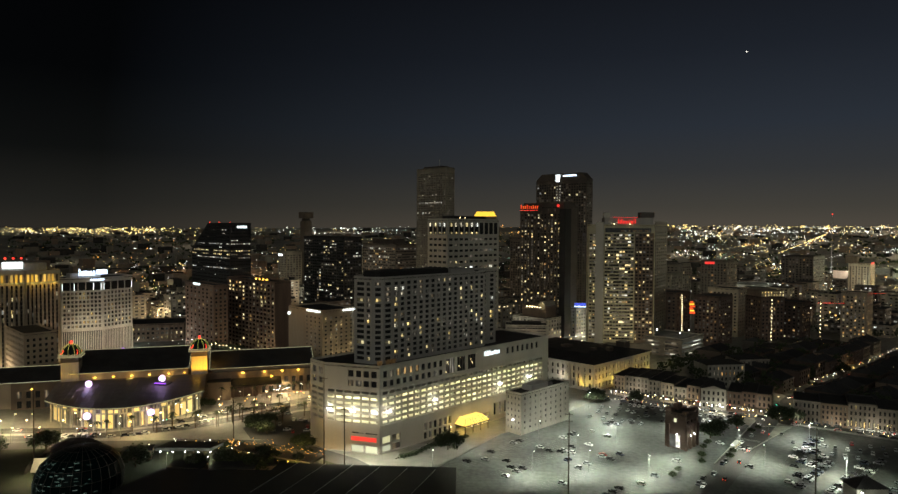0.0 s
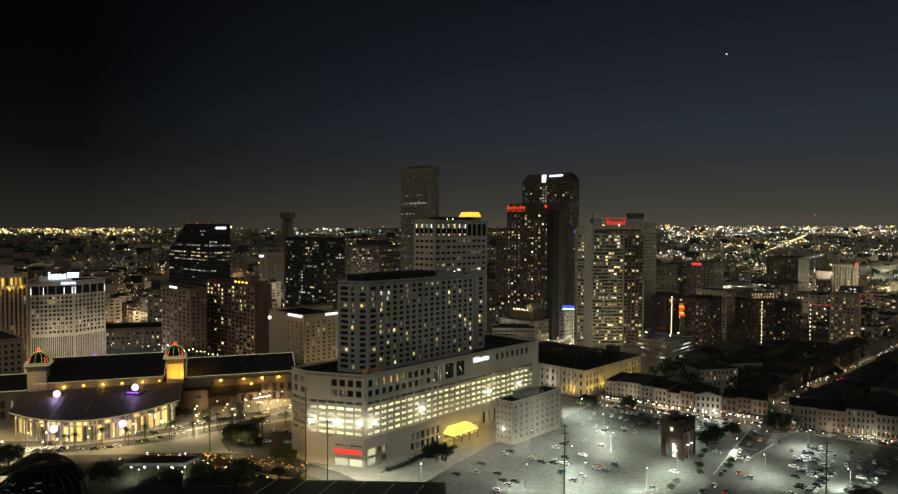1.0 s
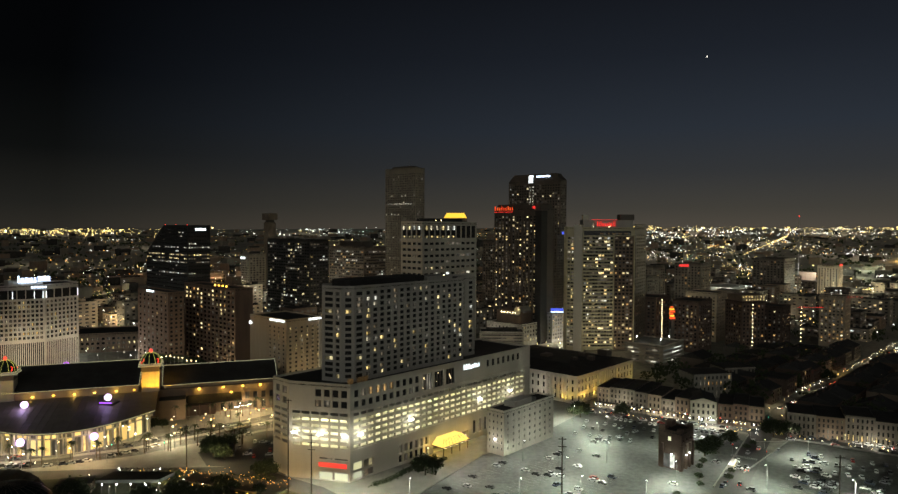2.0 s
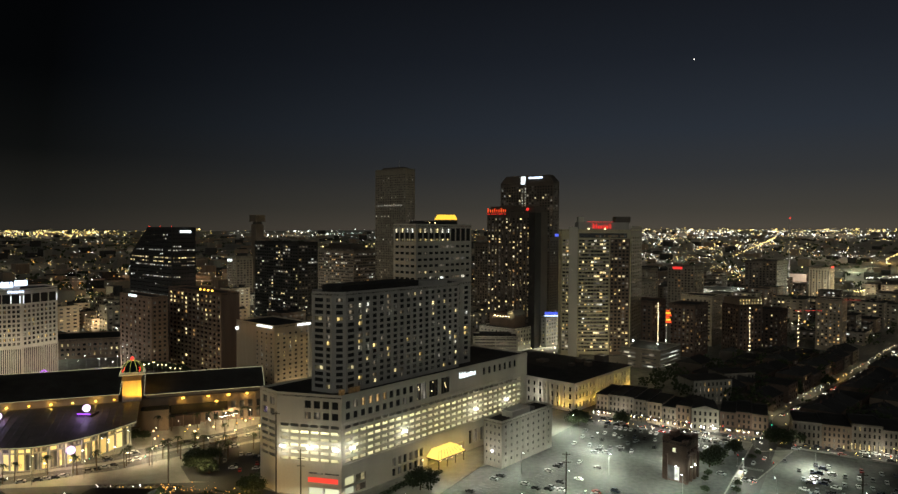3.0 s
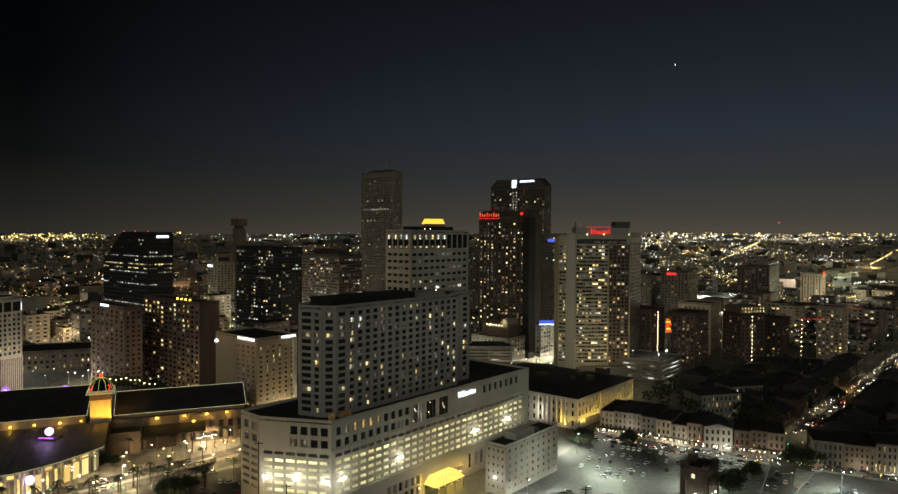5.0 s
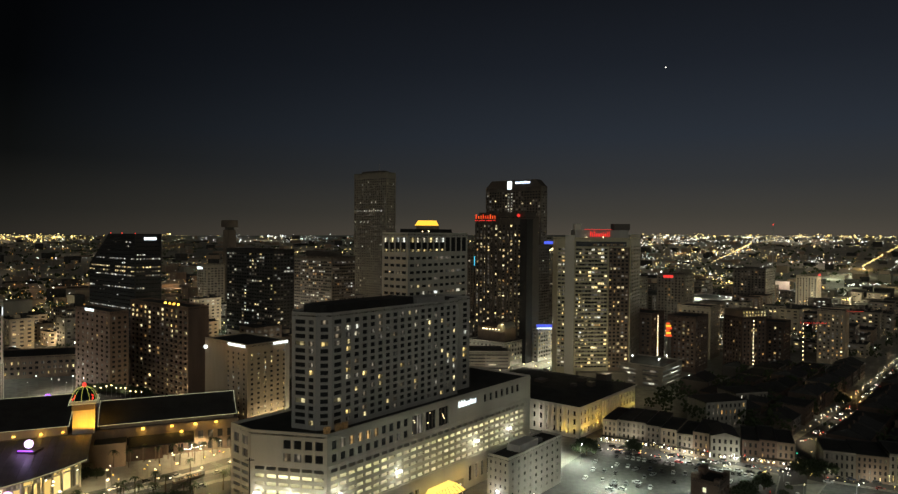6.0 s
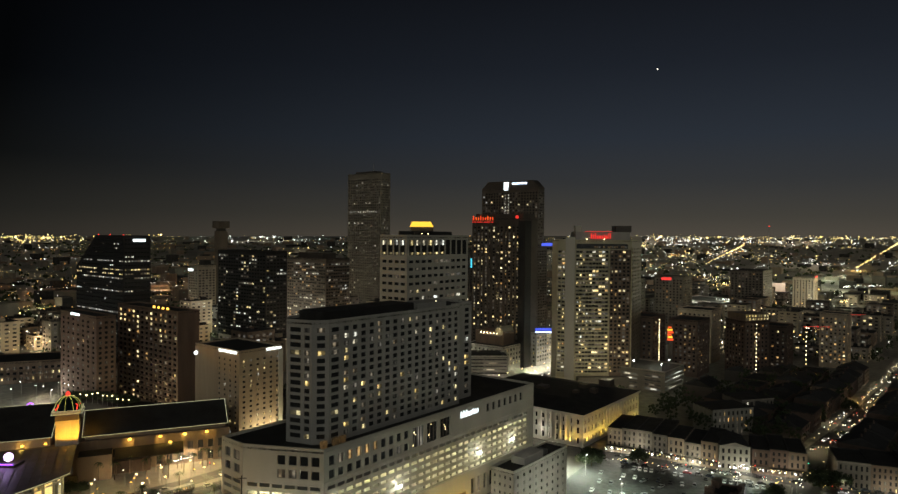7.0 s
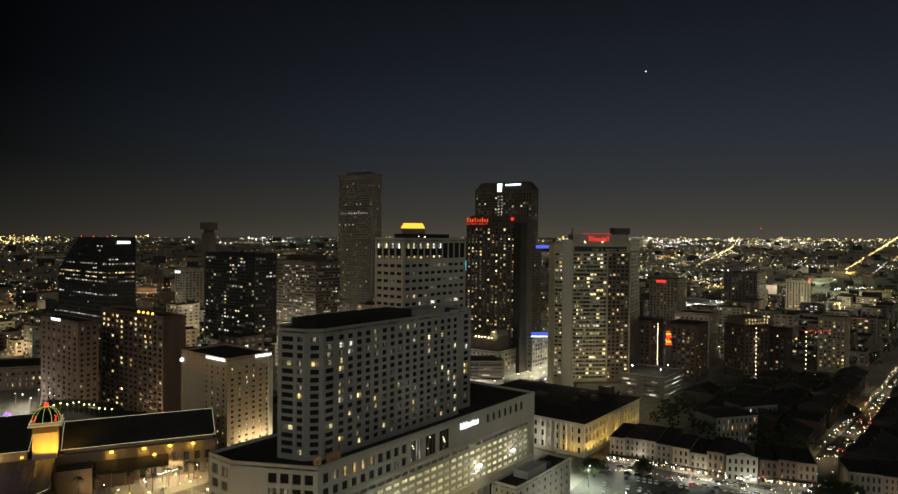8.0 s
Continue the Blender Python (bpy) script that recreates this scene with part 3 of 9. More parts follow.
LOT1 = [((-40, 330), 20), ((-22, 318), 22), ((0, 306), 24), ((22, 290), 22), ((-2, 360), 16), ((22, 396), 14)]
for o, n in LOT1:
    bays(o, (0.56, 0.83), n)
LOT2 = [((112, 326), 20), ((128, 318), 24), ((146, 310), 26), ((166, 304), 26), ((118, 352), 20)]
for o, n in LOT2:
    bays(o, (0.60, 0.80), n)
tagged(new("bay_marking", g.mesh("bay_marking", PAINTLINE)), "worn white parking bay lines", "road marking", kind="structure")

# the small dark lot beside the boulevard, lane lines and medians
sheet("side_lot", [(-172, 366), (-127, 352.5), (-116, 374), (-142, 394), (-163, 391)], 0.03, ROADTAR, "dark asphalt side lot by the boulevard", "car park")
WAY = [(-330, 330), (-262, 345), (-215, 372), (-165, 425), (-120, 485), (-60, 566)]
for off, wide, z_, mat_, nm in ((0, 4.2, 0.24, PAVING, "median"), (-6.4, 0.22, 0.112, PAINTLINE, "lane_line"), (6.4, 0.22, 0.112, PAINTLINE, "lane_line"),
                                (-12.6, 0.3, 0.112, PAINTLINE, "edge_line"), (12.6, 0.3, 0.112, PAINTLINE, "edge_line")):
    way = []
    for k, (x_, y_) in enumerate(WAY):
        d_ = Vector((WAY[min(k + 1, 5)][0] - WAY[max(k - 1, 0)][0], WAY[min(k + 1, 5)][1] - WAY[max(k - 1, 0)][1], 0)).normalized()
        way.append((x_ - d_.y * off, y_ + d_.x * off))
    band(nm, way, wide, z_, mat_, "pale raised median of the boulevard" if nm == "median" else "worn white line on the boulevard", "road marking")
for cx_, cy_, ang_ in ((-214, 372, 40), (-160, 430, 52), (-118, 488, 53), (112, 396, 62), (150, 458, 58)):
    g = Geo()
    e_, f_ = Vector((math.cos(radians(ang_)), math.sin(radians(ang_)), 0)), Vector((-math.sin(radians(ang_)), math.cos(radians(ang_)), 0))
    for k in range(-7, 8):
        c_ = Vector((cx_, cy_, 0.118)) + f_ * (1.25 * k * (1.4 if cx_ < 0 else 0.7))
        g.quad(c_ - e_ * 1.6 - f_ * 0.3, c_ + e_ * 1.6 - f_ * 0.3, c_ + e_ * 1.6 + f_ * 0.3, c_ - e_ * 1.6 + f_ * 0.3)
    tagged(new("crosswalk", g.mesh("crosswalk", PAINTLINE)), "white striped crosswalk, worn", "road marking", kind="structure")

# ---------------------------------------------------------------- hotel on its parking podium
O = C0
PT = 45.5


def P(u, v):
    return uv(O, u, v)


hotel = thing("hotel", O[0], O[1], 0, "beige concrete hotel slab on a broad lit parking podium", "building")
pod = [P(0, 0), P(145.5, 0), P(145.5, 42.5), P(-14, 42.5), P(-14.6, 28.1)]
g = Geo()
wins = []
slots_z = [(16.0 + 3.05 * i - 0.1, 16.0 + 3.05 * i + 1.25) for i in range(6)]
# long face: garage slots, two window rows, arcade at the street
cols = even(30, 1.6, 139.6, 0.78)
band_rows = [(35.0, 38.2), (39.9, 43.4)]
facade(g, P(0, 0), P(145.5, 0), 15.0, 34.2, cols, slots_z, 0.5)
upper = even(10, 1.6, 47.0, 0.62)
wins_long = facade(g, P(0, 0), P(47.2, 0), 34.2, PT, upper, band_rows, 0.7)
arch = facade(g, P(47.2, 0), P(76.0, 0), 34.2, PT, even(3, 0.6, 28.0, 0.80), [(35.0, 43.6)], 0.9)
narrow = facade(g, P(76.0, 0), P(145.5, 0), 34.2, PT, even(7, 25.0, 59.5, 0.52), [(39.6, 43.6)], 0.7)
shops = facade(g, P(0, 0), P(30.0, 0), 0, 15.0, [(2.0, 7.5), (8.6, 14.6)], [(0.8, 4.0), (5.2, 8.8)], 0.6)
arcade = facade(g, P(30, 0), P(55.0, 0), 0, 15.0, even(6, 1.0, 24.0, 0.62), [(1.2, 5.0), (6.0, 10.2)], 0.8)
facade(g, P(55, 0), P(88.0, 0), 0, 15.0, [(2.0, 31.0)], [(0.2, 6.2)], 4.0)
arcade += facade(g, P(88, 0), P(145.5, 0), 0, 15.0, even(9, 1.0, 46.0, 0.5), [(3.2, 10.6)], 0.8)
# chamfered front face
KL = (P(0, 0) - P(-14.6, 28.1)).length
facade(g, P(-14.6, 28.1), P(0, 0), 15.0, 34.2, even(6, 1.2, KL - 0.8, 0.80), slots_z, 0.5)
wins_up = facade(g, P(-14.6, 28.1), P(0, 0), 34.2, PT, even(4, 13.0, KL - 1.0, 0.70), band_rows, 0.7)
facade(g, P(-14.6, 28.1), P(0, 0), 12.0, 15.0, [], [])
low = facade(g, P(-14.6, 28.1), P(0, 0), 0.0, 12.0, even(2, 15.2, KL - 0.8, 0.88), [(0.3, 3.9), (10.0, 10.9)], 0.6)
# narrow end face
facade(g, P(-14, 42.5), P(-14.6, 28.1), 15.0, 34.2, even(2, 1, 13.4, 0.8), slots_z, 0.5)
wins_up += facade(g, P(-14, 42.5), P(-14.6, 28.1), 34.2, PT, even(2, 1, 13.4, 0.62), band_rows, 0.7)
facade(g, P(-14, 42.5), P(-14.6, 28.1), 0, 15.0, [], [])
facade(g, P(145.5, 0), P(145.5, 42.5), 0, PT, [], [])
facade(g, P(145.5, 42.5), P(-14, 42.5), 0, PT, [], [])
part("podium_wall", g, CONCRETE, hotel, "beige precast concrete podium wall with parking slots")
# dim panes here and in the arcade glow to grey the dark glass
panes(wins_long, hotel, lambda i, j: LIT_AMBER if j == 1 and 1 < i < 6 else GLASS if dice.random() < 0.55 else DIM_PANE)
panes(wins_up, hotel, chances((0.02, LIT_AMBER), (0.35, DIM_PANE)))
panes(arch, hotel, chances((0.4, DIM_PANE)), name="tall_window")
panes(narrow, hotel, chances((0.05, DIM_PANE)))
panes(shops, hotel, lambda i, j: SHOPLIT if i == 0 else DIM_PANE if j == 0 else LIT_WARM, name="shop_window")
panes(arcade, hotel, chances((0.55, DIM_PANE)), name="arcade_window")
panes(low, hotel, lambda i, j: SHOPLIT if j == 0 else DIM_PANE, name="garage_entry")
roof_cap(hotel, pod, PT, ROOFING, CONCRETE, 1.1, 0.5)
# mullions of the tall windows
for k in range(3):
    for f in (0.33, 0.66):
        s = 47.2 + 0.6 + 27.4 / 3 * (k + 0.1 + 0.8 * f)
        g = Geo()
        a, b = P(s - 0.15, 0.25), P(s + 0.15, 0.25)
        g.prism([a, b, b + V * 0.4, a + V * 0.4], 35.0, 43.6)
        part("mullion", g, BRONZE, hotel)
for k in range(3):
    s0 = 47.2 + 0.6 + 27.4 / 3 * (k + 0.1)
    for m_ in range(7):
        g = Geo()
        c = P(s0 + 27.4 / 3 * 0.8 * (0.12 + 0.76 * ((m_ * 0.37 + k * 0.21) % 1)), 0.55) + Vector((0, 0, 36.0 + 6.6 * ((m_ * 0.61 + k * 0.33) % 1)))
        g.gem(c, 0.26)
        part("chandelier_bulb", g, WARMHEAD if m_ % 3 == 0 else LIT_AMBER, hotel, "warm chandelier bulb")
# parking decks behind the slots
inner = [P(0.6, 0.9), P(144.5, 0.9), P(144.5, 41.5), P(-13, 41.5), P(-13.4, 28.4)]
core = [P(14, 15), P(132, 15), P(132, 30), P(2, 36), P(2, 33)]
for i in range(7):
    g = Geo()
    g.prism(inner, 15.2 + 3.05 * i, 15.45 + 3.05 * i)
    part("parking_deck", g, PALE, hotel)
g = Geo()
g.prism(core, 15.2, 33.6)
part("garage_core", g, PALE, hotel)
for i in range(5):
    z = 15.2 + 3.05 * (i + 1) - 0.2
    for a, b in ((P(4, 6.5), P(140, 6.5)), (P(-9.5, 28), P(3.0, 6.5))):
        d = (b - a).normalized()
        n = Vector((-d.y, d.x, 0)) * 0.35
        g = Geo()
        g.prism([a - n, b - n, b + n, a + n], z - 0.12, z)
        part("strip_light", g, TUBE, hotel, "row of pale fluorescent tubes")
# pillars and cars' row rails in the garage
for s in range(0, 19):
    g = Geo()
    c = P(1.6 + 138.0 / 19 * s, 4.0)
    g.prism([c - U * 0.25 - V * 0.25, c + U * 0.25 - V * 0.25, c + U * 0.25 + V * 0.25, c - U * 0.25 + V * 0.25], 15.4, 33.6)
    part("garage_pillar", g, PAVING, hotel)
# ledges
for z, h, o in ((14.6, 0.5, 0.35), (33.9, 0.35, 0.25), (44.9, 0.6, 0.2)):
    g = Geo()
    g.prism([P(-0.3, -o), P(145.8, -o), P(145.8, -0.003), P(-0.1, -0.003)], z, z + h)
    part("ledge", g, CONCRETE, hotel)
# red shop sign over the entry, and the white sign on the parapet: plain shapes
fd = (P(0, 0) - P(-14.6, 28.1)).normalized()
fo = Vector((fd.y, -fd.x, 0))
q = P(-14.6, 28.1)
g = Geo()
g.prism([q + fd * 15.5, q + fd * 30.0, q + fd * 30.0 + fo * 0.4, q + fd * 15.5 + fo * 0.4][::-1], 6.4, 8.6)
part("shop_sign", g, SIGN_RED, hotel, "glowing red shop sign")
SIGN_SOFT = glow("soft_white_sign_light", (0.78, 0.93, 1.0), (0.88, 0.98, 1.0), 1.5, 1.9)
x = 81.5
for w, h, dz in ((0.55, 3.0, 0), (0.55, 2.2, 0), (0.55, 3.0, 0), (0.55, 2.2, 0), (0.6, 2.9, 0), (1.5, 1.9, 0), (1.3, 2.0, 0.1), (0.5, 2.6, 0.1), (0.5, 2.2, 0.1), (0.5, 2.2, 0.1), (0.5, 1.7, 0.1), (0.5, 2.2, 0.1)):
    g = Geo()
    a, b = P(x, -0.05), P(x + w, -0.05)
    g.prism([a - V * 0.3, b - V * 0.3, b, a], 41.0 + dz, 41.0 + h)
    part("sign_bar", g, SIGN_SOFT, hotel, "glowing white sign bar")
    x += w + 0.5
# flood lights on the podium wall
FLOODS = [(5.0, -0.1), (38.9, -0.1), (94.5, -0.1), (122.9, -0.1)]
spots = [P(u, v) - V * 1.4 for u, v in FLOODS] + [q + fd * s + fo * 1.4 for s in (3.5, 17.0, 29.5)]
for k, c in enumerate(spots):
    outw = -V if k < 4 else fo
    g = Geo()
    g.tube(c - outw * 1.4 + Vector((0, 0, 22.6)), c + Vector((0, 0, 22.6)), 0.09, sides=6)
    br = part("flood_bracket", g, STEEL, hotel)
    side = Vector((-outw.y, outw.x, 0))
    for sgn in (-0.8, 0.8):
        g = Geo()
        g.ball(c + side * sgn + outw * 0.1 + Vector((0, 0, 22.3)), 0.68, 8, 5, 0, 0.8)
        part("flood_light", g, LAMPHEAD, hotel, "glaring white flood light")
    lamp("flood_lamp", *(c + outw * 1.6 + Vector((0, 0, 22.0))), (1150 if k != 2 else 1500), (1.0, 0.97, 0.80), 0.5)
# unseen lamps added to brighten the forecourt paving
lamp("forecourt_lamp", -100, 323, 8, 15000, (1.0, 0.95, 0.70), 0.4, 160)
lamp("forecourt_lamp", -34, 352, 8, 9000, (1.0, 0.96, 0.76), 0.4, 160)
lamp("forecourt_lamp", -80, 322, 8, 13000, (1.0, 0.95, 0.70), 0.4, 160)
# golden entrance canopy
g = Geo()
a, b = 56.0, 77.5
for s0, s1 in ((a, b),):
    lo = [P(s0, -8), P(s1, -8), P(s1, 0), P(s0, 0)]
    hi = [P(s0 + 3.5, -5.5), P(s1 - 3.5, -5.5), P(s1 - 3.5, -0.3), P(s0 + 3.5, -0.3)]
    L = [p + Vector((0, 0, 4.9)) for p in lo]
    H = [p + Vector((0, 0, 8.4)) for p in hi]
    for k in range(4):
        g.quad(L[k], L[(k + 1) % 4], H[(k + 1) % 4], H[k])
    g.quad(*H)
canopy_ = part("entrance_canopy", g, CANOPY_GOLD, hotel, "glowing golden entrance canopy")
for k in range(9):
    f = k / 8
    g = Geo()
    g.tube(L[0].lerp(L[1], f) + Vector((0, 0, 0.05)), H[0].lerp(H[1], f) + Vector((0, 0, 0.05)), 0.09, sides=5)
    part("canopy_rib", g, BRONZE, canopy_)
g = Geo()
g.prism([P(a - 0.2, -8.2), P(b + 0.2, -8.2), P(b + 0.2, 0), P(a - 0.2, 0)], 4.4, 4.88)
part("canopy_frame", g, BRONZE, hotel)
for s in (57, 63.5, 70, 76.5):
    g = Geo()
    g.tube(P(s, -7.6), P(s, -7.6) + Vector((0, 0, 4.5)), 0.25)
    part("canopy_post", g, BRONZE, hotel)
for s in (58.5, 63, 67.5, 72, 75.5, 52.5, 83):
    g = Geo()
    g.ball(P(s, -7.4 if 56 < s < 78 else -0.5) + Vector((0, 0, 4.1)), 0.35, 8, 5)
    part("canopy_lamp", g, WARMHEAD, hotel)
for s in (59, 67, 75):
    lamp("entrance_lamp", P(s, -6.5).x, P(s, -6.5).y, 3.6, 1200, GOLD, 0.4)
for s in (53.0, 83.5):
    lamp("entrance_lamp", P(s, -3).x, P(s, -3).y, 6.5, 800, GOLD, 0.4)

# hotel slab
TZ = 91.2
T = [P(7.7, 6.2), P(88.5, 6.2), P(88.5, 10.8), P(104.0, 10.8), P(104.0, 28), P(5.5, 28), P(-0.3, 21.2), P(2.9, 10.4)]
g = Geo()
wins = []
rows = even(15, 46.9, 89.8, 0.62)
wins += facade(g, T[0], T[1], PT, TZ, [(1.2, 5.2)] + even(16, 6.6, 80.3, 0.58), rows, 0.5)
facade(g, T[1], T[2], PT, TZ, [], [])
wins += facade(g, T[2], T[3], PT, TZ, [(3.0, 6.2), (10.0, 13.6)], rows, 0.5)
facade(g, T[3], T[4], PT, TZ, [], [])
facade(g, T[4], T[5], PT, TZ, [], [])
facade(g, T[5], T[6], PT, TZ, [], [])
wins += facade(g, T[6], T[7], PT, TZ, [(1.6, 6.4), (8.0, 10.3)], rows, 0.5)
wins += facade(g, T[7], T[0], PT, TZ, [(1.9, 4.9)], rows, 0.5)
part("slab_wall", g, GREYSTONE, hotel, "grey concrete hotel tower wall with square windows")


def hotel_pick(i, j):
    x = dice.random()
    return LIT_WARM if x < 0.085 else LIT_PALE if x < 0.115 else DIM_PANE if x < 0.25 else GLASS


panes(wins, hotel, hotel_pick, 420)
roof_cap(hotel, T, TZ, ROOFING, GREYSTONE, 1.0, 0.5)
hut(hotel, [P(8, 10), P(60, 10), P(60, 24), P(8, 24)], TZ, TZ + 3.6, ROOFING)
hut(hotel, [P(64, 11), P(84, 11), P(84, 22), P(64, 22)], TZ, TZ + 2.6, GREYSTONE)
g = Geo()
g.ball(P(78, 12) + Vector((0, 0, TZ + 2.85)), 0.22, 8, 5)
part("roof_lamp", g, WARMHEAD, hotel)
# lit club rooms at the foot of the slab
for s in (3.2, 9.0, 12.5):
    g = Geo()
    c = P(s, 3.2)
    g.prism([c - U * 1.3, c + U * 1.3, c + U * 1.3 + V * 1.2, c - U * 1.3 + V * 1.2], PT, PT + 2.6)
    part("roof_lantern", g, LIT_AMBER, hotel, "amber-lit roof lantern")

# ---------------------------------------------------------------- white six-storey warehouse hotel
# dim panes glow only to soften their contrast with the wall
wb, wpts = tower("white_hotel", "plain white-painted six-storey block with small windows", (-14.4, 383.0), 47.0, 11.5, 23.2, STUCCO,
                 (9, 0.28, 6, 0.44, 1.8, 22.4), (4, 0.36, 6, 0.42, 1.8, 22.4), chances((0.45, DIM_PANE)), group="", roofmat=ROOFING)
wo = (-14.4, 383.0)
hut(wb, [uv(wo, 12, 2), uv(wo, 28, 2), uv(wo, 28, 9), uv(wo, 12, 9)], 23.2, 26.4, PALE)
hut(wb, [uv(wo, 30, 3), uv(wo, 34, 3), uv(wo, 34, 7), uv(wo, 30, 7)], 23.2, 25.0, STEEL, "cooling_unit")
g = Geo()
lp = uv(wo, -0.7, 5.5, 8.2)
g.ball(lp, 0.55, 10, 6)
part("wall_lamp", g, LAMPHEAD, wb, "glaring white wall lamp")
lamp("wall_lamp_light", lp.x - 1.4, lp.y - 1.9, 8.0, 700, (1, 1, 0.9), 0.4)
# this lamp is added, unseen, to brighten the hotel's long face
lamp("yard_light", uv(wo, 22, -15).x, uv(wo, 22, -15).y, 9, 7500, (0.98, 1.0, 0.84), 0.4)
lamp("yard_light", -24, 371, 6, 3000, (1, 0.9, 0.7), 0.4)

# ---------------------------------------------------------------- granite custom house with a dark hipped roof
cu = (33.4, 494.0)
ch = thing("custom_house", cu[0], cu[1], 0, "pale granite government house with floodlit columns", "building")
g = Geo()
wins = facade(g, uv(cu, 0, 0), uv(cu, 82, 0), 0, 19.5, even(17, 1, 81, 0.36), [(2, 5.4), (8.0, 11.6), (13.4, 16.4)], 0.7)
wins += facade(g, uv(cu, 0, 92), uv(cu, 0, 0), 0, 19.5, even(19, 1, 91, 0.36), [(2, 5.4), (8.0, 11.6), (13.4, 16.4)], 0.7)
facade(g, uv(cu, 82, 0), uv(cu, 82, 92), 0, 19.5, [], [])
facade(g, uv(cu, 82, 92), uv(cu, 0, 92), 0, 19.5, [], [])
part("wall", g, PALE, ch)
panes(wins, ch, chances((0.05, LIT_WARM)))
g = Geo()
e = [uv(cu, -0.8, -0.8, 19.6), uv(cu, 82.8, -0.8, 19.6), uv(cu, 82.8, 92.8, 19.6), uv(cu, -0.8, 92.8, 19.6)]
r = [uv(cu, 20, 20, 23.0), uv(cu, 62, 20, 23.0), uv(cu, 62, 72, 23.0), uv(cu, 20, 72, 23.0)]
for k in range(4):
    g.quad(e[k], e[(k + 1) % 4], r[(k + 1) % 4], r[k])
g.quad(*r)
g.quad(*e[::-1])
part("roof", g, ROOFING, ch)
g = Geo()
g.prism([uv(cu, -0.9, -0.9), uv(cu, 82.9, -0.9), uv(cu, 82.9, 92.9), uv(cu, -0.9, 92.9)], 18.6, 19.55)
part("cornice", g, PALE, ch)
for u_, v_, w_, h_ in ((44, 14, 5.0, 1.8), (34, 22, 4.0, 1.4), (50, 24, 6.0, 2.2), (30, 44, 8.0, 1.6)):
    hut(ch, rect(uv(cu, u_, v_), w_, w_ * 0.8), 21.2, 23.2 + h_, BRONZE, "roof_hatch")
for s in [30 + 3.3 * i for i in range(8)]:
    g = Geo()
    g.tube(uv(cu, s, -0.9, 3.0), uv(cu, s, -0.9, 18.0), 0.75, 0.6, 10)
    part("column", g, PALE, ch)
for s in [8 + 3.3 * i for i in range(7)]:
    g = Geo()
    g.tube(uv(cu, -0.9, s, 3.0), uv(cu, -0.9, s, 18.0), 0.75, 0.6, 10)
    part("column", g, PALE, ch)
g = Geo()
g.prism([uv(cu, 70, 16), uv(cu, 78, 16), uv(cu, 78, 24), uv(cu, 70, 24)], 19.5, 26)
part("plant_room", g, BRONZE, ch)
for u_, v_ in ((8, -3), (24, -3), (40, -3), (58, -3), (76, -3), (-3, 8)):
    p_ = uv(cu, u_, v_, 5.5)
    up = lamp("facade_flood", p_.x, p_.y, 2.0, 3900, GOLD, 0.4, 150)
    up.matrix_basis = pose(p_.x, p_.y, 2.0, 180, 0, 0)
lamp("facade_flood", uv(cu, -6, 26).x, uv(cu, -6, 26).y, 8, 1500, (1.0, 0.95, 0.75), 0.4)

# ---------------------------------------------------------------- casino with two glass domes and a fan-shaped canopy
CO = Vector((-240, 434, 0))
E1 = Vector((math.cos(radians(25.8)), math.sin(radians(25.8)), 0))
N1 = Vector((E1.y, -E1.x, 0))


def K(s, n, z=0.0):
    return CO + E1 * s + N1 * n + Vector((0, 0, z))


casino = thing("casino", CO.x, CO.y, 0, "long dark-roofed casino with gold-lit walls and a fan canopy", "building")
g = Geo()
g.prism([K(-112, -50), K(-112, 2.4), K(80, 2.4), K(80, -50)][::-1], 0, 17)
low_w = facade(g, K(-112, 3.5), K(80, 3.5), 0, 16.9, even(36, 2, 190, 0.52), [(0.8, 5.4), (7.2, 11.6)], 0.7)
g.quad(K(80, 3.5, 16.9), K(80, 2.3, 16.9), K(-112, 2.3, 16.9), K(-112, 3.5, 16.9))
part("wall", g, BROWN, casino, "brown brick casino wall with arched bays")
panes(low_w, casino, chances((0.20, DIM_PANE)), name="wall_window")
for s in [10.67 + 5.222 * i for i in range(14)]:
    g = Geo()
    g.prism([K(s - 0.5, 3.504), K(s - 0.5, 4.2), K(s + 0.5, 4.2), K(s + 0.5, 3.504)][::-1], 0, 16.8)
    part("pilaster", g, BROWN, casino)


def gable(name, s0, s1, n_eave, n_ridge, n_back, z_e, z_r):
    g = Geo()
    a = [K(s0, n_eave, z_e), K(s1, n_eave, z_e), K(s1, n_ridge, z_r), K(s0, n_ridge, z_r)]
    b = [K(s0, n_back, z_e), K(s1, n_back, z_e)]
    g.quad(*a)
    g.quad(a[3], a[2], b[1], b[0])
    g.poly([a[1], b[1], a[2]])
    g.poly([a[0], a[3], b[0]])
    g.quad(b[0], b[1], a[1], a[0])
    roof = part(name, g, ROOFING, casino, "dark sheet roof edged with small bulbs")
    for p0, p1, r in ((a[0], a[1], 0.11), (a[3], a[2], 0.13), (a[1], a[2], 0.10), (a[0], a[3], 0.10)):
        g = Geo()
        g.tube(p0 + Vector((0, 0, 0.2)), p1 + Vector((0, 0, 0.2)), r, sides=5)
        part("bulb_line", g, BULB_CREAM, roof, "pale outline of small bulbs")


gable("main_roof", -78, -5, 8.5, -24, -52, 22, 32)
gable("wing_roof", 8, 79, 4.5, -13, -34, 19.5, 29)
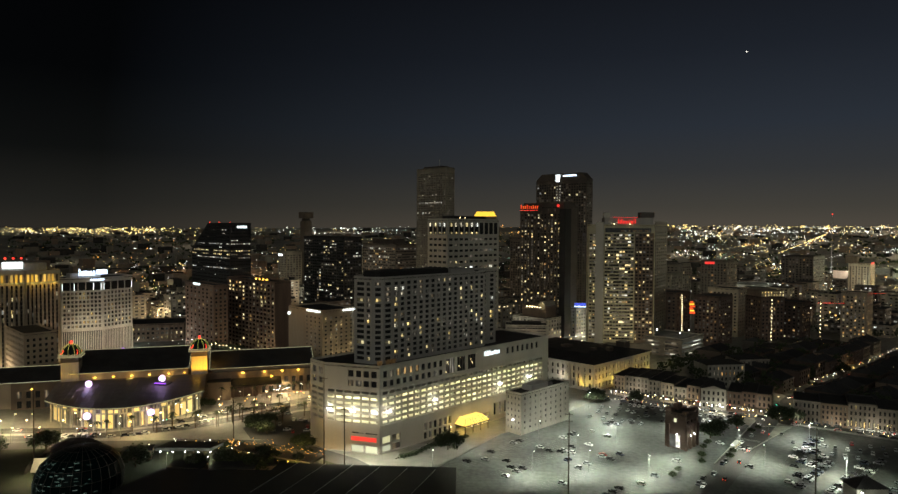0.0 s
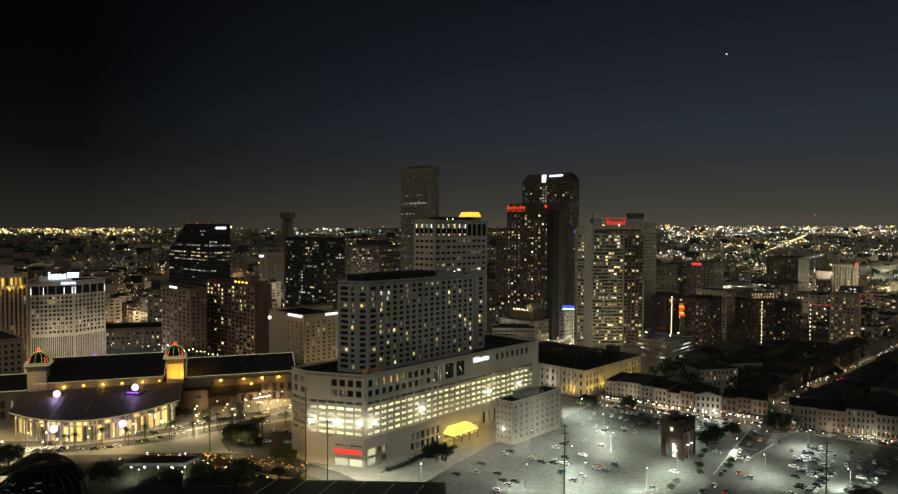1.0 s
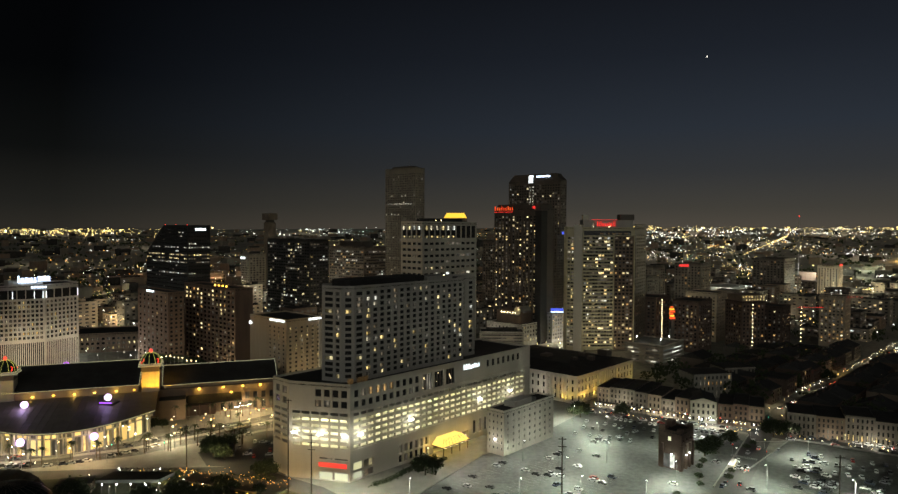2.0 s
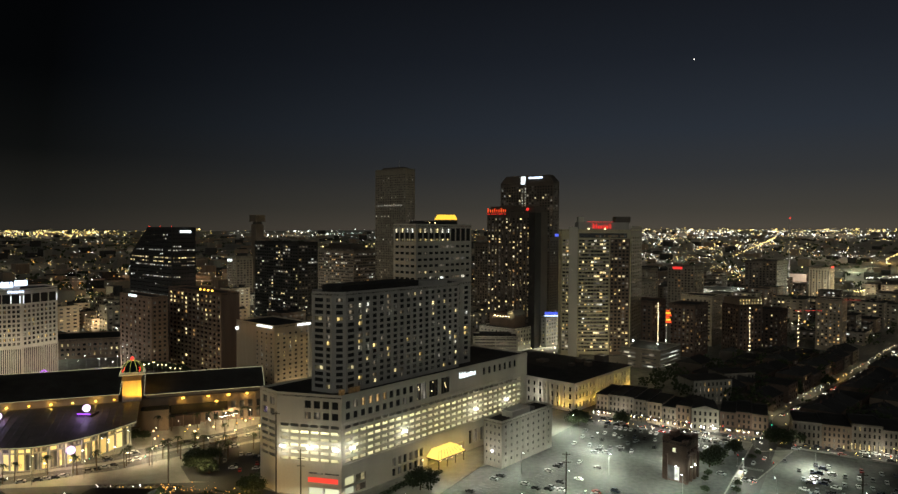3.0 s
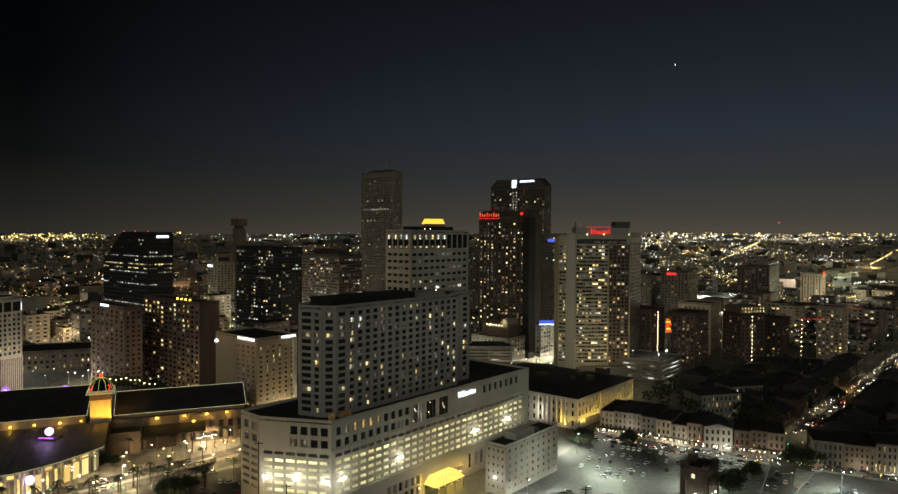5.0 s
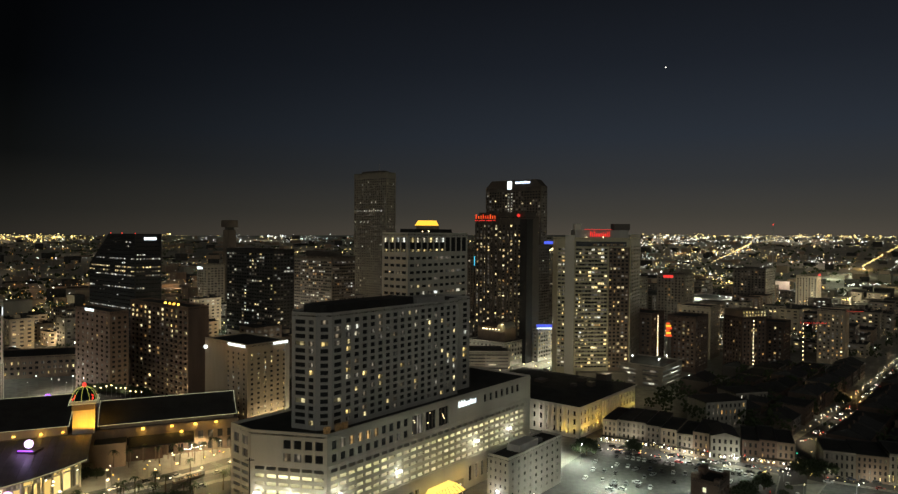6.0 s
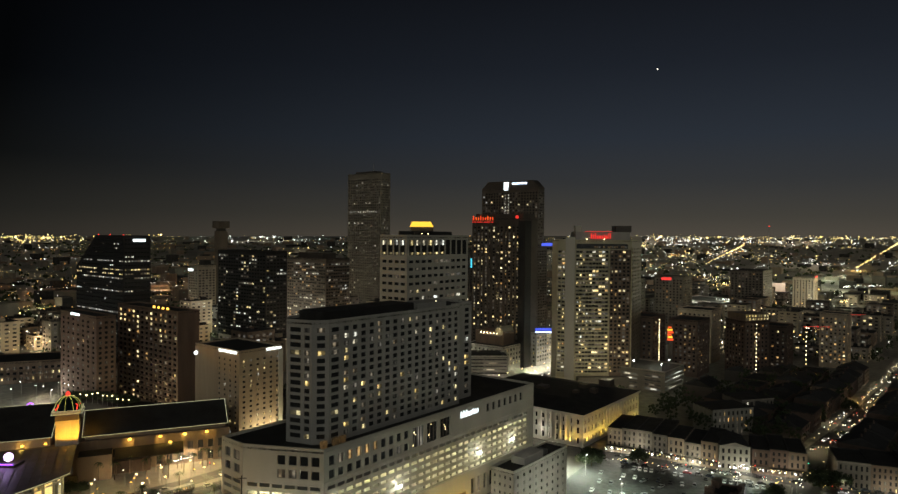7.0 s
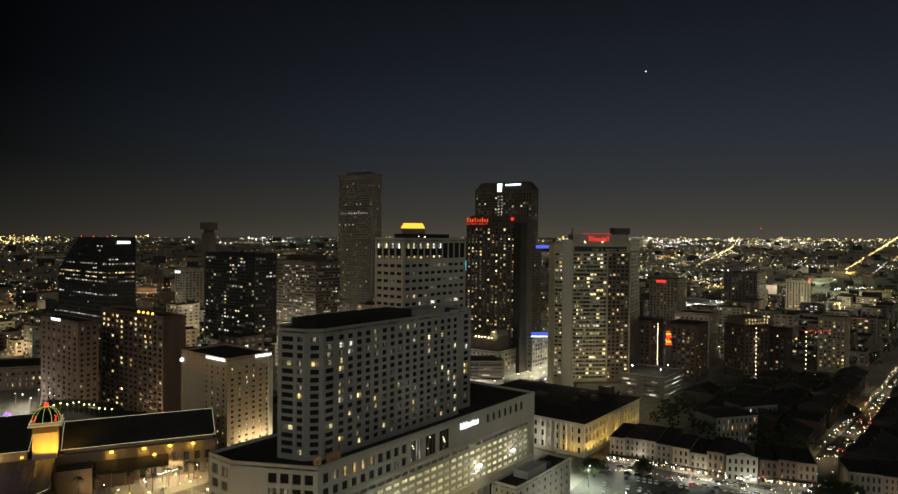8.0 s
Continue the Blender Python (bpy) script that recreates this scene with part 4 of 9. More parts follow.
gable("west_wing_roof", -150, -80, 2, -16, -36, 17, 24)
# drum walls under the roofs
g = Geo()
g.prism([K(-77, -50), K(-77, 5), K(-6, 5), K(-6, -50)][::-1], 17, 22.4)
part("upper_wall", g, TAN, casino)
g = Geo()
g.prism([K(9, -32), K(9, 1), K(78, 1), K(78, -32)][::-1], 17, 19.9)
part("upper_wall", g, TAN, casino)
g = Geo()
g.prism([K(-150, -34), K(-150, -1), K(-112, -1), K(-112, -34)][::-1], 0, 17.2)
part("wing_wall", g, TAN, casino)
g = Geo()
g.prism([K(82, -30), K(96, -28), K(110, -40), K(108, -56), K(90, -56)], 0, 9)
part("end_pavilion", g, TAN, casino)
g = Geo()
g.prism([K(6.8, 4.21), K(22, 4.21), K(22, 15), K(6.8, 15)][::-1], 0, 12.5, 0, 1)
part("side_pavilion", g, [BROWN, ROOFING], casino, "low stone pavilion with a dark flat roof")
# dark lean-to roof over the terrace of the wing
lean = [K(23, 4.25, 12.2), K(56, 4.25, 12.2), K(56, 12.5, 8.6), K(23, 12.5, 8.6)]
g = Geo()
g.quad(*lean)
g.quad(*[p - Vector((0, 0, 0.4)) for p in lean[::-1]])
for k in range(4):
    g.quad(lean[k], lean[k] - Vector((0, 0, 0.4)), lean[(k + 1) % 4] - Vector((0, 0, 0.4)), lean[(k + 1) % 4])
part("lean_to_roof", g, ROOFING, casino, "dark lean-to roof over the terrace")
for k in range(6):
    g = Geo()
    g.tube(K(24 + 6.2 * k, 12.2), K(24 + 6.2 * k, 12.2, 8.25), 0.22, sides=6)
    part("terrace_post", g, BROWN, casino)
g = Geo()
g.prism([K(22.004, 4.25), K(40, 4.25), K(40, 8.6), K(22.004, 8.6)][::-1], 0, 6.4)
part("terrace_room", g, REDBRICK, casino)
# corner towers with ribbed glass domes
for s, n, high in ((1.5, 2.0, 1), (-77.5, 2.0, 0)):
    g = Geo()
    a = 5.2
    g.prism([K(s - a, n - a), K(s + a, n - a), K(s + a, n + a), K(s - a, n + a)][::-1], 17, 33)
    part("tower", g, STUCCO, casino, "square tower glowing in gold floodlight")
    # bronze band added to darken the tower top above the gold light
    g = Geo()
    g.prism([K(s - a - 0.1, n - a - 0.1), K(s + a + 0.1, n - a - 0.1), K(s + a + 0.1, n + a + 0.1), K(s - a - 0.1, n + a + 0.1)][::-1], 29.6, 32.8)
    part("dark_frieze", g, BRONZE, casino)
    g = Geo()
    g.prism([K(s - 6.4, n - 6.4), K(s + 6.4, n - 6.4), K(s + 6.4, n + 6.4), K(s - 6.4, n + 6.4)][::-1], 33, 34.2)
    part("tower_cornice", g, STUCCO, casino)
    c = K(s, n, 34.2)
    g = Geo()
    rings, seg = 6, 16
    for i in range(rings):
        for k in range(seg):
            def pt(a_, b_):
                th, ph = math.pi / 2 * a_ / rings, 2 * math.pi * b_ / seg
                return c + Vector((6.0 * math.cos(th) * math.cos(ph), 6.0 * math.cos(th) * math.sin(ph), 6.8 * math.sin(th)))
            g.quad(pt(i, k), pt(i, k + 1), pt(i + 1, k + 1), pt(i + 1, k))
    dome = part("dome", g, BLUEGLASS, casino, "dark ribbed glass dome")
    for k in range(10):
        g = Geo()
        ph = 2 * math.pi * k / 10
        last = None
        for i in range(7):
            th = math.pi / 2 * i / 6
            p_ = c + Vector((6.2 * math.cos(th) * math.cos(ph), 6.2 * math.cos(th) * math.sin(ph), 7.0 * math.sin(th)))
            if last is not None:
                g.tube(last, p_, 0.085, sides=5)
            last = p_
        part("rib_light", g, BULB_GREEN, dome, "green-gold rib of bulbs")
    # cream bulb lines round the base, red clusters at the corners
    for h_, a_ in ((0.5, 6.5), (-1.0, 6.9)):
        q4 = [K(s + sx * a_, n + sy * a_, 34.2 + h_) for sx, sy in ((-1, -1), (1, -1), (1, 1), (-1, 1))]
        g = Geo()
        for k in range(4):
            g.tube(q4[k], q4[(k + 1) % 4], 0.12, sides=5)
        part("base_bulb_line", g, BULB_CREAM, dome, "cream outline of small bulbs")
    for k in range(4):
        for m_, (dz, dr) in enumerate(((0.9, 6.5), (1.8, 6.3), (2.6, 6.0), (1.4, 6.9), (3.2, 5.6))):
            ph = math.radians(25.8 + 45 + 90 * k) + 0.07 * (m_ % 3 - 1)
            g = Geo()
            g.gem(c + Vector((dr * math.cos(ph), dr * math.sin(ph), dz)), 0.42)
            part("red_bulb", g, BULB_RED, dome, "red bulb")
    g = Geo()
    g.ball(c + Vector((0, 0, 7.8)), 1.0, 8, 6, 0, 1.2)
    part("finial", g, BULB_RED, dome, "red glowing finial")
    for da, db in ((0.8, 13.0), (10.5, 8.0))[:2 if high else 1]:
        w = K(s + da, n + db)
        up = lamp("tower_flood", w.x, w.y, 17.8, 19000 if high else 4800, (1.0, 0.47, 0.03), 0.4, 164)
        up.matrix_basis = pose(w.x, w.y, 17.8, 180, 0, 0)
# gold lamps along the walls
for s, z_ in ((30, 16.2), (44.7, 16.2), (49.6, 12.6), (56.8, 16.2), (68, 16.2)):
    g = Geo()
    g.ball(K(s, 4.9, z_), 1.0, 10, 6, 0, 0.55)
    part("wall_lamp", g, ORANGEHEAD, casino, "amber wall lamp")
    p_ = K(s, 5.6)
    lamp("wall_lamp_light", p_.x, p_.y, z_ - 0.9, 700, (1.0, 0.58, 0.09), 0.4)
for s in (-74, -63, -52, -41, -30, -18, -8, -122, -100):
    g = Geo()
    nn = 6.0 if s > -80 else 4.0
    g.ball(K(s, nn, 18.6 if s > -80 else 13), 0.8, 8, 5, 0, 0.6)
    part("wall_lamp", g, ORANGEHEAD, casino, "amber wall lamp")
    if s in (-63, -41, -18, -110):
        p_ = K(s, nn + 1.6)
        lamp("wall_lamp_light", p_.x, p_.y, 18.4, 420, (1.0, 0.58, 0.09), 0.4)
# fan canopy
back = [K(-84 + 90 * i / 24, 9, 17.6) for i in range(25)]
rim = []
for i in range(25):
    w = i / 24
    rim.append(K(-84 + 90 * w, 41 + 31 * math.sin(math.pi * w) ** 0.9, 13.6))
g = Geo()
for i in range(24):
    g.quad(rim[i], rim[i + 1], back[i + 1], back[i])
    dn = Vector((0, 0, -0.7))
    g.quad(back[i] + dn, back[i + 1] + dn, rim[i + 1] + dn, rim[i] + dn)
    g.quad(rim[i] + dn, rim[i + 1] + dn, rim[i + 1], rim[i])
canopy = part("canopy", g, METALROOF, casino, "brown fan-shaped metal canopy roof")
for i in range(25):
    g = Geo()
    g.tube(rim[i] + Vector((0, 0, 0.1)), back[i] + Vector((0, 0, 0.1)), 0.16, sides=4)
    part("seam", g, METALROOF, canopy)
g = Geo()
for i in range(24):
    g.tube(rim[i], rim[i + 1], 0.12, sides=4)
part("rim_light", g, BULB_CREAM, canopy)
inset = [CO + (p - CO) - N1 * 6 + E1 * (3.0 * (1 - 2 * i / 24)) for i, p in enumerate(rim)]
g = Geo()
wins = []
for i in range(0, 24):
    a, b = inset[i], inset[i + 1]
    wins += facade(g, a, b, 0, 12.7, even(1, 0.2, (b - a).length - 0.2, 0.86), [(0.5, 8.6), (9.3, 12.2)], 0.5)
part("lobby_wall", g, STUCCO, casino, "glazed lobby front glowing warm yellow")
panes(wins, casino, lambda i, j: LOBBY if dice.random() < 0.42 else LIT_WARM if dice.random() < 0.4 else DIM_PANE, name="lobby_window")
for i in range(0, 25, 2):
    g = Geo()
    p_ = inset[i] + N1 * 4
    g.tube((p_.x, p_.y, 0), (p_.x, p_.y, 13), 0.45, sides=8)
    part("canopy_column", g, STUCCO, casino)
for i in range(1, 24, 3):
    p_ = rim[i] - N1 * 2.5
    lamp("canopy_lamp", p_.x, p_.y, 11.0, 1500, (1.0, 0.64, 0.18), 0.5)
for x_, y_, z_ in ((-286.7, 385, 17.5), (-245.8, 400, 19.3), (-264, 352.5, 7.0), (-232.5, 366.5, 7.0)):
    g = Geo()
    g.ball((x_, y_, z_ + 1.0), 2.0, 14, 10)
    part("globe_light", g, GLOBE, casino, "round violet-white globe light")
    lamp("globe_lamp", x_ + 1, y_ - 3.5, z_ + 1.5, 900, (0.7, 0.5, 1.0), 1.0)
    if z_ > 10:
        g = Geo()
        g.box(x_ - 3.6, x_ + 3.6, y_ - 3.0, y_ - 2.2, z_ - 1.9, z_ - 1.5)
        part("violet_tube", g, VIOLET, casino, "violet neon tube")
        g = Geo()
        g.box(x_ - 4.2, x_ + 4.2, y_ - 2.6, y_ + 5, z_ - 3.5, z_ - 2.0)
        part("globe_stand", g, BRONZE, casino)

for x_, y_, z_ in ((-290, 482, 21.9), (-324.4, 475, 21.9)):
    vs = thing("violet_sign", x_, y_, 0, "round violet neon sign on a mast behind the casino", "sign")
    g = Geo()
    g.tube((x_, y_, 0), (x_, y_, z_), 0.25, sides=6)
    part("mast", g, STEEL, vs)
    g = Geo()
    for k in range(18):
        w0, w1 = 2 * math.pi * k / 18, 2 * math.pi * (k + 1) / 18
        g.tube((x_ + 2.2 * math.cos(w0), y_, z_ + 2.2 * math.sin(w0)), (x_ + 2.2 * math.cos(w1), y_, z_ + 2.2 * math.sin(w1)), 0.42, sides=6)
    part("neon_ring", g, VIOLET, vs, "violet neon ring")
    for k in range(3):
        g = Geo()
        g.box(x_ - 1.0 + 0.8 * k, x_ - 0.6 + 0.8 * k, y_ - 0.2, y_ + 0.1, z_ - 0.9, z_ + 0.9)
        part("sign_bar", g, GLOBE, vs, "pale violet bar")

# ---------------------------------------------------------------- downtown towers


def bars(owner, o, du, z0, z1, widths, gap, mat, label, name="sign_bar", deep=0.5):
    """A sign as a row of plain glowing bars."""
    du = Vector((*du, 0)).normalized() if len(du) == 2 else du
    n = Vector((du.y, -du.x, 0)) * deep
    p = Vector((o[0], o[1], 0))
    for k, w in enumerate(widths):
        g = Geo()
        g.prism([p + n, p + du * w + n, p + du * w, p], z0, z1 - (0.28 * (z1 - z0) if len(widths) > 6 and k % 3 else 0))
        part(name, g, mat, owner, label)
        p = p + du * (w + gap)


# white-banded office block behind the hotel
ocp, op = tower("office_tower", "pale concrete office tower with dark ribbon windows", (-66.0, 440.0), 52.0, 19.0, 123.5, CONCRETE,
                (10, 0.74, 19, 0.40, 40, 112.5), (4, 0.74, 19, 0.40, 40, 112.5),
                runs(0.05, 0.02, (0.03, LIT_WARM), (0.14, DIM_PANE)), 150, deep=0.6)
oo = (-66.0, 440.0)
# crown storey drawn flat: dark panes, glowing strips for lit ceilings and sill lamps
for n_, run_, face in ((10, 50.0, 0), (4, 17.0, 1)):
    for k in range(n_):
        s = 1.0 + run_ / n_ * (k + 0.5)
        wide = run_ / n_ * 0.72
        lit_ = face or k < 6
        rows_ = [(114.0, 122.0, GLASS, 0.0)]
        if lit_:
            rows_ += [(119.2, 121.7, LIT_PALE if (k + face) % 3 else LIT_WARM, 0.07), (114.3, 115.5, LIT_WARM, 0.07)]
        for z0, z1, mat, proud in rows_:
            ob = new("crown_window", PANES[mat.name])
            c = uv(oo, -0.02 - proud, s, (z0 + z1) / 2) if face else uv(oo, s, -0.02 - proud, (z0 + z1) / 2)
            head_ = math.atan2(-V.y, -V.x) if face else math.atan2(U.y, U.x)
            ob.matrix_basis = pose(c.x, c.y, c.z, 0, 0, math.degrees(head_)) @ Matrix.Diagonal((wide * (0.9 if proud else 1.0), 1, z1 - z0, 1))
            attach(ob, ocp)
hut(ocp, [uv(oo, 10, 4), uv(oo, 42, 4), uv(oo, 42, 15), uv(oo, 10, 15)], 123.5, 126.5, ROOFING)
for s in (14, 19):
    g = Geo()
    g.ball(uv(oo, s, 2, 125.2), 0.3, 8, 5)
    part("roof_lamp", g, WARMHEAD, ocp)

# brown hotel tower with a red sign
sh, sp = tower("hotel_tower", "tall brown hotel tower with red sign and scattered lit rooms", (17.0, 735.0), 24.0, 61.0, 141.0, BRONZE,
               None, (13, 0.50, 42, 0.55, 8, 134), chances((0.16, LIT_WARM), (0.05, LIT_AMBER), (0.30, DIM_PANE)), 130, deep=0.5)
so = (17.0, 735.0)
hut(sh, [uv(so, 2, 2), uv(so, 22, 2), uv(so, 22, 58), uv(so, 2, 58)], 141, 146, BRONZE)
for k in range(7):
    v_ = 4 + 8.6 * k
    g = Geo()
    a, b = uv(so, -0.5, v_), uv(so, -0.5, v_ + 1.0)
    g.prism([a, a + U * 0.49, b + U * 0.49, b], 6, 139)
    part("pier", g, BRONZE, sh)
bars(sh, uv(so, -0.2, 60), -V, 139.6, 144.0, (1.3, 0.8, 0.7, 0.8, 0.7, 0.8, 0.7, 0.8, 0.7), 2.1, SIGN_ORANGE, "glowing orange-red sign bar")
g = Geo()
g.ball(uv(so, -0.8, 8, 142.5), 1.6, 10, 6)
part("round_emblem", g, SIGN_RED, sh, "round red sign")
g = Geo()
g.prism([uv(so, -0.3, 36), uv(so, -0.3, 61), uv(so, 0, 61), uv(so, 0, 36)][::-1], 137.6, 138.2)
part("red_tube", g, SIGN_RED, sh)
part("dark_fin", (lambda q: (q.prism([uv(so, -1.2, -1.5), uv(so, 10, -1.5), uv(so, 10, 6), uv(so, -1.2, 6)], 0, 139), q)[1])(Geo()), BLACKWALL, sh)

# tall notched tower behind it, bright panel on the crown
ps, pp = tower("skyscraper", "dark notched skyscraper with a white-lit crown panel", (52.0, 960.0), 15.0, 88.0, 186.0, BRONZE,
               (4, 0.5, 46, 0.5, 10, 182), (20, 0.5, 46, 0.5, 10, 182), chances((0.22, DIM_PANE), (0.015, LIT_PALE), (0.03, LIT_WARM)), 90)
po = (52.0, 960.0)
g = Geo()
c0 = [uv(po, 0, 0, 187), uv(po, 15, 0, 187), uv(po, 15, 88, 187), uv(po, 0, 88, 187)]
c1 = [uv(po, 1.5, 9, 196.5), uv(po, 14, 9, 196.5), uv(po, 14, 79, 196.5), uv(po, 1.5, 79, 196.5)]
for k in range(4):
    g.quad(c0[k], c0[(k + 1) % 4], c1[(k + 1) % 4], c1[k])
g.quad(*c1)
part("crown", g, BRONZE, ps)
g = Geo()
g.prism([uv(po, -0.6, 46), uv(po, -0.6, 52.5), uv(po, 1.4, 52.5), uv(po, 1.4, 46)][::-1], 184.5, 195.0)
part("lit_panel", g, SIGN_WHITE, ps, "bright white lit panel")
g = Geo()
g.prism([uv(po, -0.2, 18), uv(po, -0.2, 40), uv(po, 1.4, 40), uv(po, 1.4, 18)][::-1], 191.8, 194.0)
part("lit_sign", g, SIGN_ICE, ps, "pale lit sign bar")
for k in range(8):
    for j in range(2):
        ob = new("lobby_pane", PANES[LIT_PALE.name])
        c = uv(po, -0.1, 45.5 + 5 * j, 178 - 4.0 * k)
        ob.matrix_basis = pose(c.x, c.y, c.z, 0, 0, math.degrees(math.atan2(-V.y, -V.x))) @ Matrix.Diagonal((2.4, 1, 2.0, 1))
        attach(ob, ps)

# broad pale tower with an antenna
sq, qp = tower("office_tower", "tall pale stone office tower, mostly dark", (-166.0, 1085.0), 20.0, 70.0, 215.0, TAUPE,
               (6, 0.5, 52, 0.52, 12, 208), (17, 0.5, 52, 0.52, 12, 208), chances((0.2, DIM_PANE), (0.02, LIT_PALE)), 40, deep=0.5)
qo = (-166.0, 1085.0)
hut(sq, [uv(qo, 3, 12), uv(qo, 17, 12), uv(qo, 17, 56), uv(qo, 3, 56)], 215, 219, BRONZE)
g = Geo()
g.tube(uv(qo, 9, 24, 219), uv(qo, 9, 24, 231), 0.5, 0.15, 6)
part("antenna", g, STEEL, sq)
head = math.degrees(math.atan2(-V.y, -V.x))
for z_, share, lo, hi in ((158.6, 0.75, 1, 69), (141.6, 0.45, 36, 69), (171.5, 0.3, 1, 60)):
    for k in range(17):
        v_ = 1 + 68 / 17 * (k + 0.5)
        if lo < v_ < hi and dice.random() < share:
            ob = new("window", PANES[LIT_PALE.name])
            c = uv(qo, -0.08, v_, z_)
            ob.matrix_basis = pose(c.x, c.y, c.z, 0, 0, head) @ Matrix.Diagonal((2.6, 1, 2.2, 1))
            attach(ob, sq)

# black glass slab with a sloping shoulder
dk = thing("office_tower", -328, 660, 0, "black glass office tower with sloping shoulder and lit floors", "building", "downtown towers")
do = (-328.0, 660.0)
g = Geo()
DW, DT = 90.0, 122.0
rows = even(31, 6, 120, 0.32)
wins = facade(g, uv(do, 0, DW), uv(do, 0, 0), 0, DT, even(26, 1, DW - 1, 0.8), rows, 0.3, solid=lambda i, j: rows[j][1] > 91 + (DW * i / 26) * 0.72)
wins += facade(g, uv(do, 0, 0), uv(do, 24, 0), 0, DT, even(8, 0.8, 23.2, 0.8), rows, 0.3)
facade(g, uv(do, 24, 0), uv(do, 24, DW), 0, DT, [], [])
facade(g, uv(do, 24, DW), uv(do, 0, DW), 0, DT, [], [])
# cut the shoulder off
bm = bmesh.new()
me0 = g.mesh("wall", BLACKWALL)
bm.from_mesh(me0)
cut = uv(do, 0, DW, 93)
nrm = (Vector((0, 0, 1)) * 40.0 + V * 29.0).normalized()
bmesh.ops.bisect_plane(bm, geom=bm.verts[:] + bm.edges[:] + bm.faces[:], plane_co=cut, plane_no=nrm, clear_outer=True)
bm.to_mesh(me0)
bm.free()
part("wall", me0, BLACKWALL, dk)
g = Geo()
g.quad(uv(do, 0, DW, 93), uv(do, 0, DW - 40.0, 122), uv(do, 24, DW - 40.0, 122), uv(do, 24, DW, 93))
g.quad(uv(do, 0, DW - 40.0, 122), uv(do, 0, 0, 122), uv(do, 24, 0, 122), uv(do, 24, DW - 40.0, 122))
part("roof", g, BLACKWALL, dk)
floor_mood = [dice.choice((0.01, 0.02, 0.04, 0.08)) for _ in range(31)]
for j_ in (23, 22, 21, 18, 13, 11, 8, 25):
    floor_mood[j_] = 0.46
run = {}


def slab_pick(i, j):
    # lit offices come in runs along a floor
    key = (j, i // 3)
    if key not in run:
        run[key] = dice.random() < floor_mood[j] * 1.8
    if run[key]:
        return (LIT_WARM if j in (22, 23) else LIT_PALE) if dice.random() < 0.72 else DIM_PANE
    return LIT_PALE if dice.random() < 0.008 else DIM_PANE if dice.random() < 0.03 else GLASS


panes(wins, dk, slab_pick, 120)
bars(dk, uv(do, 8, -0.3), U, 116.6, 118.8, (2.2, 8.2), 0.5, SIGN_WHITE, "white sign bar")
for v_ in (2, 26, 48):
    g = Geo()
    g.ball(uv(do, 1, v_, 122.4), 0.45, 8, 5)
    part("beacon", g, BULB_RED, dk, "red roof beacon")

# crescent of lower blocks between
tower("office_block", "dark office block with scattered white windows", (-249, 800), 28, 88, 105, BLACKWALL,
      (6, 0.7, 26, 0.45, 6, 102), (18, 0.7, 26, 0.45, 6, 102), runs(0.10, 0.025, (0.03, LIT_WARM), (0.08, DIM_PANE)), 40)
gk, _ = tower("office_block", "dark stepped office block with long lit rows", (-207, 900), 39, 73, 94, BRONZE,
              (10, 0.8, 22, 0.4, 6, 90), (18, 0.8, 22, 0.4, 6, 90), runs(0.12, 0.02, (0.05, LIT_AMBER), (0.22, DIM_PANE)), 40)
hut(gk, [uv((-207, 900), 8, 15), uv((-207, 900), 30, 15), uv((-207, 900), 30, 60), uv((-207, 900), 8, 60)], 94, 102, BRONZE)
tower("apartment_block", "pale apartment block with a lit stair strip", (-428, 1060), 30, 24, 76, TAUPE,
      (5, 0.6, 18, 0.5, 4, 72), (5, 0.6, 18, 0.5, 4, 72), chances((0.15, DIM_PANE), (0.03, LIT_PALE)), 50)
bars(bpy.data.objects["apartment_block"], uv((-428, 1060), -0.4, 24), -V, 69.5, 72.5, (13.0,), 0, SIGN_WHITE, "white lit roof bar")
bars(bpy.data.objects["apartment_block"], uv((-428, 1060), -0.4, 23.6), -V, 40, 68, (2.0,), 0, LIT_PALE, "pale lit stair strip")
# slim dark tower with a wider head
pz = thing("slim_tower", -412, 1100, 0, "slim dark tower with a wider flat head", "building", "downtown towers")
zo = (-412, 1100)
hut(pz, rect(uv(zo, 3, 3), 14, 14), 0, 128, BRONZE, "shaft")
hut(pz, rect(uv(zo, 1, 1), 18, 18), 132, 143, BRONZE, "tower_head")
hut(pz, rect(uv(zo, 5, 5), 10, 10), 128, 132, BLACKWALL, "neck")
# golden crown far behind, its floodlight put in as a glowing roof
cr = thing("crowned_tower", -138, 1297, 0, "far tower with a glowing gold crown", "building", "downtown towers")
hut(cr, rect((-140, 1300), 40, 34, 10), 0, 134, BRONZE, "shaft")
g = Geo()
b0 = rect((-143, 1296), 43, 36, 4)
b1 = rect((-138, 1299), 33, 30, 4)
for k in range(4):
    g.quad(b0[k] + Vector((0, 0, 139.5)), b0[(k + 1) % 4] + Vector((0, 0, 139.5)), b1[(k + 1) % 4] + Vector((0, 0, 148.6)), b1[k] + Vector((0, 0, 148.6)))
g.quad(*[p + Vector((0, 0, 148.6)) for p in b1])
part("gold_roof", g, GOLD_LIGHT, cr, "gold roof with its own glow in place of floodlight")
hut(cr, rect((-141, 1298), 41, 34, 4), 134, 139.4, BRONZE, "attic")
